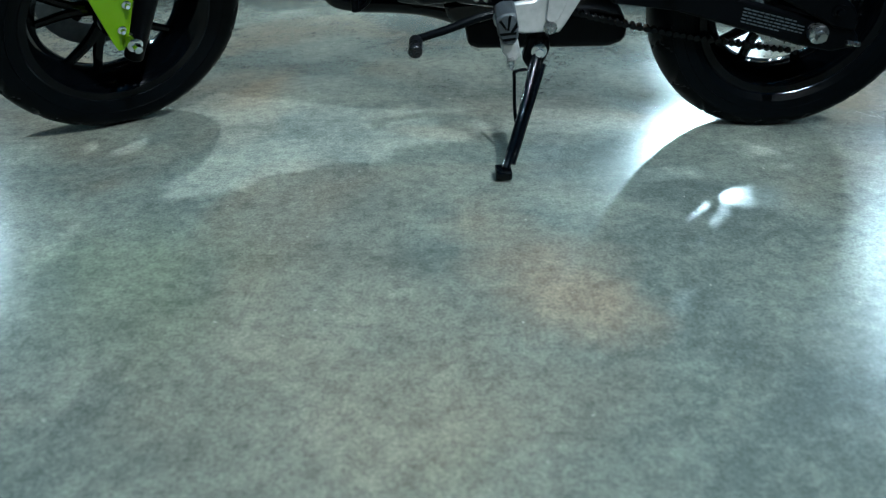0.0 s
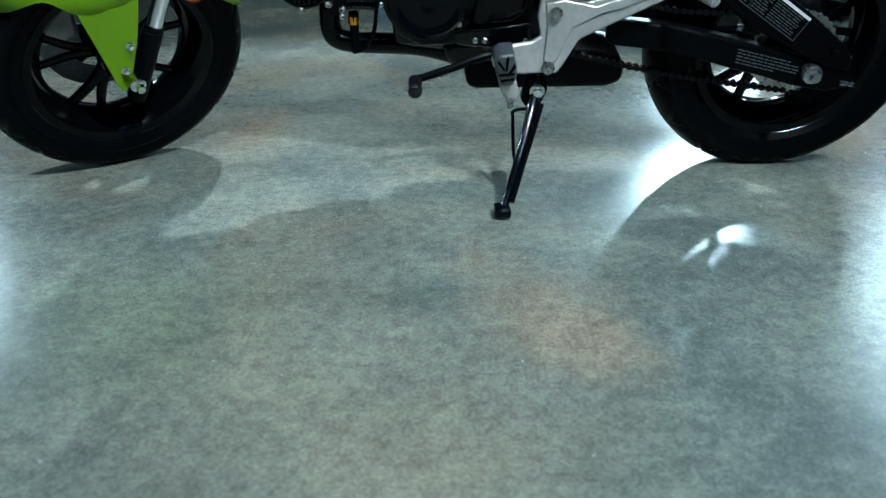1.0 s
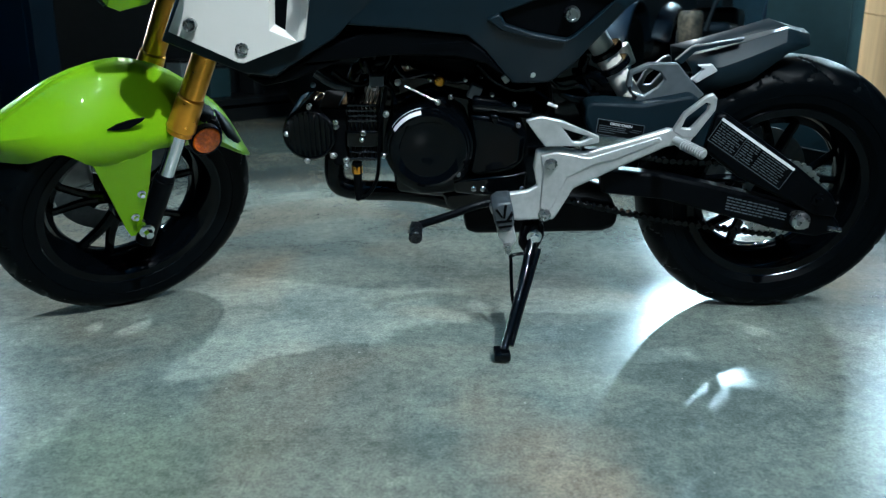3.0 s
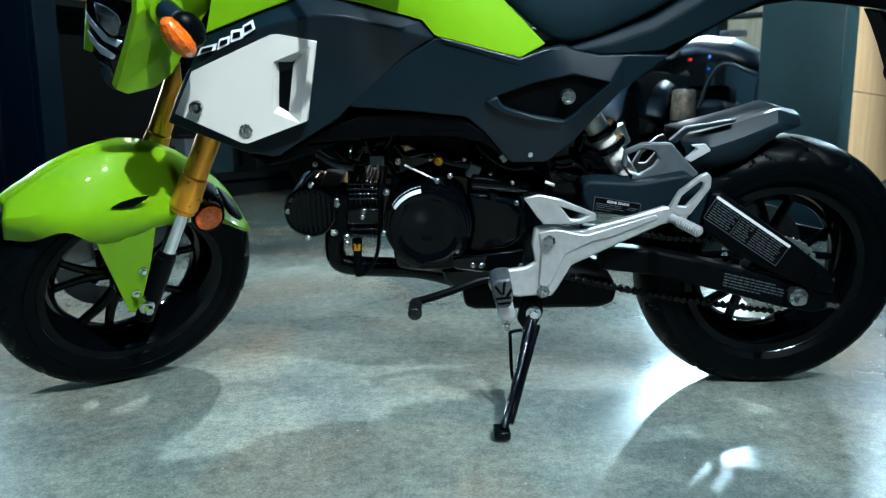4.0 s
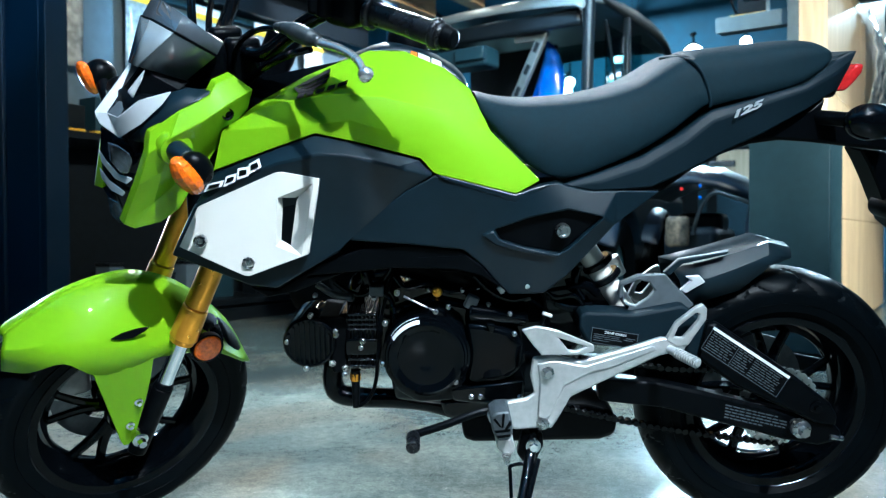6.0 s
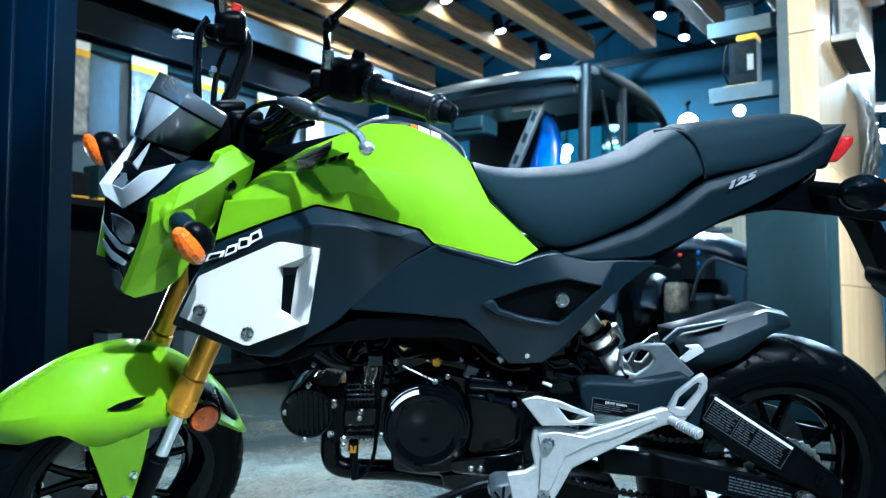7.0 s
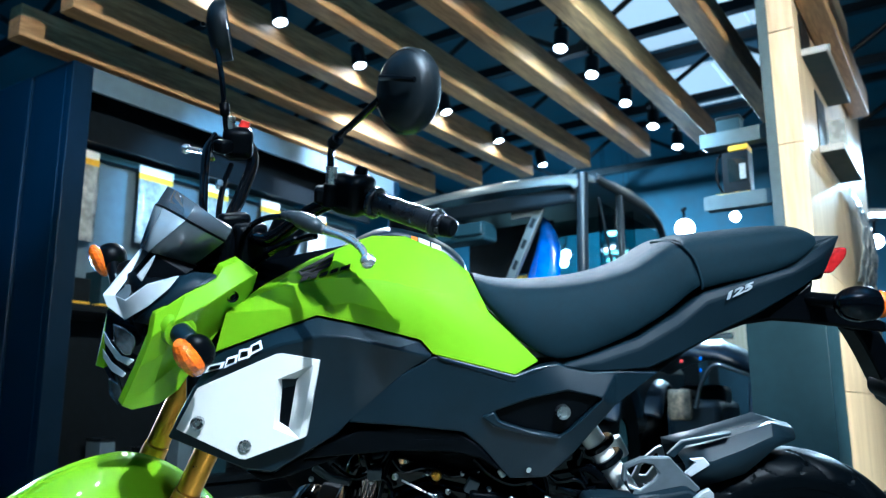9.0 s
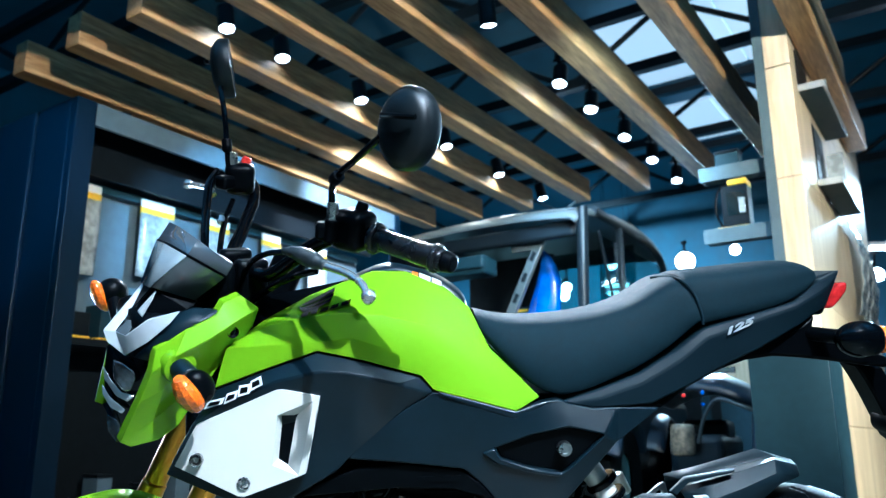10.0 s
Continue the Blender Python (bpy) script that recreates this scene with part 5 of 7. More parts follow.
ridge = plate([(-0.5425, -0.1520, 0.5769), (-0.5237, -0.1520, 0.5851), (-0.5126, -0.1500, 0.5682), (-0.4707, -0.1480, 0.5547), (-0.4162, -0.1480, 0.5443), (-0.4205, -0.1470, 0.5395), (-0.4750, -0.1470, 0.5480), (-0.5233, -0.1490, 0.5615)], 0.02)
pair("cover_ridge", ridge, GREY_PLASTIC, bike, bevel=0.004)
top_edge = plate([(-0.6150, -0.1520, 0.6748), (-0.4886, -0.1520, 0.6423), (-0.4491, -0.1420, 0.6551), (-0.4214, -0.1370, 0.6588), (-0.4856, -0.1500, 0.6311), (-0.4945, -0.1500, 0.6311), (-0.6079, -0.1520, 0.6677)], 0.02)
pair("cover_top_edge", top_edge, GREY_PLASTIC, bike, bevel=0.003)
for name, px in (("lozenge_lock", (-0.4124, -0.1470, 0.5829)),):
    part(name, lathe([(0, -0.002), (0.006, -0.002), (0.007, -0.004), (0.0105, -0.004), (0.0115, 0), (0.0115, 0.012), (0, 0.012)], px, 28), ZINC, side_l, "round zinc key lock")
bolt("cover_bolt", (-0.4654, -0.1270, 0.4882), 0.008, CHROME, bike)
lower = plate([(-0.8062, -0.1380, 0.5263), (-0.7331, -0.1380, 0.5531), (-0.6605, -0.1380, 0.5593), (-0.5742, -0.1380, 0.5498), (-0.5422, -0.1380, 0.5254), (-0.5100, -0.1300, 0.4854), (-0.5421, -0.1380, 0.5067), (-0.5878, -0.1380, 0.5181), (-0.6790, -0.1380, 0.5202), (-0.7610, -0.1380, 0.5130), (-0.8249, -0.1380, 0.5076)], 0.03)
pair("lower_cover", lower, BLACK_PLASTIC, bike, bevel=0.003)
lower2 = plate([(-0.9179, -0.1320, 0.4874), (-0.8741, -0.1320, 0.4825), (-0.8072, -0.1320, 0.5228), (-0.8213, -0.1320, 0.5059), (-0.7617, -0.1320, 0.5114), (-0.8449, -0.1320, 0.4795), (-0.8910, -0.1320, 0.4702)], 0.04)
pair("shroud_lower", lower2, BLACK_PLASTIC, bike, bevel=0.003)
part("embossed_bar", plate([(-0.6443, -0.1395, 0.5383), (-0.5742, -0.1395, 0.5409), (-0.5742, -0.1395, 0.5306), (-0.6443, -0.1395, 0.5299)], 0.002), BLACK_PLASTIC, bike)

# seat: rider's dish and pillion step
def seat_mesh(ridge, bottom, mid_w, crownz):
    rows = []
    for (x, y, z), (bx, by, bz), w, c in zip(ridge, bottom, mid_w, crownz):
        m = ((x + bx) / 2, -w, (z + bz) / 2)
        left = [(bx, by, bz), ((m[0] + bx) / 2, (m[1] + by) / 2 - 0.004, (m[2] + bz) / 2), m, ((x + m[0]) / 2, (y + m[1]) / 2 - 0.004, (z + m[2]) / 2), (x, y, z), (x, y * 0.75, z + c * 0.75), (x, y * 0.4, z + c)]
        rows.append(left + [(x, 0, z + c * 1.05)] + [(p[0], -p[1], p[2]) for p in left[::-1]])
    return grid(rows)


seat = part("seat", seat_mesh(
    [(-0.5512, -0.0700, 0.7953), (-0.5244, -0.0880, 0.7803), (-0.4819, -0.0980, 0.7726), (-0.4050, -0.1040, 0.7765), (-0.3413, -0.1040, 0.7865), (-0.2860, -0.1000, 0.8035), (-0.2448, -0.0960, 0.8325), (-0.2173, -0.0940, 0.8460), (-0.2015, -0.0940, 0.8433)],
    [(-0.5462, -0.0850, 0.7654), (-0.5051, -0.1080, 0.7138), (-0.4533, -0.1240, 0.6689), (-0.4064, -0.1280, 0.6584), (-0.3516, -0.1240, 0.6779), (-0.2866, -0.1160, 0.7043), (-0.2313, -0.1100, 0.7385), (-0.1905, -0.1060, 0.7756), (-0.1761, -0.1040, 0.7782)],
    (0.085, 0.108, 0.124, 0.130, 0.128, 0.120, 0.112, 0.108, 0.106), (0.004, 0.010, 0.012, 0.012, 0.012, 0.013, 0.014, 0.014, 0.008)), SEAT_VINYL, bike, "black textured vinyl dual seat", sub=2, angle=80, solid=0.006)
part("pillion_pad", seat_mesh(
    [(-0.2075, -0.0920, 0.8469), (-0.1985, -0.0920, 0.8506), (-0.1565, -0.0900, 0.8533), (-0.1009, -0.0880, 0.8606), (-0.0387, -0.0820, 0.8689), (0.0021, -0.0740, 0.8709), (0.0262, -0.0640, 0.8637)],
    [(-0.1802, -0.1030, 0.7745), (-0.1707, -0.1020, 0.7754), (-0.1382, -0.1000, 0.7835), (-0.0909, -0.0960, 0.7915), (-0.0328, -0.0880, 0.8068), (0.0079, -0.0780, 0.8268), (0.0290, -0.0660, 0.8508)],
    (0.104, 0.104, 0.102, 0.098, 0.090, 0.080, 0.068), (0.008, 0.014, 0.014, 0.013, 0.012, 0.010, 0.004)), SEAT_VINYL, seat, "raised pillion pad", sub=2, angle=80, solid=0.006)
part("seat_strap", one_tube([(-0.2397, -0.0200, 0.8510), (-0.2209, -0.0600, 0.8517), (-0.2087, -0.0960, 0.8451), (-0.1924, -0.1050, 0.8235), (-0.1812, -0.1060, 0.7928), (-0.1778, -0.1040, 0.7746)], 0.0026, 8), SEAT_VINYL, seat, "seam between the seat halves")

# tail
tail = grid([
    [(-0.4136, -0.1280, 0.6547), (-0.3609, -0.1260, 0.6708), (-0.2869, -0.1180, 0.6972), (-0.2220, -0.1100, 0.7348), (-0.1764, -0.1060, 0.7692), (-0.1008, -0.0980, 0.7888), (-0.0219, -0.0880, 0.8105), (0.0301, -0.0720, 0.8452), (0.0734, -0.0550, 0.8639)],
    [(-0.3982, -0.1340, 0.6510), (-0.3529, -0.1330, 0.6599), (-0.2841, -0.1270, 0.6818), (-0.2198, -0.1200, 0.7175), (-0.1739, -0.1140, 0.7533), (-0.0989, -0.1060, 0.7783), (-0.0223, -0.0960, 0.8015), (0.0312, -0.0780, 0.8268), (0.0644, -0.0600, 0.8471)],
    [(-0.3659, -0.1320, 0.6442), (-0.3200, -0.1300, 0.6457), (-0.2684, -0.1240, 0.6492), (-0.2062, -0.1120, 0.6751), (-0.1543, -0.1050, 0.7020), (-0.0838, -0.0980, 0.7337), (-0.0119, -0.0880, 0.7718), (0.0235, -0.0740, 0.7915), (0.0471, -0.0560, 0.8002)]])
tail_l, tail_r = pair("tail_cowl", fold_in(tail, 0.04), TAIL_GREY, bike, "matt dark grey tail cowl", bevel=0.003, angle=25)
part("tail_underside", plate([(-0.3540, -0.0750, 0.6274), (-0.2400, -0.0750, 0.6329), (-0.1939, -0.0750, 0.6673), (-0.1431, -0.0750, 0.6958), (-0.0966, -0.0750, 0.7128), (-0.0496, -0.0750, 0.7194), (-0.0021, -0.0750, 0.7165), (0.0649, -0.0750, 0.7089), (0.1466, -0.0750, 0.6993), (0.1451, -0.0750, 0.7173), (0.0722, -0.0750, 0.7391), (0.0142, -0.0750, 0.7551), (0.0213, -0.0750, 0.7897), (-0.0057, -0.0750, 0.7710), (-0.0746, -0.0750, 0.7411), (-0.2093, -0.0750, 0.6940)], 0.15), BLACK_PLASTIC, bike, "black rear inner mudguard", bevel=0.006)
part("tail_tip", plate([(0.0200, -0.0500, 0.8481), (0.0779, -0.0500, 0.8649), (0.0597, -0.0500, 0.8265), (0.0492, -0.0500, 0.7868), (0.0242, -0.0500, 0.7868)], 0.10), TAIL_GREY, bike, bevel=0.008)
part("tail_lamp", plate([(0.0504, -0.0460, 0.7980), (0.0621, -0.0460, 0.8227), (0.0779, -0.0460, 0.8415), (0.0921, -0.0460, 0.8434), (0.0914, -0.0460, 0.8283), (0.0800, -0.0460, 0.8132), (0.0658, -0.0460, 0.7980)], 0.092), RED, bike, "red tail lamp", bevel=0.005, segments=3)
part("plate_bracket", plate([(0.1107, -0.0300, 0.7002), (0.1583, -0.0300, 0.6963), (0.2044, -0.0300, 0.6188), (0.2105, -0.0300, 0.5482), (0.1837, -0.0300, 0.5686), (0.1481, -0.0300, 0.6389), (0.1286, -0.0300, 0.6736)], 0.06), BLACK_PLASTIC, bike, "black number plate bracket", bevel=0.004)
part("plate_lamp", lathe([(0, -0.05), (0.018, -0.045), (0.022, -0.02), (0.022, 0.03), (0, 0.03)], (0.1800, -0.0200, 0.5990), 24), BLACK_PLASTIC, bike)
# the engine size on the tail, in numerals
font = bpy.data.curves.new("numerals", "FONT")
font.offset = 0.0009
font.body, font.size, font.extrude, font.align_x, font.align_y, font.shear = "125", 0.024, 0.0006, "CENTER", "CENTER", 0.3
text = new("numerals", font)
bpy.context.view_layer.update()
me = bpy.data.meshes.new_from_object(text.evaluated_get(bpy.context.evaluated_depsgraph_get()))
bpy.data.objects.remove(text)
me.materials.append(SILVER_PRINT)
num = new("numerals", me)
a125, b125 = Vector((-0.1492, -0.1130, 0.7605)), Vector((-0.0995, -0.1050, 0.7800))
run = (b125 - a125).normalized()
num.parent = tail_l
upw = Vector((0, -0.15, 1)); upw = (upw - run * upw.dot(run)).normalized()
num.matrix_basis = Matrix.Translation((a125 + b125) / 2 + Vector((0, -0.004, 0))) @ Matrix((run, upw, run.cross(upw))).transposed().to_4x4() @ Matrix.Diagonal((1.5, 0.62, 1, 1))
num["label"] = "pale grey numerals 125"


# indicators
def indicator(root, tip, turn, name="indicator"):
    """Black teardrop shell on a stub with an amber lens on its front end."""
    root, tip = Vector(root), Vector(tip)
    d = (tip - root)
    body = part(name, turn(one_tube([root, root + d * 0.3, root + d * 0.55, root + d * 0.8, tip], lambda t: (0.012, 0.012, 0.013, 0.016, 0.014, 0.008)[min(5, int(t * 5.99))], 16, 5)), BLACK_PLASTIC, bike, "black indicator with an amber lens", sub=1, angle=80)
    return body


fi = indicator((-1.1090, -0.1150, 0.7631), (-1.0822, -0.1950, 0.7440), steered)
c_lens = Vector((-1.1102, -0.1780, 0.7476))
part("amber_lens", steered(lens_blob(c_lens + Vector((0.002, 0, 0)), (0.019, 0.028, 0.033), Matrix.Rotation(radians(-30), 4, "Y"))), AMBER, fi, "amber faceted lens", angle=12)
part("shell", steered(lens_blob(c_lens + Vector((0.017, 0.0, 0.008)), (0.024, 0.021, 0.029), Matrix.Rotation(radians(-30), 4, "Y"))), BLACK_PLASTIC, fi, angle=60, sub=1)
part("stub", steered(one_rod((-1.1076, -0.1050, 0.7700), (-1.0969, -0.1550, 0.7606), 0.017, 0.015)), GREY_PLASTIC, fi, bevel=0.003)
c2 = Vector((-1.1455, 0.1780, 0.7917))
fr = part("indicator", steered(one_rod((-1.13, 0.105, 0.745), c2 + Vector((0.02, -0.01, 0)), 0.012)), BLACK_PLASTIC, bike, "black indicator with an amber lens")
part("amber_lens", steered(lens_blob(c2, (0.014, 0.022, 0.031), Matrix.Rotation(radians(-20), 4, "Y"))), AMBER, fr, "amber faceted lens", angle=12)
part("shell", steered(lens_blob(c2 + Vector((0.020, 0.0, 0.002)), (0.030, 0.026, 0.029), Matrix.Rotation(radians(8), 4, "Y"))), BLACK_PLASTIC, fr, angle=60, sub=1)
for side in (-1, 1):
    c3 = Vector((0.0560, -0.1500, 0.7539))
    c3.y = side * 0.15
    ri = part("indicator", one_rod((c3.x - 0.055, side * 0.05, c3.z + 0.004), (c3.x, side * 0.13, c3.z), 0.012), BLACK_PLASTIC, bike, "black rear indicator with an amber lens")
    part("shell", lens_blob(c3, (0.044, 0.029, 0.030), Matrix.Identity(4)), GLOSS_BLACK, ri, angle=60, sub=1)
    part("amber_lens", lens_blob(c3 + Vector((0.033, 0, 0)), (0.018, 0.021, 0.022), Matrix.Identity(4)), AMBER, ri, angle=60)

# headlamp group
part("nose_cowl", steered(plate([(-1.1145, 0.0240, 0.8571), (-1.1832, -0.0100, 0.7970), (-1.1803, -0.0200, 0.7815), (-1.1611, -0.0440, 0.7651), (-1.1376, -0.0840, 0.7982), (-1.1094, -0.0960, 0.8275), (-1.0950, -0.0960, 0.8446), (-1.1349, -0.0760, 0.8303), (-1.1612, -0.0500, 0.7987), (-1.1696, -0.0220, 0.7984), (-1.1458, -0.0060, 0.8179), (-1.1192, 0.0140, 0.8510)], 0.004)), LIGHT_GREY, bike, "silver-grey pointed nose cowl", bevel=0.0015)
part("nose_facet", steered(plate([(-1.1688, -0.0220, 0.7973), (-1.1507, -0.0240, 0.8142), (-1.1433, -0.0400, 0.8167), (-1.1602, -0.0460, 0.7962)], 0.003)), ARCH_GREY, bike, "grey facet inside the nose", bevel=0.001)
part("nose_infill", steered(plate([(-1.1105, 0.0260, 0.8533), (-1.1428, 0.0060, 0.8117), (-1.1631, -0.0020, 0.7906), (-1.1518, -0.0200, 0.7887), (-1.1264, -0.0460, 0.8203), (-1.0738, -0.0660, 0.8362), (-1.0526, -0.0560, 0.8437), (-1.1179, -0.0360, 0.8666)], 0.006)), BLACK_PLASTIC, bike, "black infill under the visor", bevel=0.002)
brow = grid([
    [(-1.0915, -0.0880, 0.8416), (-1.0696, -0.0920, 0.8476), (-1.0472, -0.0960, 0.8436), (-1.0235, -0.1000, 0.8384)],
    [(-1.1348, -0.0800, 0.7964), (-1.1094, -0.0960, 0.8112), (-1.0736, -0.1040, 0.8265), (-1.0334, -0.1070, 0.8390)],
    [(-1.1534, -0.0620, 0.7678), (-1.1325, -0.0880, 0.7670), (-1.1192, -0.1000, 0.7904), (-1.0409, -0.1080, 0.8338)]])
brow_r = mirrored(brow)
part("cowl_side", steered(brow), GREY_PLASTIC, bike, "dark grey cowl side", solid=0.004, angle=25)
part("cowl_side", steered(brow_r), GREY_PLASTIC, bike, "dark grey cowl side", solid=0.004, angle=25)
back = [(-1.0004, -0.0620, 0.9001), (-1.0119, -0.0640, 0.8830), (-1.0605, -0.0620, 0.8482)]
visor_rows = [[(-1.0694, 0.0380, 0.9524), (-1.0652, 0.0000, 0.9524), (-1.0526, -0.0480, 0.9428)], [(-1.0876, 0.0400, 0.9228), (-1.0837, 0.0000, 0.9258), (-1.0695, -0.0520, 0.9196)], [(-1.1134, 0.0340, 0.8562), (-1.1185, 0.0000, 0.8628), (-1.1234, -0.0440, 0.8716)]]
meter = part("meter_visor", steered(grid([[(x, -y, z) for x, y, z in back[k:k + 1]] + visor_rows[k] + [back[k]] for k in range(3)])), SMOKE, bike, "smoked meter visor", solid=0.003, angle=20)
part("visor_face", steered(grid([[(x - 0.003, y - 0.001, z) for x, y, z in r] for r in visor_rows[1:]])), VISOR_FACE, meter, "front of the visor, made pale for the light behind it", solid=0.002)
part("visor_rim", steered(one_tube(visor_rows[1] + [back[1]], 0.0022, 6, 1)), BLACK_PLASTIC, meter)
part("meter_body", steered(one_box(-1.06, -0.98, -0.045, 0.045, 0.82, 0.90)), BLACK_PLASTIC, bike, bevel=0.02)
fin_pts = [(-1.1438, -0.0520, 0.8362), (-1.1182, -0.0600, 0.8692), (-1.1233, -0.0600, 0.8563), (-1.1384, -0.0560, 0.8269)]
part("cowl_fin", steered(plate(fin_pts, 0.006)), LIGHT_GREY, bike, bevel=0.002)
lamp_sh = grid([
    [(-1.1761, 0.0000, 0.7678), (-1.1816, 0.0000, 0.7231), (-1.1804, 0.0000, 0.6843), (-1.1650, 0.0000, 0.5998)],
    [(-1.1524, -0.0450, 0.7620), (-1.1654, -0.0300, 0.7321), (-1.1717, -0.0300, 0.6809), (-1.1646, -0.0300, 0.6210)],
    [(-1.1180, -0.0950, 0.7679), (-1.1334, -0.0850, 0.7297), (-1.1504, -0.0800, 0.6936), (-1.1680, -0.0700, 0.6360)]])
lamp_r = mirrored(lamp_sh)
hl = part("headlamp", steered(lamp_sh), GLOSS_BLACK, bike, "black headlamp housing with clear lens", solid=0.003, angle=30)
part("housing_half", steered(lamp_r), GLOSS_BLACK, hl, solid=0.003, angle=30)
lens_pts = [(-1.1747, -0.0450, 0.7619), (-1.1646, -0.0600, 0.7605), (-1.1538, -0.0750, 0.7525), (-1.1522, -0.0780, 0.7414), (-1.1581, -0.0720, 0.7197), (-1.1659, -0.0640, 0.7179), (-1.1754, -0.0500, 0.7325)]
part("lens", steered(plate([(x - 0.004, y - 0.006, z) for x, y, z in lens_pts], 0.01)), LENS, hl, "clear faceted headlamp lens", bevel=0.002)
part("chrome_strip", steered(plate([(-1.1843, -0.0120, 0.7378), (-1.1788, -0.0300, 0.7232), (-1.1702, -0.0580, 0.7106), (-1.1565, -0.0780, 0.7107), (-1.1643, -0.0700, 0.6996), (-1.1757, -0.0500, 0.7027), (-1.1836, -0.0150, 0.7180)], 0.006)), LIGHT_GREY, hl, "silver strip under the lens", bevel=0.0015)
part("chrome_strip", steered(plate([(-1.1863, -0.0120, 0.7078), (-1.1791, -0.0300, 0.6920), (-1.1666, -0.0660, 0.6851), (-1.1706, -0.0620, 0.6776), (-1.1805, -0.0350, 0.6782), (-1.1864, -0.0150, 0.6918)], 0.006)), LIGHT_GREY, hl, bevel=0.0015)
part("lower_lens", steered(plate([(-1.1821, -0.0200, 0.6594), (-1.1731, -0.0450, 0.6591), (-1.1688, -0.0500, 0.6314), (-1.1748, -0.0400, 0.6213), (-1.1808, -0.0200, 0.6298)], 0.006)), LENS, hl, bevel=0.0015)
cheek = grid([
    [(-1.1315, -0.0980, 0.7894), (-1.0880, -0.1060, 0.8175), (-1.0419, -0.1080, 0.8376), (-1.0285, -0.1000, 0.8527), (-1.0005, -0.0980, 0.8610)],
    [(-1.1412, -0.1120, 0.7603), (-1.1123, -0.1300, 0.7875), (-1.0607, -0.1320, 0.8091), (-1.0199, -0.1240, 0.8262), (-0.9739, -0.1080, 0.8394)],
    [(-1.1567, -0.1000, 0.7082), (-1.1242, -0.1160, 0.7315), (-1.0784, -0.1180, 0.7609), (-1.0323, -0.1120, 0.7838), (-0.9798, -0.1020, 0.8078)],
    [(-1.1788, -0.0800, 0.6395), (-1.1342, -0.0940, 0.6728), (-1.1044, -0.0940, 0.6950), (-1.0651, -0.0940, 0.7207), (-1.0240, -0.0920, 0.7512)],
    [(-1.1629, -0.0820, 0.6290), (-1.1256, -0.0940, 0.6374), (-1.0960, -0.0960, 0.6557), (-1.0793, -0.0980, 0.6820), (-1.0662, -0.0980, 0.7034)]])
cheek_r = mirrored(cheek)
ck = part("headlamp_side_cowl", steered(fold_in(cheek, 0.02)), GREEN, bike, "glossy lime-green headlamp side cowl", bevel=0.0015, angle=16)
part("headlamp_side_cowl", steered(cheek_r), GREEN, bike, "glossy lime-green headlamp side cowl", solid=0.004, angle=25)
part("cowl_grommet", steered(lathe([(0, -0.001), (0.003, -0.001), (0.006, 0.002), (0.009, -0.003), (0.010, 0.006)], (-1.0199, -0.1180, 0.8093), 20)), BLACK_PLASTIC, ck, "black rubber grommet")
part("stub_collar", steered(lathe([(0.014, -0.006), (0.024, -0.004), (0.027, 0.004), (0.027, 0.014)], (-1.1028, -0.1220, 0.7666), 28)), GREEN, ck)
part("headlamp_core", steered(one_box(-1.15, -1.03, -0.07, 0.07, 0.66, 0.83)), BLACK_PLASTIC, bike, bevel=0.02)

# handlebar and controls
BAR = [(-0.955, -0.05, 0.880), (-0.940, -0.085, 0.888), (-0.908, -0.140, 0.940), (-0.888, -0.190, 0.972), (-0.872, -0.240, 0.986), (-0.84, -0.31, 0.981), (-0.815, -0.375, 0.975)]
RIGHT_BAR = [(-0.815, 0.375, 0.975), (-0.838, 0.310, 0.980), (-0.843, 0.245, 0.973), (-0.8544, 0.205, 0.949), (-0.8851, 0.160, 0.9242), (-0.9141, 0.120, 0.9025), (-0.9425, 0.080, 0.8877), (-0.955, 0.05, 0.880)]
line = RIGHT_BAR + [(-0.958, 0, 0.878)] + BAR
part("handlebar", steered(one_tube(line, 0.0120, 16, 8)), GLOSS_BLACK, bike, "black tubular handlebar")
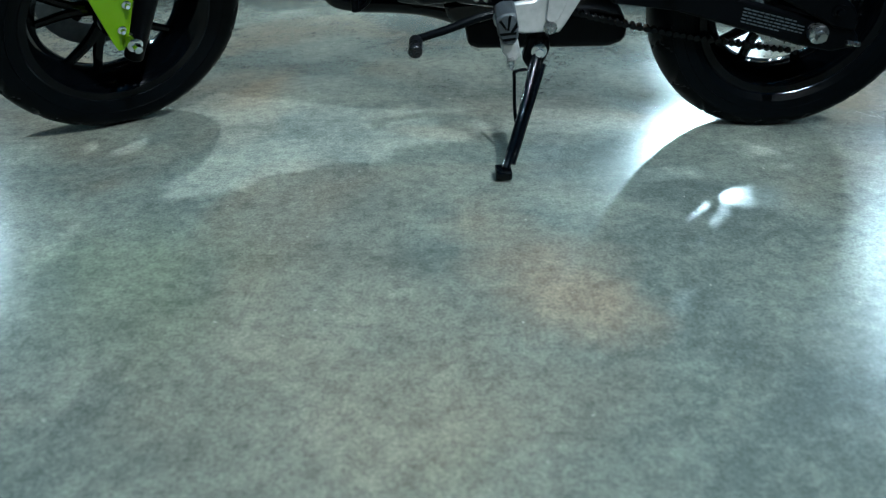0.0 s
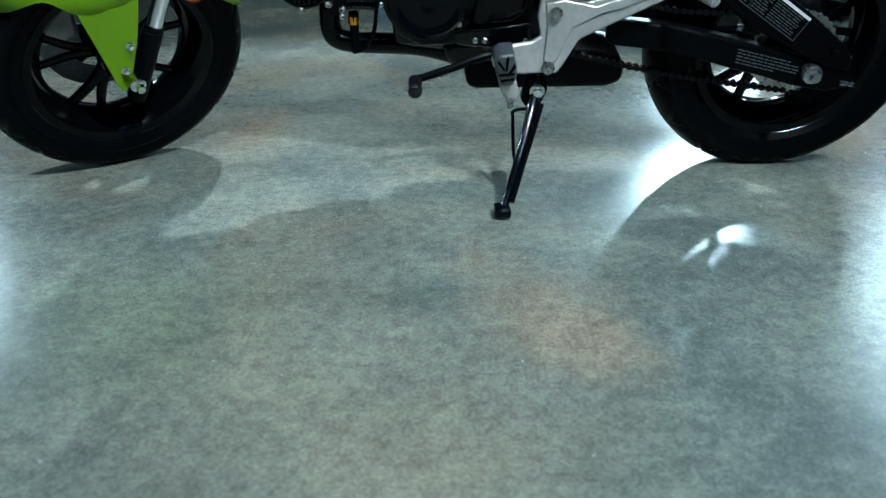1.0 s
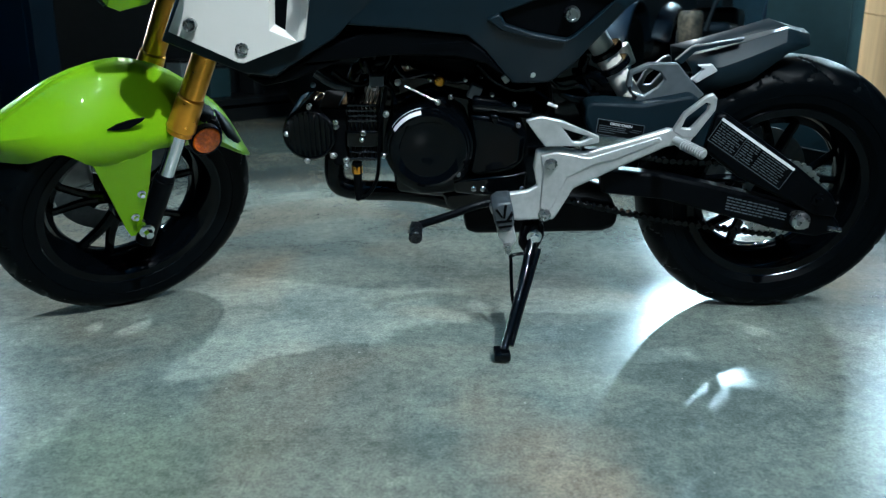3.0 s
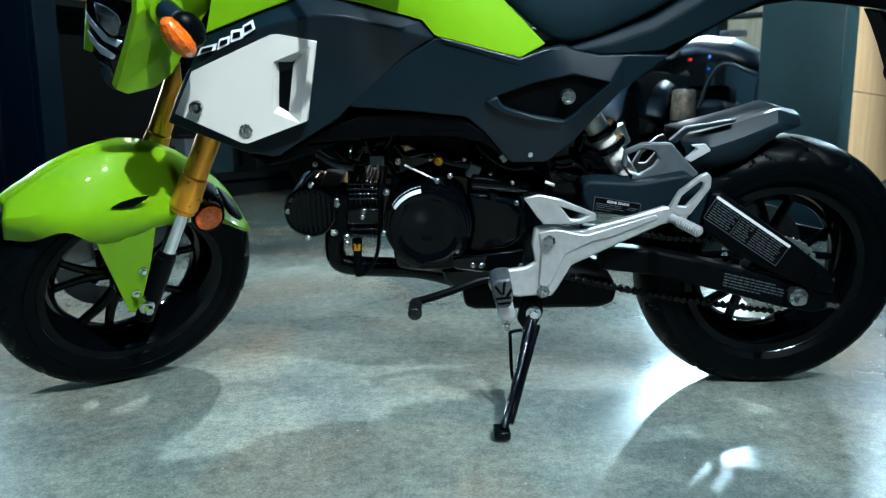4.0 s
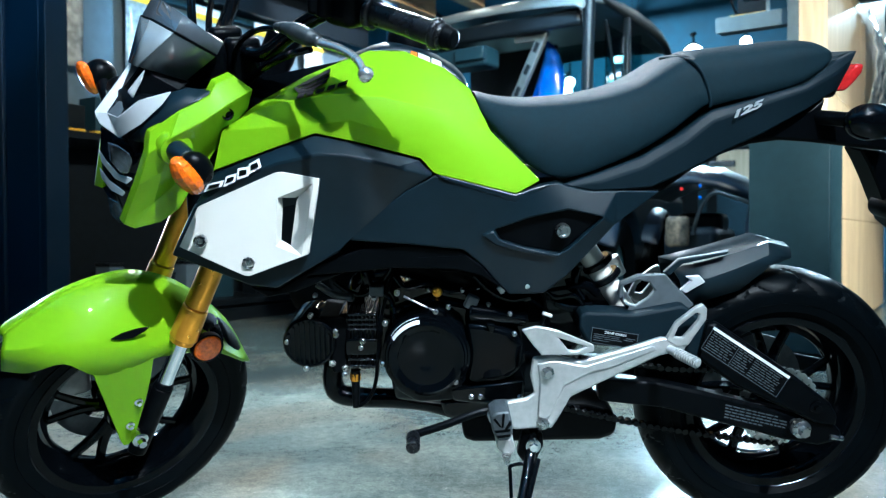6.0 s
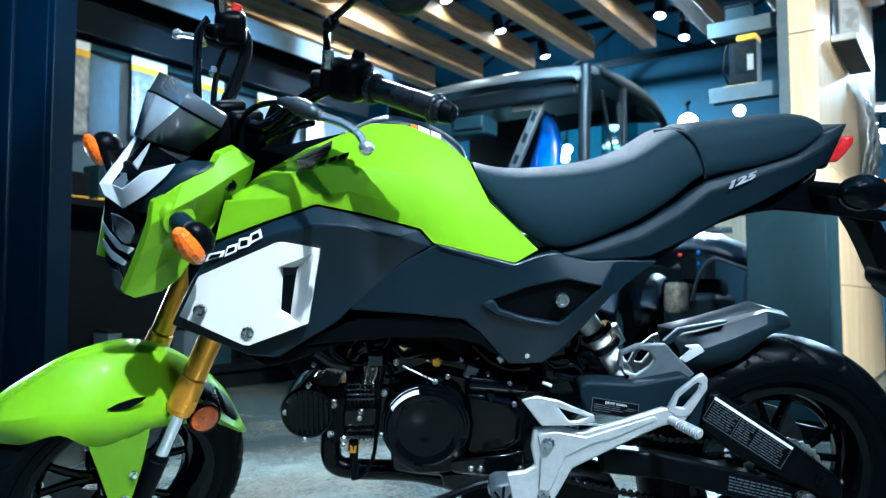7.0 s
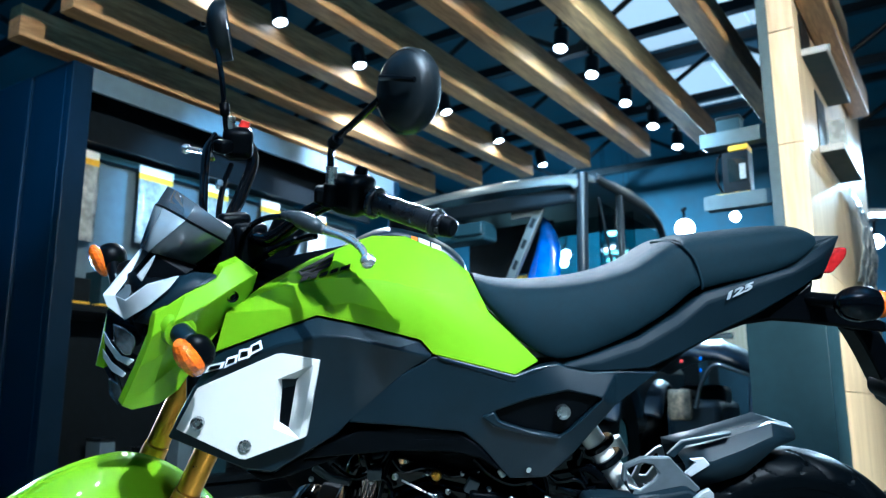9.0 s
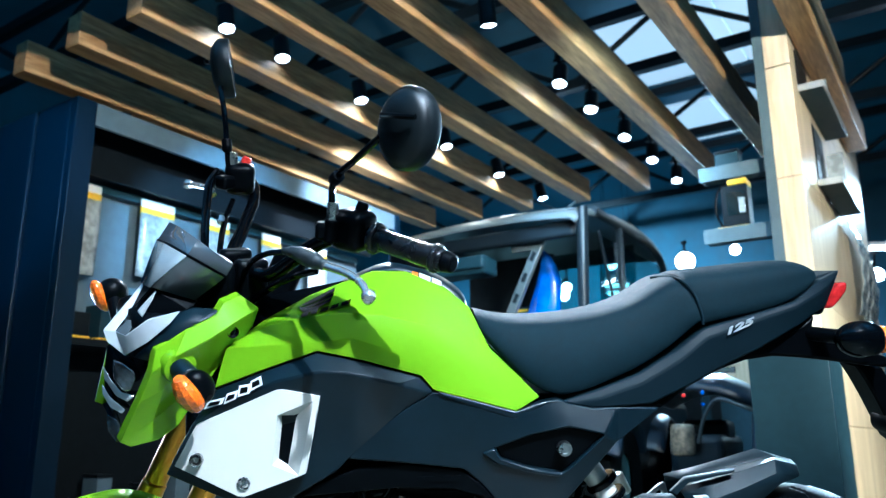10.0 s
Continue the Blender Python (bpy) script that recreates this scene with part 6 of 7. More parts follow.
for side in (-1, 1):
    a, b = Vector((-0.862, side * 0.262, 0.984)), Vector((-0.817, side * 0.372, 0.975))
    g = part("grip", steered(one_rod(a, b, 0.0165, 0.0172, 24)), GRIP_RUBBER, bike, "black rubber handlebar grip", bevel=0.003)
    part("grip_flange", steered(one_rod(a - (b - a) * 0.04, a + (b - a) * 0.05, 0.024, sides=24)), GRIP_RUBBER, g, bevel=0.003)
    part("grip_ring", steered(one_rod(a + (b - a) * 0.86, a + (b - a) * 0.94, 0.0215, sides=24)), GRIP_RUBBER, g, bevel=0.003)
    part("bar_end", steered(one_rod(b, b + (b - a) * 0.15, 0.0165, 0.013, 20)), BLACK_PLASTIC, g, bevel=0.003)
    sw = part("switch_box", steered(one_box(-0.030, 0.028, -0.030, 0.030, -0.030, 0.032, Matrix.Translation((-0.876, side * 0.222, 0.988)) @ Matrix.Rotation(radians(side * -22), 4, "Z"))), BLACK_PLASTIC, bike, "black handlebar switch box", bevel=0.017, segments=4)
    part("switch_button", steered(one_rod((-0.868, side * 0.222, 1.012), (-0.862, side * 0.222, 1.030), 0.011, 0.009)), RED_SWITCH if side > 0 else BLACK_PLASTIC, sw, bevel=0.002)
    part("lever_perch", steered(one_box(-0.018, 0.02, -0.014, 0.014, -0.013, 0.013, Matrix.Translation((-0.912, side * 0.205, 0.985)) @ Matrix.Rotation(radians(side * 30), 4, "Z"))), BLACK_PLASTIC, bike, bevel=0.006)
    part("clamp_riser", steered(one_box(-0.985, -0.93, side * 0.035 - 0.014, side * 0.035 + 0.014, 0.82, 0.90)), BLACK_PLASTIC, bike, bevel=0.008)
lv = [(-0.9684, -0.1750, 0.9509), (-0.9570, -0.1950, 0.9518), (-0.9410, -0.2150, 0.9455), (-0.9307, -0.2400, 0.9419), (-0.9231, -0.2850, 0.9435), (-0.9212, -0.3250, 0.9398), (-0.9256, -0.3550, 0.9290)]
lever = part("clutch_lever", steered(one_tube(lv[3:], lambda t: 0.0070 - 0.002 * t, 12, 6, 0.8)), LEVER, bike, "polished clutch lever with ball end")
ball = bmesh.new()
bmesh.ops.create_uvsphere(ball, u_segments=18, v_segments=12, radius=0.0105, matrix=Matrix.Translation(lv[-1]))
part("lever_ball", steered(ball), LEVER, lever)
part("lever_boot", steered(one_tube(lv[:4], lambda t: (0.006, 0.009, 0.0125, 0.0135, 0.013, 0.009)[min(5, int(t * 5.99))], 14, 5)), LEVER_RUBBER, bike, "black rubber clutch cable boot", sub=1, angle=80)
lvr = [(-0.9241, 0.2350, 0.9549), (-0.9218, 0.2600, 0.9612), (-0.9268, 0.3000, 0.9595), (-0.9315, 0.3600, 0.9520)]
lr = part("brake_lever", steered(one_tube(lvr, 0.006, 10, 6)), LEVER, bike, "polished front brake lever")
ball = bmesh.new()
bmesh.ops.create_uvsphere(ball, u_segments=18, v_segments=12, radius=0.0105, matrix=Matrix.Translation(lvr[-1]))
part("lever_ball", steered(ball), LEVER, lr)
# cables
for pts, r in (([(-0.9158, 0.2300, 0.9997), (-0.9335, 0.2200, 0.9853), (-0.9581, 0.1700, 0.9313), (-0.9844, 0.1000, 0.8861), (-0.9958, 0.0500, 0.8592)], 0.0042), ([(-0.9192, 0.2300, 1.0052), (-0.9467, 0.2100, 0.9766), (-0.9733, 0.1500, 0.9152), (-0.9975, 0.0800, 0.8870), (-1.0069, 0.0300, 0.8558)], 0.0042),
               ([(-0.8912, 0.2200, 0.9456), (-0.9196, 0.1800, 0.9220), (-0.9504, 0.1200, 0.8998), (-0.9709, 0.0700, 0.8824), (-0.9754, 0.0300, 0.8630)], 0.0055), ([(-0.9531, -0.1800, 0.9501), (-0.9802, -0.1400, 0.9374), (-0.9856, -0.0900, 0.9064), (-0.9734, -0.0400, 0.8628), (-0.9350, 0.0000, 0.8064)], 0.0045),
               ([(-0.9188, -0.1900, 0.9189), (-0.9363, -0.1500, 0.9002), (-0.9504, -0.1000, 0.8685), (-0.9570, -0.0500, 0.8347), (-0.9549, 0.0000, 0.7882)], 0.0055)):
    part("control_cable", steered(one_tube(pts, r, 10, 8)), GLOSS_BLACK, bike, "black control cable")
part("cable_ferrule", steered(one_tube([(-0.9313, 0.1750, 0.9236), (-0.9349, 0.1650, 0.9152)], 0.0075, 10, 2)), ZINC, bike)


def mirror(stem, head, size, tiltz, lean=6, name="mirror"):
    """Stem with an elbow, round dished head with glass."""
    st = part(name, steered(one_tube(stem, 0.0052, 10, 6)), GLOSS_BLACK, bike, "black round rear-view mirror on a bent stem")
    part("elbow", steered(one_tube([Vector(stem[2]) * 1.3 - Vector(stem[1]) * 0.3 - Vector((0, 0, 0.012)), stem[2], Vector(stem[2]) + (Vector(stem[3]) - Vector(stem[2])) * 0.22], 0.0095, 12, 3)), BLACK_PLASTIC, st)
    part("lock_nut", steered(one_rod(Vector(stem[0]) + Vector((0, 0, 0.012)), Vector(stem[0]) + Vector((0, 0, 0.040)), 0.0085, sides=6)), ZINC, st)
    part("stem_base", steered(one_rod(Vector(stem[0]) - Vector((0, 0, 0.02)), Vector(stem[0]) + Vector((0, 0, 0.014)), 0.013, 0.011)), BLACK_PLASTIC, st, bevel=0.002)
    m = Matrix.Translation(head) @ Matrix.Rotation(radians(tiltz), 4, "Z") @ Matrix.Rotation(radians(lean), 4, "Y")
    shell = lathe([(0, -0.027), (size * 0.45, -0.025), (size * 0.75, -0.020), (size * 0.90, -0.013), (size * 0.93, -0.009), (size * 0.94, -0.011), (size, -0.005), (size, 0.010), (size * 0.97, 0.014), (size * 0.93, 0.012)], (0, 0, 0), 40, "X")
    bmesh.ops.transform(shell, matrix=m @ Matrix.Diagonal((1, 0.86, 1.04, 1)), verts=shell.verts)
    part("mirror_shell", steered(shell), MIRROR_SHELL, st, "black dimpled mirror shell with a thick rim", angle=40)
    glass = lathe([(0, 0.012), (size * 0.94, 0.012)], (0, 0, 0), 40, "X")
    bmesh.ops.transform(glass, matrix=m @ Matrix.Diagonal((1, 0.86, 1.04, 1)), verts=glass.verts)
    part("mirror_glass", steered(glass), CHROME, st, "mirror glass")
    ridge = one_tube([m @ Vector((-0.030, -size * 0.62, size * 0.30)), m @ Vector((-0.034, -size * 0.1, size * 0.26)), m @ Vector((-0.026, size * 0.5, size * 0.22))], 0.004, 8, 4)
    part("shell_ridge", steered(ridge), BLACK_PLASTIC, st)
    return st


hl_c = Vector((-0.8629, -0.3250, 1.1531))
mirror([(-0.9105, -0.2150, 0.9906), (-0.9127, -0.2150, 1.0249), (-0.9122, -0.2180, 1.0649), (-0.9060, -0.2650, 1.1021), (-0.8913, -0.3000, 1.1378)], hl_c, 0.056, 16)
hr_c = Vector((-0.8731, 0.3250, 1.1904))
mirror([(-0.895, 0.215, 1.0), (-0.9041, 0.2150, 1.0184), (-0.9052, 0.2200, 1.0479), (-0.9008, 0.2500, 1.1108), (-0.8946, 0.2900, 1.1558)], hr_c, 0.056, -24, -9)

# engine
eng = part("engine", plate([(-0.6966, -0.0600, 0.4282), (-0.6280, -0.0600, 0.4554), (-0.5599, -0.0600, 0.4400), (-0.4628, -0.0600, 0.4548), (-0.4177, -0.0600, 0.4273), (-0.4028, -0.0600, 0.3244), (-0.4349, -0.0600, 0.2479), (-0.5165, -0.0600, 0.2315), (-0.5986, -0.0600, 0.2431), (-0.6904, -0.0600, 0.2547), (-0.6990, -0.0600, 0.3257)], 0.16), ENGINE_BLACK, bike, "black enamelled horizontal engine", bevel=0.012, segments=3)
fa, fb = Vector((-0.7678, -0.0660, 0.4216)), Vector((-0.7188, -0.0660, 0.3789))
fc = Vector((-0.7697, -0.0660, 0.3177))
for k in range(8):
    x = fa.x + (fb.x - fa.x) * k / 7
    part("cooling_fin", one_box(x - 0.0018, x + 0.0018, -0.064, 0.064, fc.z, fa.z), BLACK_PLASTIC, eng, bevel=0.0014)
part("cylinder", one_box(fa.x - 0.02, fb.x + 0.04, -0.054, 0.054, fc.z + 0.006, fa.z - 0.006), ENGINE_BLACK, eng, bevel=0.008)
part("cylinder_waist", one_box(fa.x - 0.006, fb.x + 0.006, -0.067, 0.06, fc.z + 0.026, fb.z - 0.004), ENGINE_BLACK, eng, bevel=0.004)
# polished stubs added to shape the rows of glints on the fins
for k in range(7):
    x = fa.x + (fb.x - fa.x) * (k + 0.5) / 7
    for z in (fa.z - 0.003, fa.z - 0.012, fa.z - 0.021, fa.z - 0.030, fc.z + 0.018, fc.z + 0.006):
        part("fin_glint_stub", one_box(x - 0.0042, x + 0.0042, -0.066, -0.050, z - 0.0022, z + 0.0022), CHROME_BLACK, eng, bevel=0.0014)
part("head_shelf", plate([(-0.8204, -0.0600, 0.4138), (-0.7755, -0.0600, 0.4116), (-0.7699, -0.0600, 0.3974), (-0.7713, -0.0600, 0.3173), (-0.7833, -0.0600, 0.3091), (-0.7981, -0.0600, 0.3092), (-0.8070, -0.0600, 0.3566)], 0.11), STICKER_BLACK, eng, bevel=0.005)
part("throttle_body", one_rod((-0.7450, -0.0200, 0.4750), (-0.6799, -0.0200, 0.4892), 0.024, sides=24), ENGINE_BLACK, eng, "black throttle body", bevel=0.004)
part("intake_pipe", one_tube([(-0.7367, 0.0000, 0.4695), (-0.7531, 0.0000, 0.4591), (-0.7596, 0.0000, 0.4350), (-0.7582, 0.0000, 0.3938)], 0.016, 14, 6), ENGINE_BLACK, eng)
part("injector", one_rod((-0.7196, -0.0350, 0.5014), (-0.7279, -0.0350, 0.4689), 0.007, sides=12), GLOSS_BLACK, eng, bevel=0.001)
part("injector", one_rod((-0.6957, -0.0400, 0.4905), (-0.6999, -0.0400, 0.4641), 0.006, sides=12), GLOSS_BLACK, eng, bevel=0.001)
part("fuel_hose", one_tube([(-0.7918, -0.0450, 0.4719), (-0.7676, -0.0450, 0.4536), (-0.7431, -0.0450, 0.4484), (-0.7153, -0.0450, 0.4656), (-0.6934, -0.0450, 0.4938), (-0.6912, -0.0450, 0.5189)], 0.005, 10, 8), GLOSS_BLACK, eng)
part("crankcase_top", plate([(-0.7151, -0.0500, 0.4549), (-0.6836, -0.0500, 0.4669), (-0.6248, -0.0500, 0.4667), (-0.5561, -0.0500, 0.4543), (-0.4573, -0.0500, 0.4336), (-0.4517, -0.0500, 0.3926), (-0.6844, -0.0500, 0.3730), (-0.7158, -0.0500, 0.3937)], 0.11), ENGINE_BLACK, eng, bevel=0.006)
# unseen block added behind the shrouds to keep lamplight off the engine top
part("hidden_light_block", plate([(-0.8147, -0.0900, 0.5081), (-0.7394, -0.0900, 0.5223), (-0.6274, -0.0900, 0.5239), (-0.4961, -0.0900, 0.5072), (-0.4008, -0.0900, 0.4827), (-0.4044, -0.0900, 0.5498), (-0.8116, -0.0900, 0.5649)], 0.18), BLACK_PLASTIC, bike, bevel=0.01)
part("rear_frame", plate([(-0.4663, -0.0350, 0.4935), (-0.3445, -0.0350, 0.5082), (-0.2926, -0.0350, 0.4056), (-0.3267, -0.0350, 0.3899), (-0.3832, -0.0350, 0.3148), (-0.4609, -0.0350, 0.3369)], 0.07), ENGINE_BLACK, bike, "black rear frame plate", bevel=0.008)
for pts, r in (([(-0.3836, -0.0500, 0.4619), (-0.3545, -0.0500, 0.4668), (-0.3319, -0.0500, 0.4516)], 0.008), ([(-0.4075, -0.0550, 0.4360), (-0.3775, -0.0550, 0.4256), (-0.3415, -0.0550, 0.4327)], 0.006), ([(-0.4342, -0.0600, 0.4698), (-0.4088, -0.0600, 0.4476), (-0.3748, -0.0600, 0.4495), (-0.3516, -0.0600, 0.4229)], 0.004), ([(-0.3661, -0.0500, 0.4969), (-0.3702, -0.0500, 0.4669), (-0.3568, -0.0500, 0.4404)], 0.005)):
    part("frame_hose", one_tube(pts, r, 10, 6), GLOSS_BLACK, bike)
hc = Vector((-0.8354, -0.0680, 0.3694))
head = part("cylinder_head", lathe([(0, -0.004), (0.038, -0.004), (0.042, -0.006), (0.0455, -0.003), (0.047, 0.004), (0.047, 0.10), (0, 0.12)], hc, 48), GLOSS_BLACK, eng, "ribbed black cylinder head cover", bevel=0.001)
for k in range(9):
    x = -0.034 + 0.0085 * k
    hgt = math.sqrt(max(0.0, 0.038 ** 2 - x ** 2))
    part("cover_rib", one_box(hc.x + x - 0.0016, hc.x + x + 0.0016, hc.y - 0.008, hc.y, hc.z - hgt, hc.z + hgt), ENGINE_BLACK, head)
for x, z in [(-0.8316, 0.4188), (-0.8421, 0.3232), (-0.8735, 0.3717), (-0.7887, 0.3838), (-0.7951, 0.3315)]:
    bolt("cover_screw", (x, -0.074, z), 0.0048, ZINC, head)
cc = Vector((-0.6312, -0.1180, 0.3559))
part("cover_boss", plate([(-0.6820, -0.0980, 0.3902), (-0.6437, -0.0980, 0.4197), (-0.6190, -0.0980, 0.4413), (-0.6038, -0.0980, 0.4412), (-0.5867, -0.0980, 0.4195), (-0.5656, -0.0980, 0.4036), (-0.5614, -0.0980, 0.3094), (-0.5864, -0.0980, 0.2710), (-0.6444, -0.0980, 0.2672), (-0.6829, -0.0980, 0.2898), (-0.6920, -0.0980, 0.3403)], 0.05), GLOSS_BLACK, eng, bevel=0.008, segments=3)
gen = part("generator_cover", lathe([(0, 0.008), (0.018, 0.008), (0.020, 0.0072), (0.048, 0.006), (0.050, 0.0045), (0.060, 0.001), (0.064, 0.002), (0.066, 0.008), (0.069, 0.009), (0.071, 0.016), (0.075, 0.018), (0.076, 0.05), (0, 0.06)], cc, 72), GLOSS_BLACK, eng, "round gloss black generator cover", angle=25)
arc = bmesh.new()
inner = [arc.verts.new((cc.x + 0.0645 * math.cos(a), cc.y + 0.001, cc.z + 0.0645 * math.sin(a))) for a in (radians(100 + 6 * k) for k in range(9))]
outer = [arc.verts.new((cc.x + 0.0715 * math.cos(a), cc.y + 0.020, cc.z + 0.0715 * math.sin(a))) for a in (radians(100 + 6 * k) for k in range(9))]
for k in range(8):
    arc.faces.new((inner[k], inner[k + 1], outer[k + 1], outer[k]))
bmesh.ops.translate(arc, vec=(0, -0.003, 0), verts=arc.verts)
part("white_sticker", arc, STICKER, gen, "white sticker on the cover rim")
part("starter_hump", one_rod((-0.5610, -0.0900, 0.4309), (-0.4588, -0.0800, 0.4173), 0.018, 0.016, 20), GLOSS_BLACK, eng, bevel=0.005)
case2 = plate([(-0.5660, -0.1050, 0.4178), (-0.5204, -0.1050, 0.4117), (-0.4804, -0.1050, 0.3997), (-0.4629, -0.1050, 0.3768), (-0.4661, -0.1050, 0.3320), (-0.4859, -0.1050, 0.3120), (-0.5387, -0.1050, 0.3042), (-0.5636, -0.1050, 0.3063), (-0.5581, -0.1050, 0.3624)], 0.08)
part("sprocket_cover", case2, GLOSS_BLACK, eng, "black countershaft cover", bevel=0.016, segments=4)
part("cover_lug", plate([(-0.5303, -0.1100, 0.4164), (-0.5152, -0.1100, 0.4144), (-0.5169, -0.1100, 0.3987), (-0.5245, -0.1100, 0.3987)], 0.02), GLOSS_BLACK, eng, bevel=0.003)
part("belly_mount", plate([(-0.5913, -0.1000, 0.2952), (-0.4613, -0.1000, 0.3097), (-0.4608, -0.1000, 0.2742), (-0.5284, -0.1000, 0.2644), (-0.5864, -0.1000, 0.2719)], 0.05), ENGINE_BLACK, eng, bevel=0.006)
part("clutch_arm", one_rod((-0.6692, -0.1000, 0.4619), (-0.6137, -0.1050, 0.4357), 0.0016), ZINC, eng)
for x, z in [(-0.6804, 0.4669), (-0.6156, 0.4342), (-0.7014, 0.4135), (-0.7429, 0.3722), (-0.7071, 0.3411), (-0.7748, 0.3236), (-0.5538, 0.2802), (-0.5380, 0.2801)]:
    bolt("case_bolt", (x, -0.10 if x > -0.72 else -0.074, z), 0.005, ZINC, eng)
for place in [(-0.8219, -0.0750, 0.4560), (-0.7885, -0.0780, 0.3929), (-0.7977, -0.0780, 0.3335), (-0.7745, -0.0800, 0.3141), (-0.7079, -0.0920, 0.3377), (-0.7453, -0.0800, 0.3625), (-0.4896, -0.1050, 0.4318), (-0.5942, -0.1050, 0.4438), (-0.4826, -0.1120, 0.3980), (-0.4377, -0.1120, 0.3737), (-0.5259, -0.0900, 0.4432), (-0.5700, -0.0850, 0.4677), (-0.6635, -0.0800, 0.4881), (-0.6274, -0.0800, 0.4663), (-0.7210, -0.0750, 0.4509), (-0.5811, -0.1120, 0.3120), (-0.4699, -0.1000, 0.2802)]:
    bolt("case_bolt", place, 0.0042, ZINC, eng, None, 0.005)
part("breather_hose", one_tube([(-0.8210, -0.0500, 0.4702), (-0.7944, -0.0500, 0.4518), (-0.7598, -0.0550, 0.4451)], 0.0065, 10, 6), BOOT_RUBBER, eng, "grey breather hose")
part("cable_clip", one_tube([(-0.5084, -0.0900, 0.4750), (-0.5015, -0.0900, 0.4651)], 0.0050, 8, 4), SHOCK_SILVER, eng, "pale cable clip")
part("cable_tag", one_tube([(-0.4332, -0.0900, 0.4290), (-0.4176, -0.0900, 0.4230)], 0.0030, 8, 3), STICKER, eng, "white cable tag")
part("loom", one_tube([(-0.6850, -0.0700, 0.4894), (-0.6658, -0.0750, 0.4709), (-0.6274, -0.0750, 0.4778), (-0.5890, -0.0800, 0.4643), (-0.5411, -0.0800, 0.4722)], 0.0055, 10, 6), GLOSS_BLACK, eng)
part("loom", one_tube([(-0.7332, -0.0650, 0.4951), (-0.7220, -0.0700, 0.4666), (-0.6950, -0.0750, 0.4529), (-0.6850, -0.0900, 0.4273)], 0.0045, 10, 6), GLOSS_BLACK, eng)
part("loom", one_tube([(-0.5510, -0.0800, 0.4920), (-0.5222, -0.0850, 0.4656), (-0.4882, -0.0850, 0.4507), (-0.4548, -0.0850, 0.4556)], 0.0060, 10, 6), GLOSS_BLACK, eng)
part("connector", one_box(-0.012, 0.012, -0.008, 0.008, -0.009, 0.009, Matrix.Translation((-0.7163, -0.0700, 0.4635))), ARCH_GREY, eng, bevel=0.002)
part("connector", one_box(-0.010, 0.010, -0.008, 0.008, -0.012, 0.012, Matrix.Translation((-0.5547, -0.0900, 0.4492)) @ Matrix.Rotation(radians(25), 4, "Y")), ARCH_GREY, eng, bevel=0.002)
part("brass_plug", lathe([(0, -0.01), (0.007, -0.01), (0.009, -0.006), (0.009, 0.02)], (-0.6126, -0.0800, 0.4649), 12), GOLD, eng, "brass plug")
part("wiring", one_tube([(-0.7519, -0.0600, 0.2461), (-0.7346, -0.0650, 0.2626), (-0.7211, -0.0700, 0.2974), (-0.7150, -0.0750, 0.3631), (-0.7097, -0.0750, 0.4146), (-0.6950, -0.0700, 0.4733), (-0.6810, -0.0500, 0.4978)], 0.0036, 8, 6), BLACK_PLASTIC, eng)
part("wiring", one_tube([(-0.4340, -0.0800, 0.4050), (-0.4272, -0.0800, 0.4253), (-0.4304, -0.0800, 0.4554), (-0.4418, -0.0800, 0.4753)], 0.003, 8, 6), BLACK_PLASTIC, eng)
part("oxygen_sensor", one_rod((-0.7585, -0.0500, 0.3113), (-0.7592, -0.0500, 0.2394), 0.009, 0.006, 12), BLACK_PLASTIC, eng)
part("sensor_nut", one_rod((-0.7588, -0.0500, 0.3048), (-0.7593, -0.0500, 0.2916), 0.0095, sides=6), GOLD, eng)
part("frame_spine", one_tube([(-0.98, 0, 0.66), (-0.80, 0, 0.56), (-0.60, 0, 0.50), (-0.46, 0, 0.46), (-0.43, 0, 0.36)], 0.05, 14, 6, 0.8), BLACK_PLASTIC, bike, "black steel spine frame")
part("airbox", one_box(-0.62, -0.40, -0.10, 0.10, 0.50, 0.66), BLACK_PLASTIC, bike, bevel=0.02)
part("radiator_core", one_box(-1.02, -0.90, -0.12, 0.12, 0.54, 0.72), BLACK_PLASTIC, bike, bevel=0.02)
pipe = part("exhaust_pipe", one_tube([(-0.7992, -0.0300, 0.3146), (-0.8018, -0.0300, 0.2792), (-0.7914, -0.0300, 0.2579), (-0.7544, -0.0300, 0.2498), (-0.6920, -0.0300, 0.2472), (-0.6295, -0.0300, 0.2401), (-0.5350, -0.0300, 0.2121)], 0.0185, 18, 10), GLOSS_BLACK, bike, "gloss black exhaust pipe")
part("silencer", plate([(-0.5726, -0.0500, 0.2215), (-0.5649, -0.0500, 0.1721), (-0.5459, -0.0500, 0.1661), (-0.3148, -0.0500, 0.1695), (-0.2881, -0.0500, 0.1787), (-0.2841, -0.0500, 0.2086), (-0.2894, -0.0500, 0.2246), (-0.3401, -0.0500, 0.2373), (-0.4851, -0.0500, 0.2437)], 0.13), BLACK_PLASTIC, bike, "low black exhaust silencer box", bevel=0.012, segments=3)
part("belly_bracket", plate([(-0.6090, -0.0800, 0.2631), (-0.5387, -0.0800, 0.2682), (-0.4478, -0.0800, 0.2568), (-0.4565, -0.0800, 0.2180), (-0.5281, -0.0800, 0.2351), (-0.5735, -0.0800, 0.2220), (-0.5989, -0.0800, 0.2355)], 0.04), ENGINE_BLACK, bike, bevel=0.006)

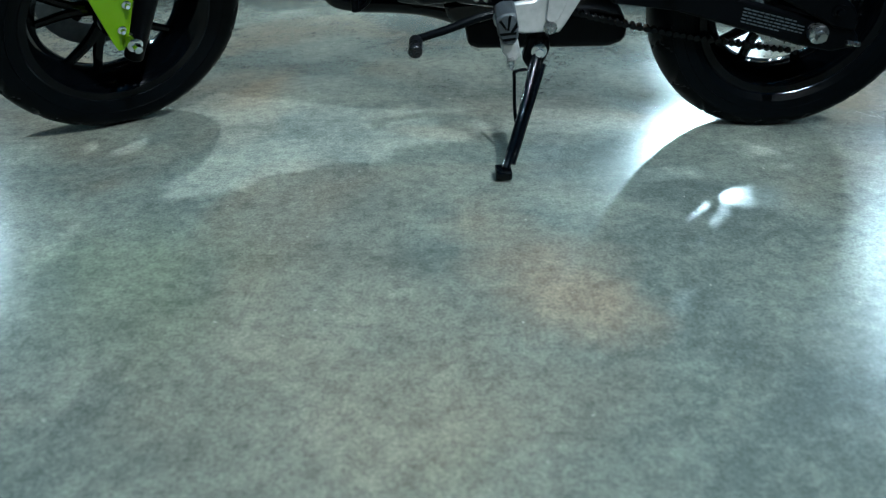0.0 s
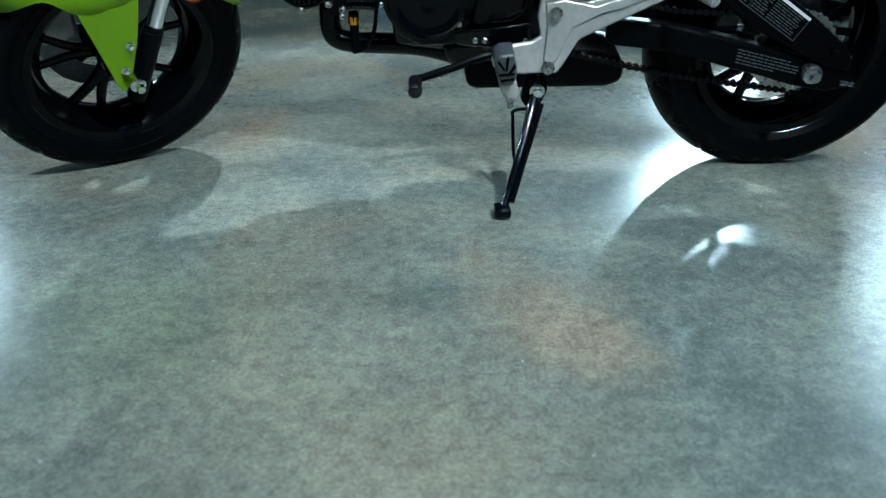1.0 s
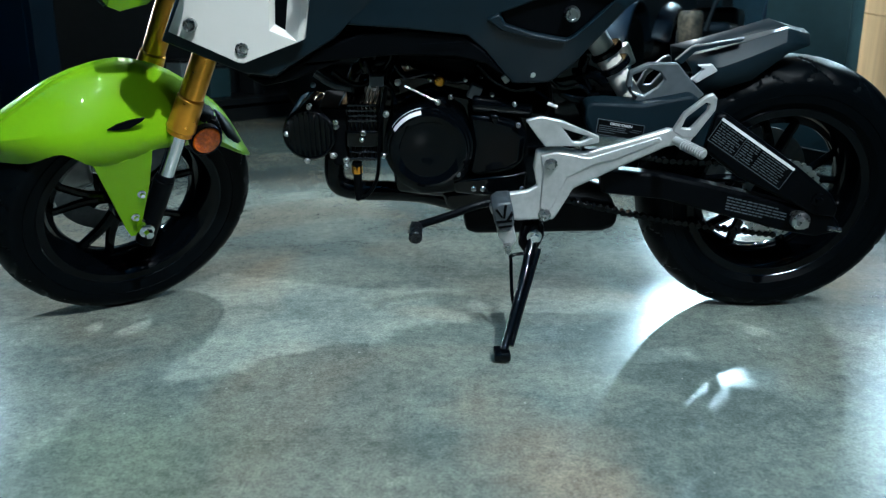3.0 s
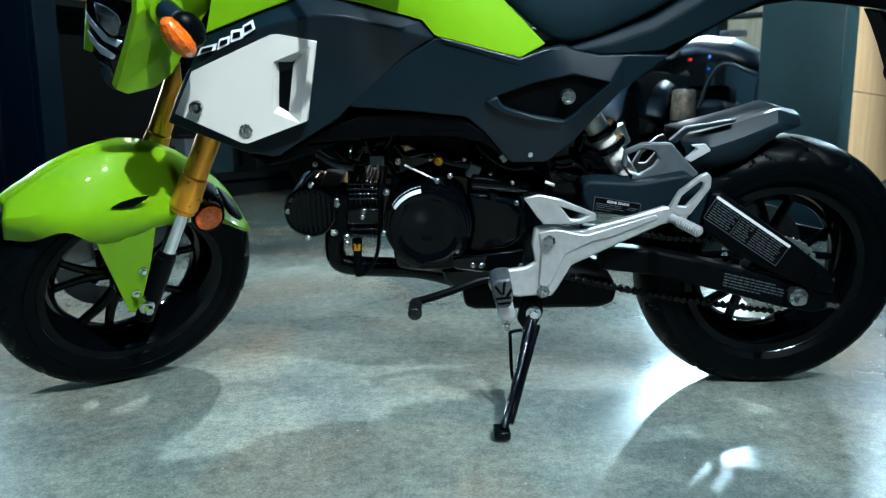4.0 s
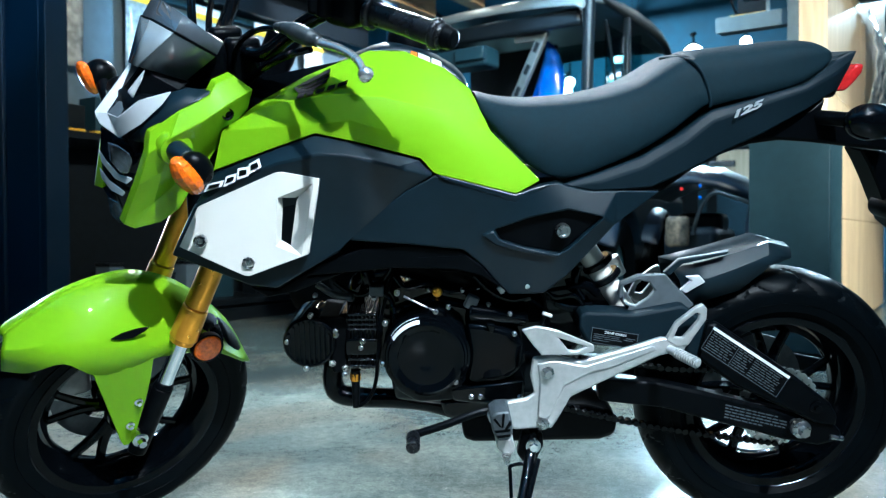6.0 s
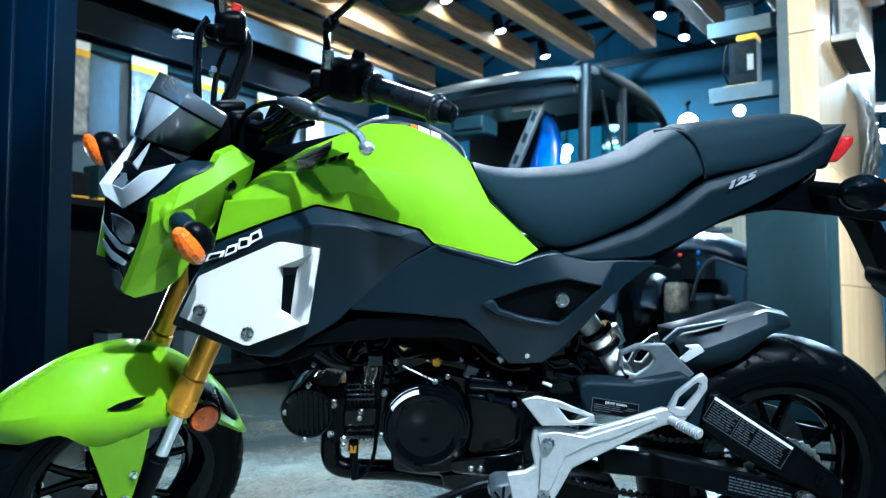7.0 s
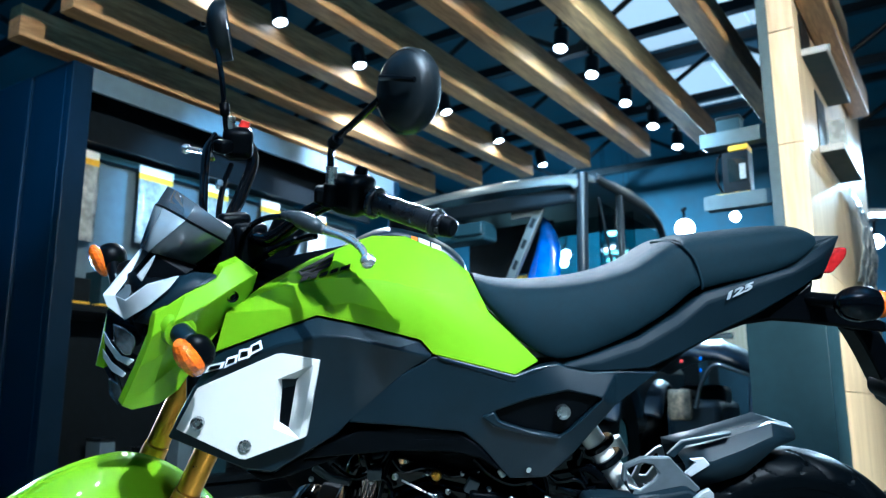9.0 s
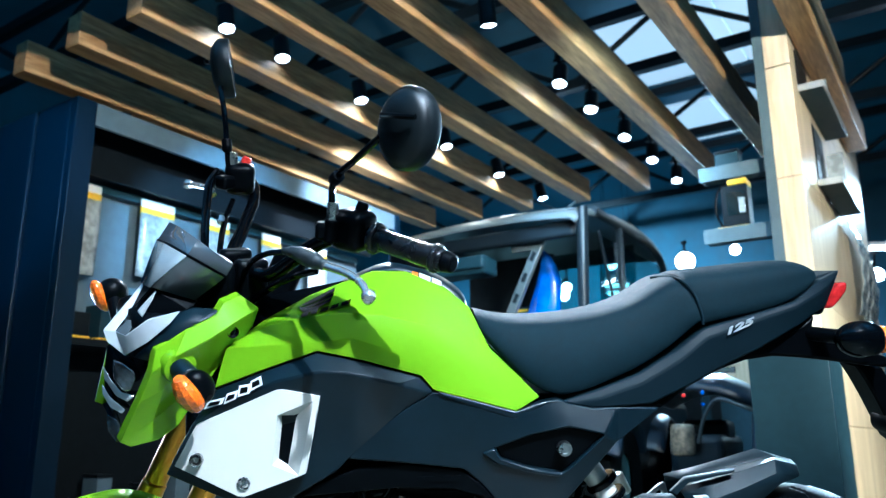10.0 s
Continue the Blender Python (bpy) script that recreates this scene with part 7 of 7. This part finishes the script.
# foot controls
bracket = part("footrest_bracket", plate([(-0.4543, -0.1400, 0.3654), (-0.4188, -0.1400, 0.3703), (-0.3749, -0.1400, 0.3600), (-0.3088, -0.1380, 0.3781), (-0.2415, -0.1360, 0.3990), (-0.1947, -0.1360, 0.3909), (-0.2007, -0.1360, 0.3769), (-0.2389, -0.1370, 0.3684), (-0.3130, -0.1380, 0.3336), (-0.3892, -0.1400, 0.2956), (-0.4120, -0.1400, 0.2504), (-0.4192, -0.1400, 0.2387), (-0.4416, -0.1400, 0.2399), (-0.4799, -0.1450, 0.2393), (-0.5251, -0.1500, 0.2536), (-0.5302, -0.1500, 0.2694), (-0.5106, -0.1500, 0.2902), (-0.4655, -0.1450, 0.2950), (-0.4499, -0.1400, 0.3021), (-0.4578, -0.1400, 0.3351)], 0.012), SILVER, bike, "cast aluminium footrest bracket", bevel=0.004, segments=3)
part("bracket_face", plate([(-0.4468, -0.1430, 0.3565), (-0.4188, -0.1430, 0.3624), (-0.3646, -0.1430, 0.3521), (-0.2534, -0.1390, 0.3862), (-0.2480, -0.1390, 0.3792), (-0.3260, -0.1410, 0.3471), (-0.3545, -0.1430, 0.3419), (-0.4005, -0.1430, 0.3176), (-0.4217, -0.1430, 0.2636), (-0.4339, -0.1430, 0.2552), (-0.4439, -0.1430, 0.2637), (-0.4417, -0.1430, 0.3260)], 0.006), SILVER, bracket, bevel=0.002)
part("heel_guard", plate([(-0.4751, -0.1500, 0.4184), (-0.4505, -0.1500, 0.4250), (-0.4179, -0.1500, 0.4181), (-0.3553, -0.1500, 0.3915), (-0.3546, -0.1500, 0.3807), (-0.3822, -0.1500, 0.3748), (-0.4409, -0.1500, 0.3741), (-0.4536, -0.1500, 0.3890)], 0.008, [[(-0.4145, -0.1500, 0.4045), (-0.3682, -0.1500, 0.3896), (-0.3854, -0.1500, 0.3818), (-0.3976, -0.1500, 0.3828)]]), SILVER, bracket, bevel=0.002)
for px in ((-0.4295, -0.1460, 0.3414), (-0.4350, -0.1460, 0.2502)):
    bolt("bracket_bolt", px, 0.011, ZINC, bracket, None, 0.006)
hang = plate([(-0.2340, -0.1370, 0.3953), (-0.2192, -0.1370, 0.4258), (-0.1868, -0.1370, 0.4528), (-0.1763, -0.1370, 0.4576), (-0.1689, -0.1370, 0.4498), (-0.1686, -0.1370, 0.4314), (-0.1963, -0.1370, 0.3853), (-0.2149, -0.1370, 0.3833)], 0.010, [[(-0.2204, -0.1370, 0.4002), (-0.2147, -0.1370, 0.4179), (-0.1858, -0.1370, 0.4431), (-0.1799, -0.1370, 0.4402), (-0.1823, -0.1370, 0.4286), (-0.2053, -0.1370, 0.3992)]])
hang_r = mirrored(hang)
part("pillion_hanger", hang, SILVER, bracket, bevel=0.002)
part("pillion_hanger", hang_r, SILVER, bike, "cast aluminium footrest bracket", bevel=0.002)
part("footrest_bracket", plate([(x, -y, z) for x, y, z in [(-0.4543, -0.1400, 0.3654), (-0.4188, -0.1400, 0.3703), (-0.2428, -0.1400, 0.4004), (-0.2021, -0.1400, 0.3784), (-0.3135, -0.1400, 0.3344), (-0.3892, -0.1400, 0.2956), (-0.4192, -0.1400, 0.2387), (-0.4794, -0.1400, 0.2369), (-0.5243, -0.1400, 0.2489), (-0.5097, -0.1400, 0.2858), (-0.4578, -0.1400, 0.3351)]], -0.012), SILVER, bike, "cast aluminium footrest bracket", bevel=0.004)
peg = part("footrest", plate([(-0.5178, -0.1850, 0.2422), (-0.4916, -0.1850, 0.2441), (-0.4843, -0.1850, 0.2232), (-0.4943, -0.1850, 0.2063), (-0.5037, -0.1850, 0.2064), (-0.5079, -0.1850, 0.2191), (-0.5156, -0.1850, 0.2255)], 0.05), SILVER, bike, "footrest with a black rubber pad", bevel=0.004)
part("rubber_pad", plate([(-0.5292, -0.2000, 0.2883), (-0.5184, -0.2000, 0.2963), (-0.4973, -0.2000, 0.2982), (-0.4921, -0.2000, 0.2750), (-0.4915, -0.2000, 0.2577), (-0.4968, -0.2000, 0.2475), (-0.5153, -0.2000, 0.2465), (-0.5240, -0.2000, 0.2620)], 0.055), BOOT_RUBBER, peg, "worn grey ribbed rubber pad", bevel=0.004)
for pts in ([(-0.5237, -0.2015, 0.2850), (-0.5123, -0.2015, 0.2708), (-0.5106, -0.2015, 0.2738), (-0.5201, -0.2015, 0.2880)], [(-0.5093, -0.2015, 0.2949), (-0.5105, -0.2015, 0.2707), (-0.5068, -0.2015, 0.2707), (-0.5047, -0.2015, 0.2949)], [(-0.4962, -0.2015, 0.2848), (-0.5049, -0.2015, 0.2687), (-0.5021, -0.2015, 0.2656), (-0.4941, -0.2015, 0.2767)], [(-0.5214, -0.2015, 0.2657), (-0.4957, -0.2015, 0.2686), (-0.4956, -0.2015, 0.2646), (-0.5195, -0.2015, 0.2616)], [(-0.5175, -0.2015, 0.2565), (-0.4954, -0.2015, 0.2595), (-0.4962, -0.2015, 0.2554), (-0.5156, -0.2015, 0.2524)]):
    part("pad_rib", plate(pts, 0.003), BLACK_PLASTIC, peg)
part("peg_tip", one_rod((-0.5016, -0.1900, 0.2174), (-0.4983, -0.1900, 0.2005), 0.007, 0.004, 12), ZINC, peg)
pa, pb = Vector((-0.2292, -0.1400, 0.3815)), Vector((-0.1976, -0.1950, 0.3766))
rp = part("pillion_footrest", one_rod(pa, pb, 0.0072, 0.0066, 14), SILVER, bike, "ribbed aluminium pillion footrest", bevel=0.001)
for k in range(9):
    q = pa.lerp(pb, 0.28 + 0.08 * k)
    part("peg_rib", one_rod(q, q + (pb - pa) * 0.035, 0.0092, sides=12), SILVER, rp)
sh_t = Vector((-0.6540, -0.1500, 0.2256))
sl = part("shift_lever", one_tube([(-0.6524, -0.1350, 0.2268), (-0.5996, -0.1300, 0.2424), (-0.5457, -0.1200, 0.2590), (-0.5107, -0.1100, 0.2618)], 0.007, 10, 6), BLACK_PLASTIC, bike, "black gear shift lever with rubber toe peg")
part("toe_peg", one_rod(sh_t + Vector((0, 0.015, 0)), sh_t + Vector((0, -0.028, -0.002)), 0.0115, 0.012, 18), GRIP_RUBBER, sl, bevel=0.003)
# side stand, foot on the floor
s_top, s_foot = Vector((-0.4505, -0.1350, 0.2105)), Vector((-0.5124, -0.2986, 0.0679))
st = part("side_stand", one_tube([s_top + Vector((0.004, 0.02, 0.01)), s_top, s_top.lerp(s_foot, 0.5) + Vector((0.004, 0.004, 0)), s_foot + Vector((0.002, 0, 0.012))], lambda t: 0.0105 - 0.0035 * t, 14, 6), GLOSS_BLACK, bike, "gloss black side stand")
part("stand_foot", one_box(-0.014, 0.012, -0.022, 0.016, -0.004, 0.010, Matrix.Translation(s_foot + Vector((0, 0, 0.004))) @ Matrix.Rotation(radians(-12.070), 4, "X")), GLOSS_BLACK, st, bevel=0.003)
part("stand_loop", one_tube([(-0.4587, -0.1550, 0.1838), (-0.4889, -0.1650, 0.1839), (-0.4909, -0.1700, 0.1703), (-0.4888, -0.1950, 0.1189), (-0.4837, -0.2050, 0.1085), (-0.4757, -0.2000, 0.1164)], 0.0032, 8, 5), GLOSS_BLACK, st)
part("stand_rib", one_tube([s_top.lerp(s_foot, 0.12) + Vector((0.014, -0.006, 0)), s_top.lerp(s_foot, 0.9) + Vector((0.008, -0.006, 0))], 0.005, 8, 3), GLOSS_BLACK, st)
part("stand_plate", plate([(-0.4672, -0.1300, 0.2255), (-0.4328, -0.1300, 0.2254), (-0.4299, -0.1300, 0.2035), (-0.4407, -0.1300, 0.1760), (-0.4653, -0.1300, 0.1706), (-0.4758, -0.1300, 0.1873)], 0.02), BLACK_PLASTIC, st, bevel=0.004)
bolt("stand_bolt", (s_top.x, s_top.y - 0.013, s_top.z), 0.013, CHROME, st, None, 0.006)

# swing arm, shock, hugger
arm = part("swing_arm", plate([(-0.3358, -0.1050, 0.3184), (-0.2310, -0.1050, 0.3063), (-0.1564, -0.1050, 0.2901), (-0.0489, -0.1050, 0.2627), (0.0081, -0.1050, 0.2482), (0.0812, -0.1050, 0.2303), (0.0987, -0.1050, 0.2103), (0.0953, -0.1050, 0.1947), (0.0582, -0.1050, 0.1859), (-0.0045, -0.1050, 0.1975), (-0.0572, -0.1050, 0.2134), (-0.1175, -0.1050, 0.2292), (-0.1558, -0.1050, 0.2403), (-0.2267, -0.1050, 0.2603), (-0.3328, -0.1050, 0.2727)], 0.03), BLACK_PLASTIC, bike, "black box-section swing arm", bevel=0.006)
strut = part("arm_strut", plate([(-0.1675, -0.1120, 0.3516), (-0.1574, -0.1120, 0.4145), (-0.1395, -0.1120, 0.4164), (-0.0012, -0.1120, 0.3218), (0.0670, -0.1120, 0.2706), (0.0830, -0.1120, 0.2467), (0.0823, -0.1120, 0.2270), (0.0476, -0.1120, 0.2316), (-0.1014, -0.1120, 0.3034)], 0.02), BLACK_PLASTIC, arm, "black swing arm brace", bevel=0.005)
part("swing_arm", plate([(x, -y, z - 0.03) for x, y, z in [(-0.3358, -0.1050, 0.3184), (-0.2310, -0.1050, 0.3063), (-0.1564, -0.1050, 0.2901), (-0.0489, -0.1050, 0.2627), (0.0812, -0.1050, 0.2303), (0.0987, -0.1050, 0.2103), (0.0582, -0.1050, 0.1859), (-0.0572, -0.1050, 0.2134), (-0.1558, -0.1050, 0.2403), (-0.3328, -0.1050, 0.2727)]], -0.03), BLACK_PLASTIC, bike, "black box-section swing arm", bevel=0.006)
part("arm_front", plate([(-0.3708, -0.1000, 0.4263), (-0.3617, -0.1000, 0.4333), (-0.2755, -0.1000, 0.4290), (-0.1959, -0.1000, 0.4446), (-0.1649, -0.1000, 0.4226), (-0.1466, -0.1000, 0.4055), (-0.1631, -0.1000, 0.3471), (-0.2210, -0.1000, 0.3598), (-0.3580, -0.1000, 0.3747), (-0.3712, -0.1000, 0.4012)], 0.05), TAIL_GREY, arm, "dark grey swing arm cover", bevel=0.01, segments=3)
label = part("caution_label", plate([(-0.1461, -0.1135, 0.4109), (-0.0085, -0.1135, 0.3204), (-0.0227, -0.1135, 0.2973), (-0.1665, -0.1135, 0.3727)], 0.001), STICKER_BLACK, strut, "black caution label with white print")
la, lb, lc = (Vector(p) for p in [(-0.1464, -0.1145, 0.4112), (-0.0090, -0.1145, 0.3208), (-0.1669, -0.1145, 0.3730)])
ux, uz = lb - la, lc - la
rnd = random.Random(7)


def print_bar(origin, across, down, u0, u1, v0, v1, material, owner):
    p = [origin + across * u + down * v for u, v in ((u0, v0), (u1, v0), (u1, v1), (u0, v1))]
    part("print_line", plate([tuple(v) for v in p], 0.0004), material, owner)


for u0, u1 in ((0.03, 0.33), (0.37, 0.55), (0.58, 0.94)):
    for j in range(8):
        v, u = 0.17 + 0.098 * j, u0
        while u < u1 - 0.03:
            step = min(rnd.uniform(0.03, 0.10), u1 - u)
            print_bar(la, ux, uz, u, u + step, v, v + 0.036, PRINT_GREY, label)
            u += step + 0.014
for u0, u1, v0, v1 in ((0, 1, 0.97, 1), (0, 0.006, 0.1, 1), (0.994, 1, 0.1, 1), (0.35, 0.355, 0.1, 1)):
    print_bar(la, ux, uz, u0, u1, v0, v1, PRINT_GREY, label)
part("print_line", plate([tuple(v) for v in (la, la + ux, la + ux + uz * 0.11, la + uz * 0.11)], 0.0005), STICKER, label)
ta, tb, tc = (Vector(p) for p in [(-0.1125, -0.1062, 0.2667), (-0.0010, -0.1062, 0.2390), (-0.1130, -0.1062, 0.2385)])
for j in range(5):
    u = 0.0
    while u < (0.85, 0.95, 0.9, 0.95, 0.6)[j]:
        step = rnd.uniform(0.04, 0.12)
        print_bar(ta, tb - ta, tc - ta, u, u + step, 0.2 * j, 0.2 * j + 0.08, PRINT_GREY, arm)
        u += step + 0.02
dl = part("chain_label", plate([(-0.3497, -0.1015, 0.4067), (-0.2700, -0.1015, 0.3933), (-0.2699, -0.1015, 0.3698), (-0.3518, -0.1015, 0.3793)], 0.001), STICKER_BLACK, arm, "black drive chain label with white print")
da, db, dc = (Vector(p) for p in [(-0.3500, -0.1025, 0.4070), (-0.2702, -0.1025, 0.3936), (-0.3520, -0.1025, 0.3797)])
for u0, u1, v0, v1 in ((0, 1, 0, 0.04), (0, 1, 0.96, 1), (0, 0.015, 0, 1), (0.985, 1, 0, 1), (0.05, 0.3, 0.38, 0.42), (0.33, 0.62, 0.38, 0.42), (0.05, 0.4, 0.50, 0.54), (0.43, 0.6, 0.50, 0.54), (0.05, 0.25, 0.62, 0.66), (0.28, 0.66, 0.62, 0.66), (0.05, 0.4, 0.76, 0.80), (0.75, 0.95, 0.38, 0.42), (0.7, 0.9, 0.50, 0.54), (0.86, 0.95, 0.80, 0.84)):
    p = [da + (db - da) * u + (dc - da) * v for u, v in ((u0, v0), (u1, v0), (u1, v1), (u0, v1))]
    part("print_line", plate([tuple(v) for v in p], 0.0005), PRINT_GREY, dl)
font = bpy.data.curves.new("words", "FONT")
font.body, font.size, font.extrude = "DRIVE CHAIN", 0.0062, 0.0002
text = new("words", font)
bpy.context.view_layer.update()
me = bpy.data.meshes.new_from_object(text.evaluated_get(bpy.context.evaluated_depsgraph_get()))
bpy.data.objects.remove(text)
me.materials.append(STICKER)
words = new("words", me)
words.parent = dl
run = (db - da).normalized()
upw = (da - dc); upw = (upw - run * upw.dot(run)).normalized()
words.matrix_basis = Matrix.Translation(da + (db - da) * 0.27 + (dc - da) * 0.27 + Vector((0, -0.0008, 0))) @ Matrix((run, upw, run.cross(upw))).transposed().to_4x4()
words["label"] = "white words DRIVE CHAIN"
part("rear_axle", one_rod((0.0135, -0.128, 0.2295), (0.0, 0.12, 0.243), 0.009), ZINC, bike)
bolt("axle_nut", (0.0135, -0.130, 0.2295), 0.016, ZINC, bike, None, 0.012, "zinc axle nut")
part("chain_adjuster", one_rod((0.0748, -0.1100, 0.2062), (0.0975, -0.1100, 0.2028), 0.0045, sides=8), ZINC, arm)
bolt("strut_bolt", (0.0436, -0.1140, 0.2630), 0.011, BLACK_PLASTIC, arm)
shock = part("shock_absorber", one_rod((-0.3547, -0.0300, 0.5299), (-0.2748, -0.0300, 0.4114), 0.020, 0.019, 24), SHOCK_SILVER, bike, "silver rear shock absorber", bevel=0.002)
for px in ((-0.3313, -0.0300, 0.5019), (-0.3158, -0.0300, 0.4766)):
    d = Vector((-0.2670, 0.0000, 0.4021)) - Vector((-0.3488, 0.0000, 0.5233))
    d.normalize()
    part("spring_coil", one_rod(Vector(px) - d * 0.006, Vector(px) + d * 0.006, 0.029, sides=24), GLOSS_BLACK, shock, bevel=0.003)
part("shock_reservoir", one_rod((-0.2876, 0.0500, 0.4932), (-0.2704, 0.0500, 0.4589), 0.013, sides=18), SHOCK_SILVER, bike, bevel=0.002)
hug = grid([
    [(-0.1781, 0.0000, 0.4963), (-0.1226, 0.0000, 0.5117), (-0.0771, 0.0000, 0.5219), (-0.0217, 0.0000, 0.5351), (0.0091, 0.0000, 0.5320)],
    [(-0.2021, -0.0450, 0.4948), (-0.1434, -0.0450, 0.5086), (-0.0946, -0.0450, 0.5225), (-0.0369, -0.0420, 0.5407), (0.0068, -0.0300, 0.5287)],
    [(-0.1934, -0.0660, 0.4785), (-0.1449, -0.0660, 0.4823), (-0.0969, -0.0660, 0.5000), (-0.0427, -0.0620, 0.5226), (0.0045, -0.0450, 0.5162)],
    [(-0.1836, -0.0700, 0.4369), (-0.1382, -0.0700, 0.4467), (-0.0920, -0.0700, 0.4614), (-0.0387, -0.0660, 0.5047), (0.0013, -0.0480, 0.5130)]])
hug_r = mirrored(hug)
hg = part("rear_hugger", hug, SATIN_GREY, bike, "dark grey rear wheel hugger", solid=0.004, angle=30)
part("hugger_half", hug_r, SATIN_GREY, hg, solid=0.004, angle=30)
part("hugger_arch", plate([(-0.2995, -0.0750, 0.4775), (-0.2690, -0.0750, 0.4912), (-0.2208, -0.0750, 0.4910), (-0.1948, -0.0750, 0.4633), (-0.1687, -0.0750, 0.4374), (-0.1943, -0.0750, 0.4186), (-0.2767, -0.0750, 0.4160), (-0.3019, -0.0750, 0.4538)], 0.012, [[(-0.2936, -0.0750, 0.4715), (-0.2669, -0.0750, 0.4813), (-0.2494, -0.0750, 0.4773), (-0.2383, -0.0750, 0.4634), (-0.2486, -0.0750, 0.4496), (-0.2695, -0.0750, 0.4358), (-0.2909, -0.0750, 0.4419)]]), ARCH_GREY, hg, bevel=0.004)
part("hugger_fin", plate([(-0.2218, -0.0620, 0.4914), (-0.1963, -0.0620, 0.5151), (-0.1111, -0.0620, 0.5287), (-0.1148, -0.0620, 0.5238), (-0.1902, -0.0620, 0.5072), (-0.2119, -0.0620, 0.4854)], 0.012), SATIN_GREY, hg, bevel=0.002)
part("hugger_step", plate([(-0.1954, -0.0740, 0.4630), (-0.1767, -0.0740, 0.4807), (-0.1866, -0.0740, 0.4867), (-0.1625, -0.0740, 0.4885), (-0.1524, -0.0740, 0.4777), (-0.1856, -0.0740, 0.4570)], 0.010), LIGHT_GREY, hg, bevel=0.002)
part("hugger_blade", plate([(0.0203, 0.0700, 0.3022), (0.0769, 0.0700, 0.2938), (0.1922, 0.0700, 0.2696), (0.2201, 0.0700, 0.2516), (0.1051, 0.0700, 0.2557), (0.0244, 0.0700, 0.2727)], 0.01), SATIN_GREY, hg, bevel=0.003)
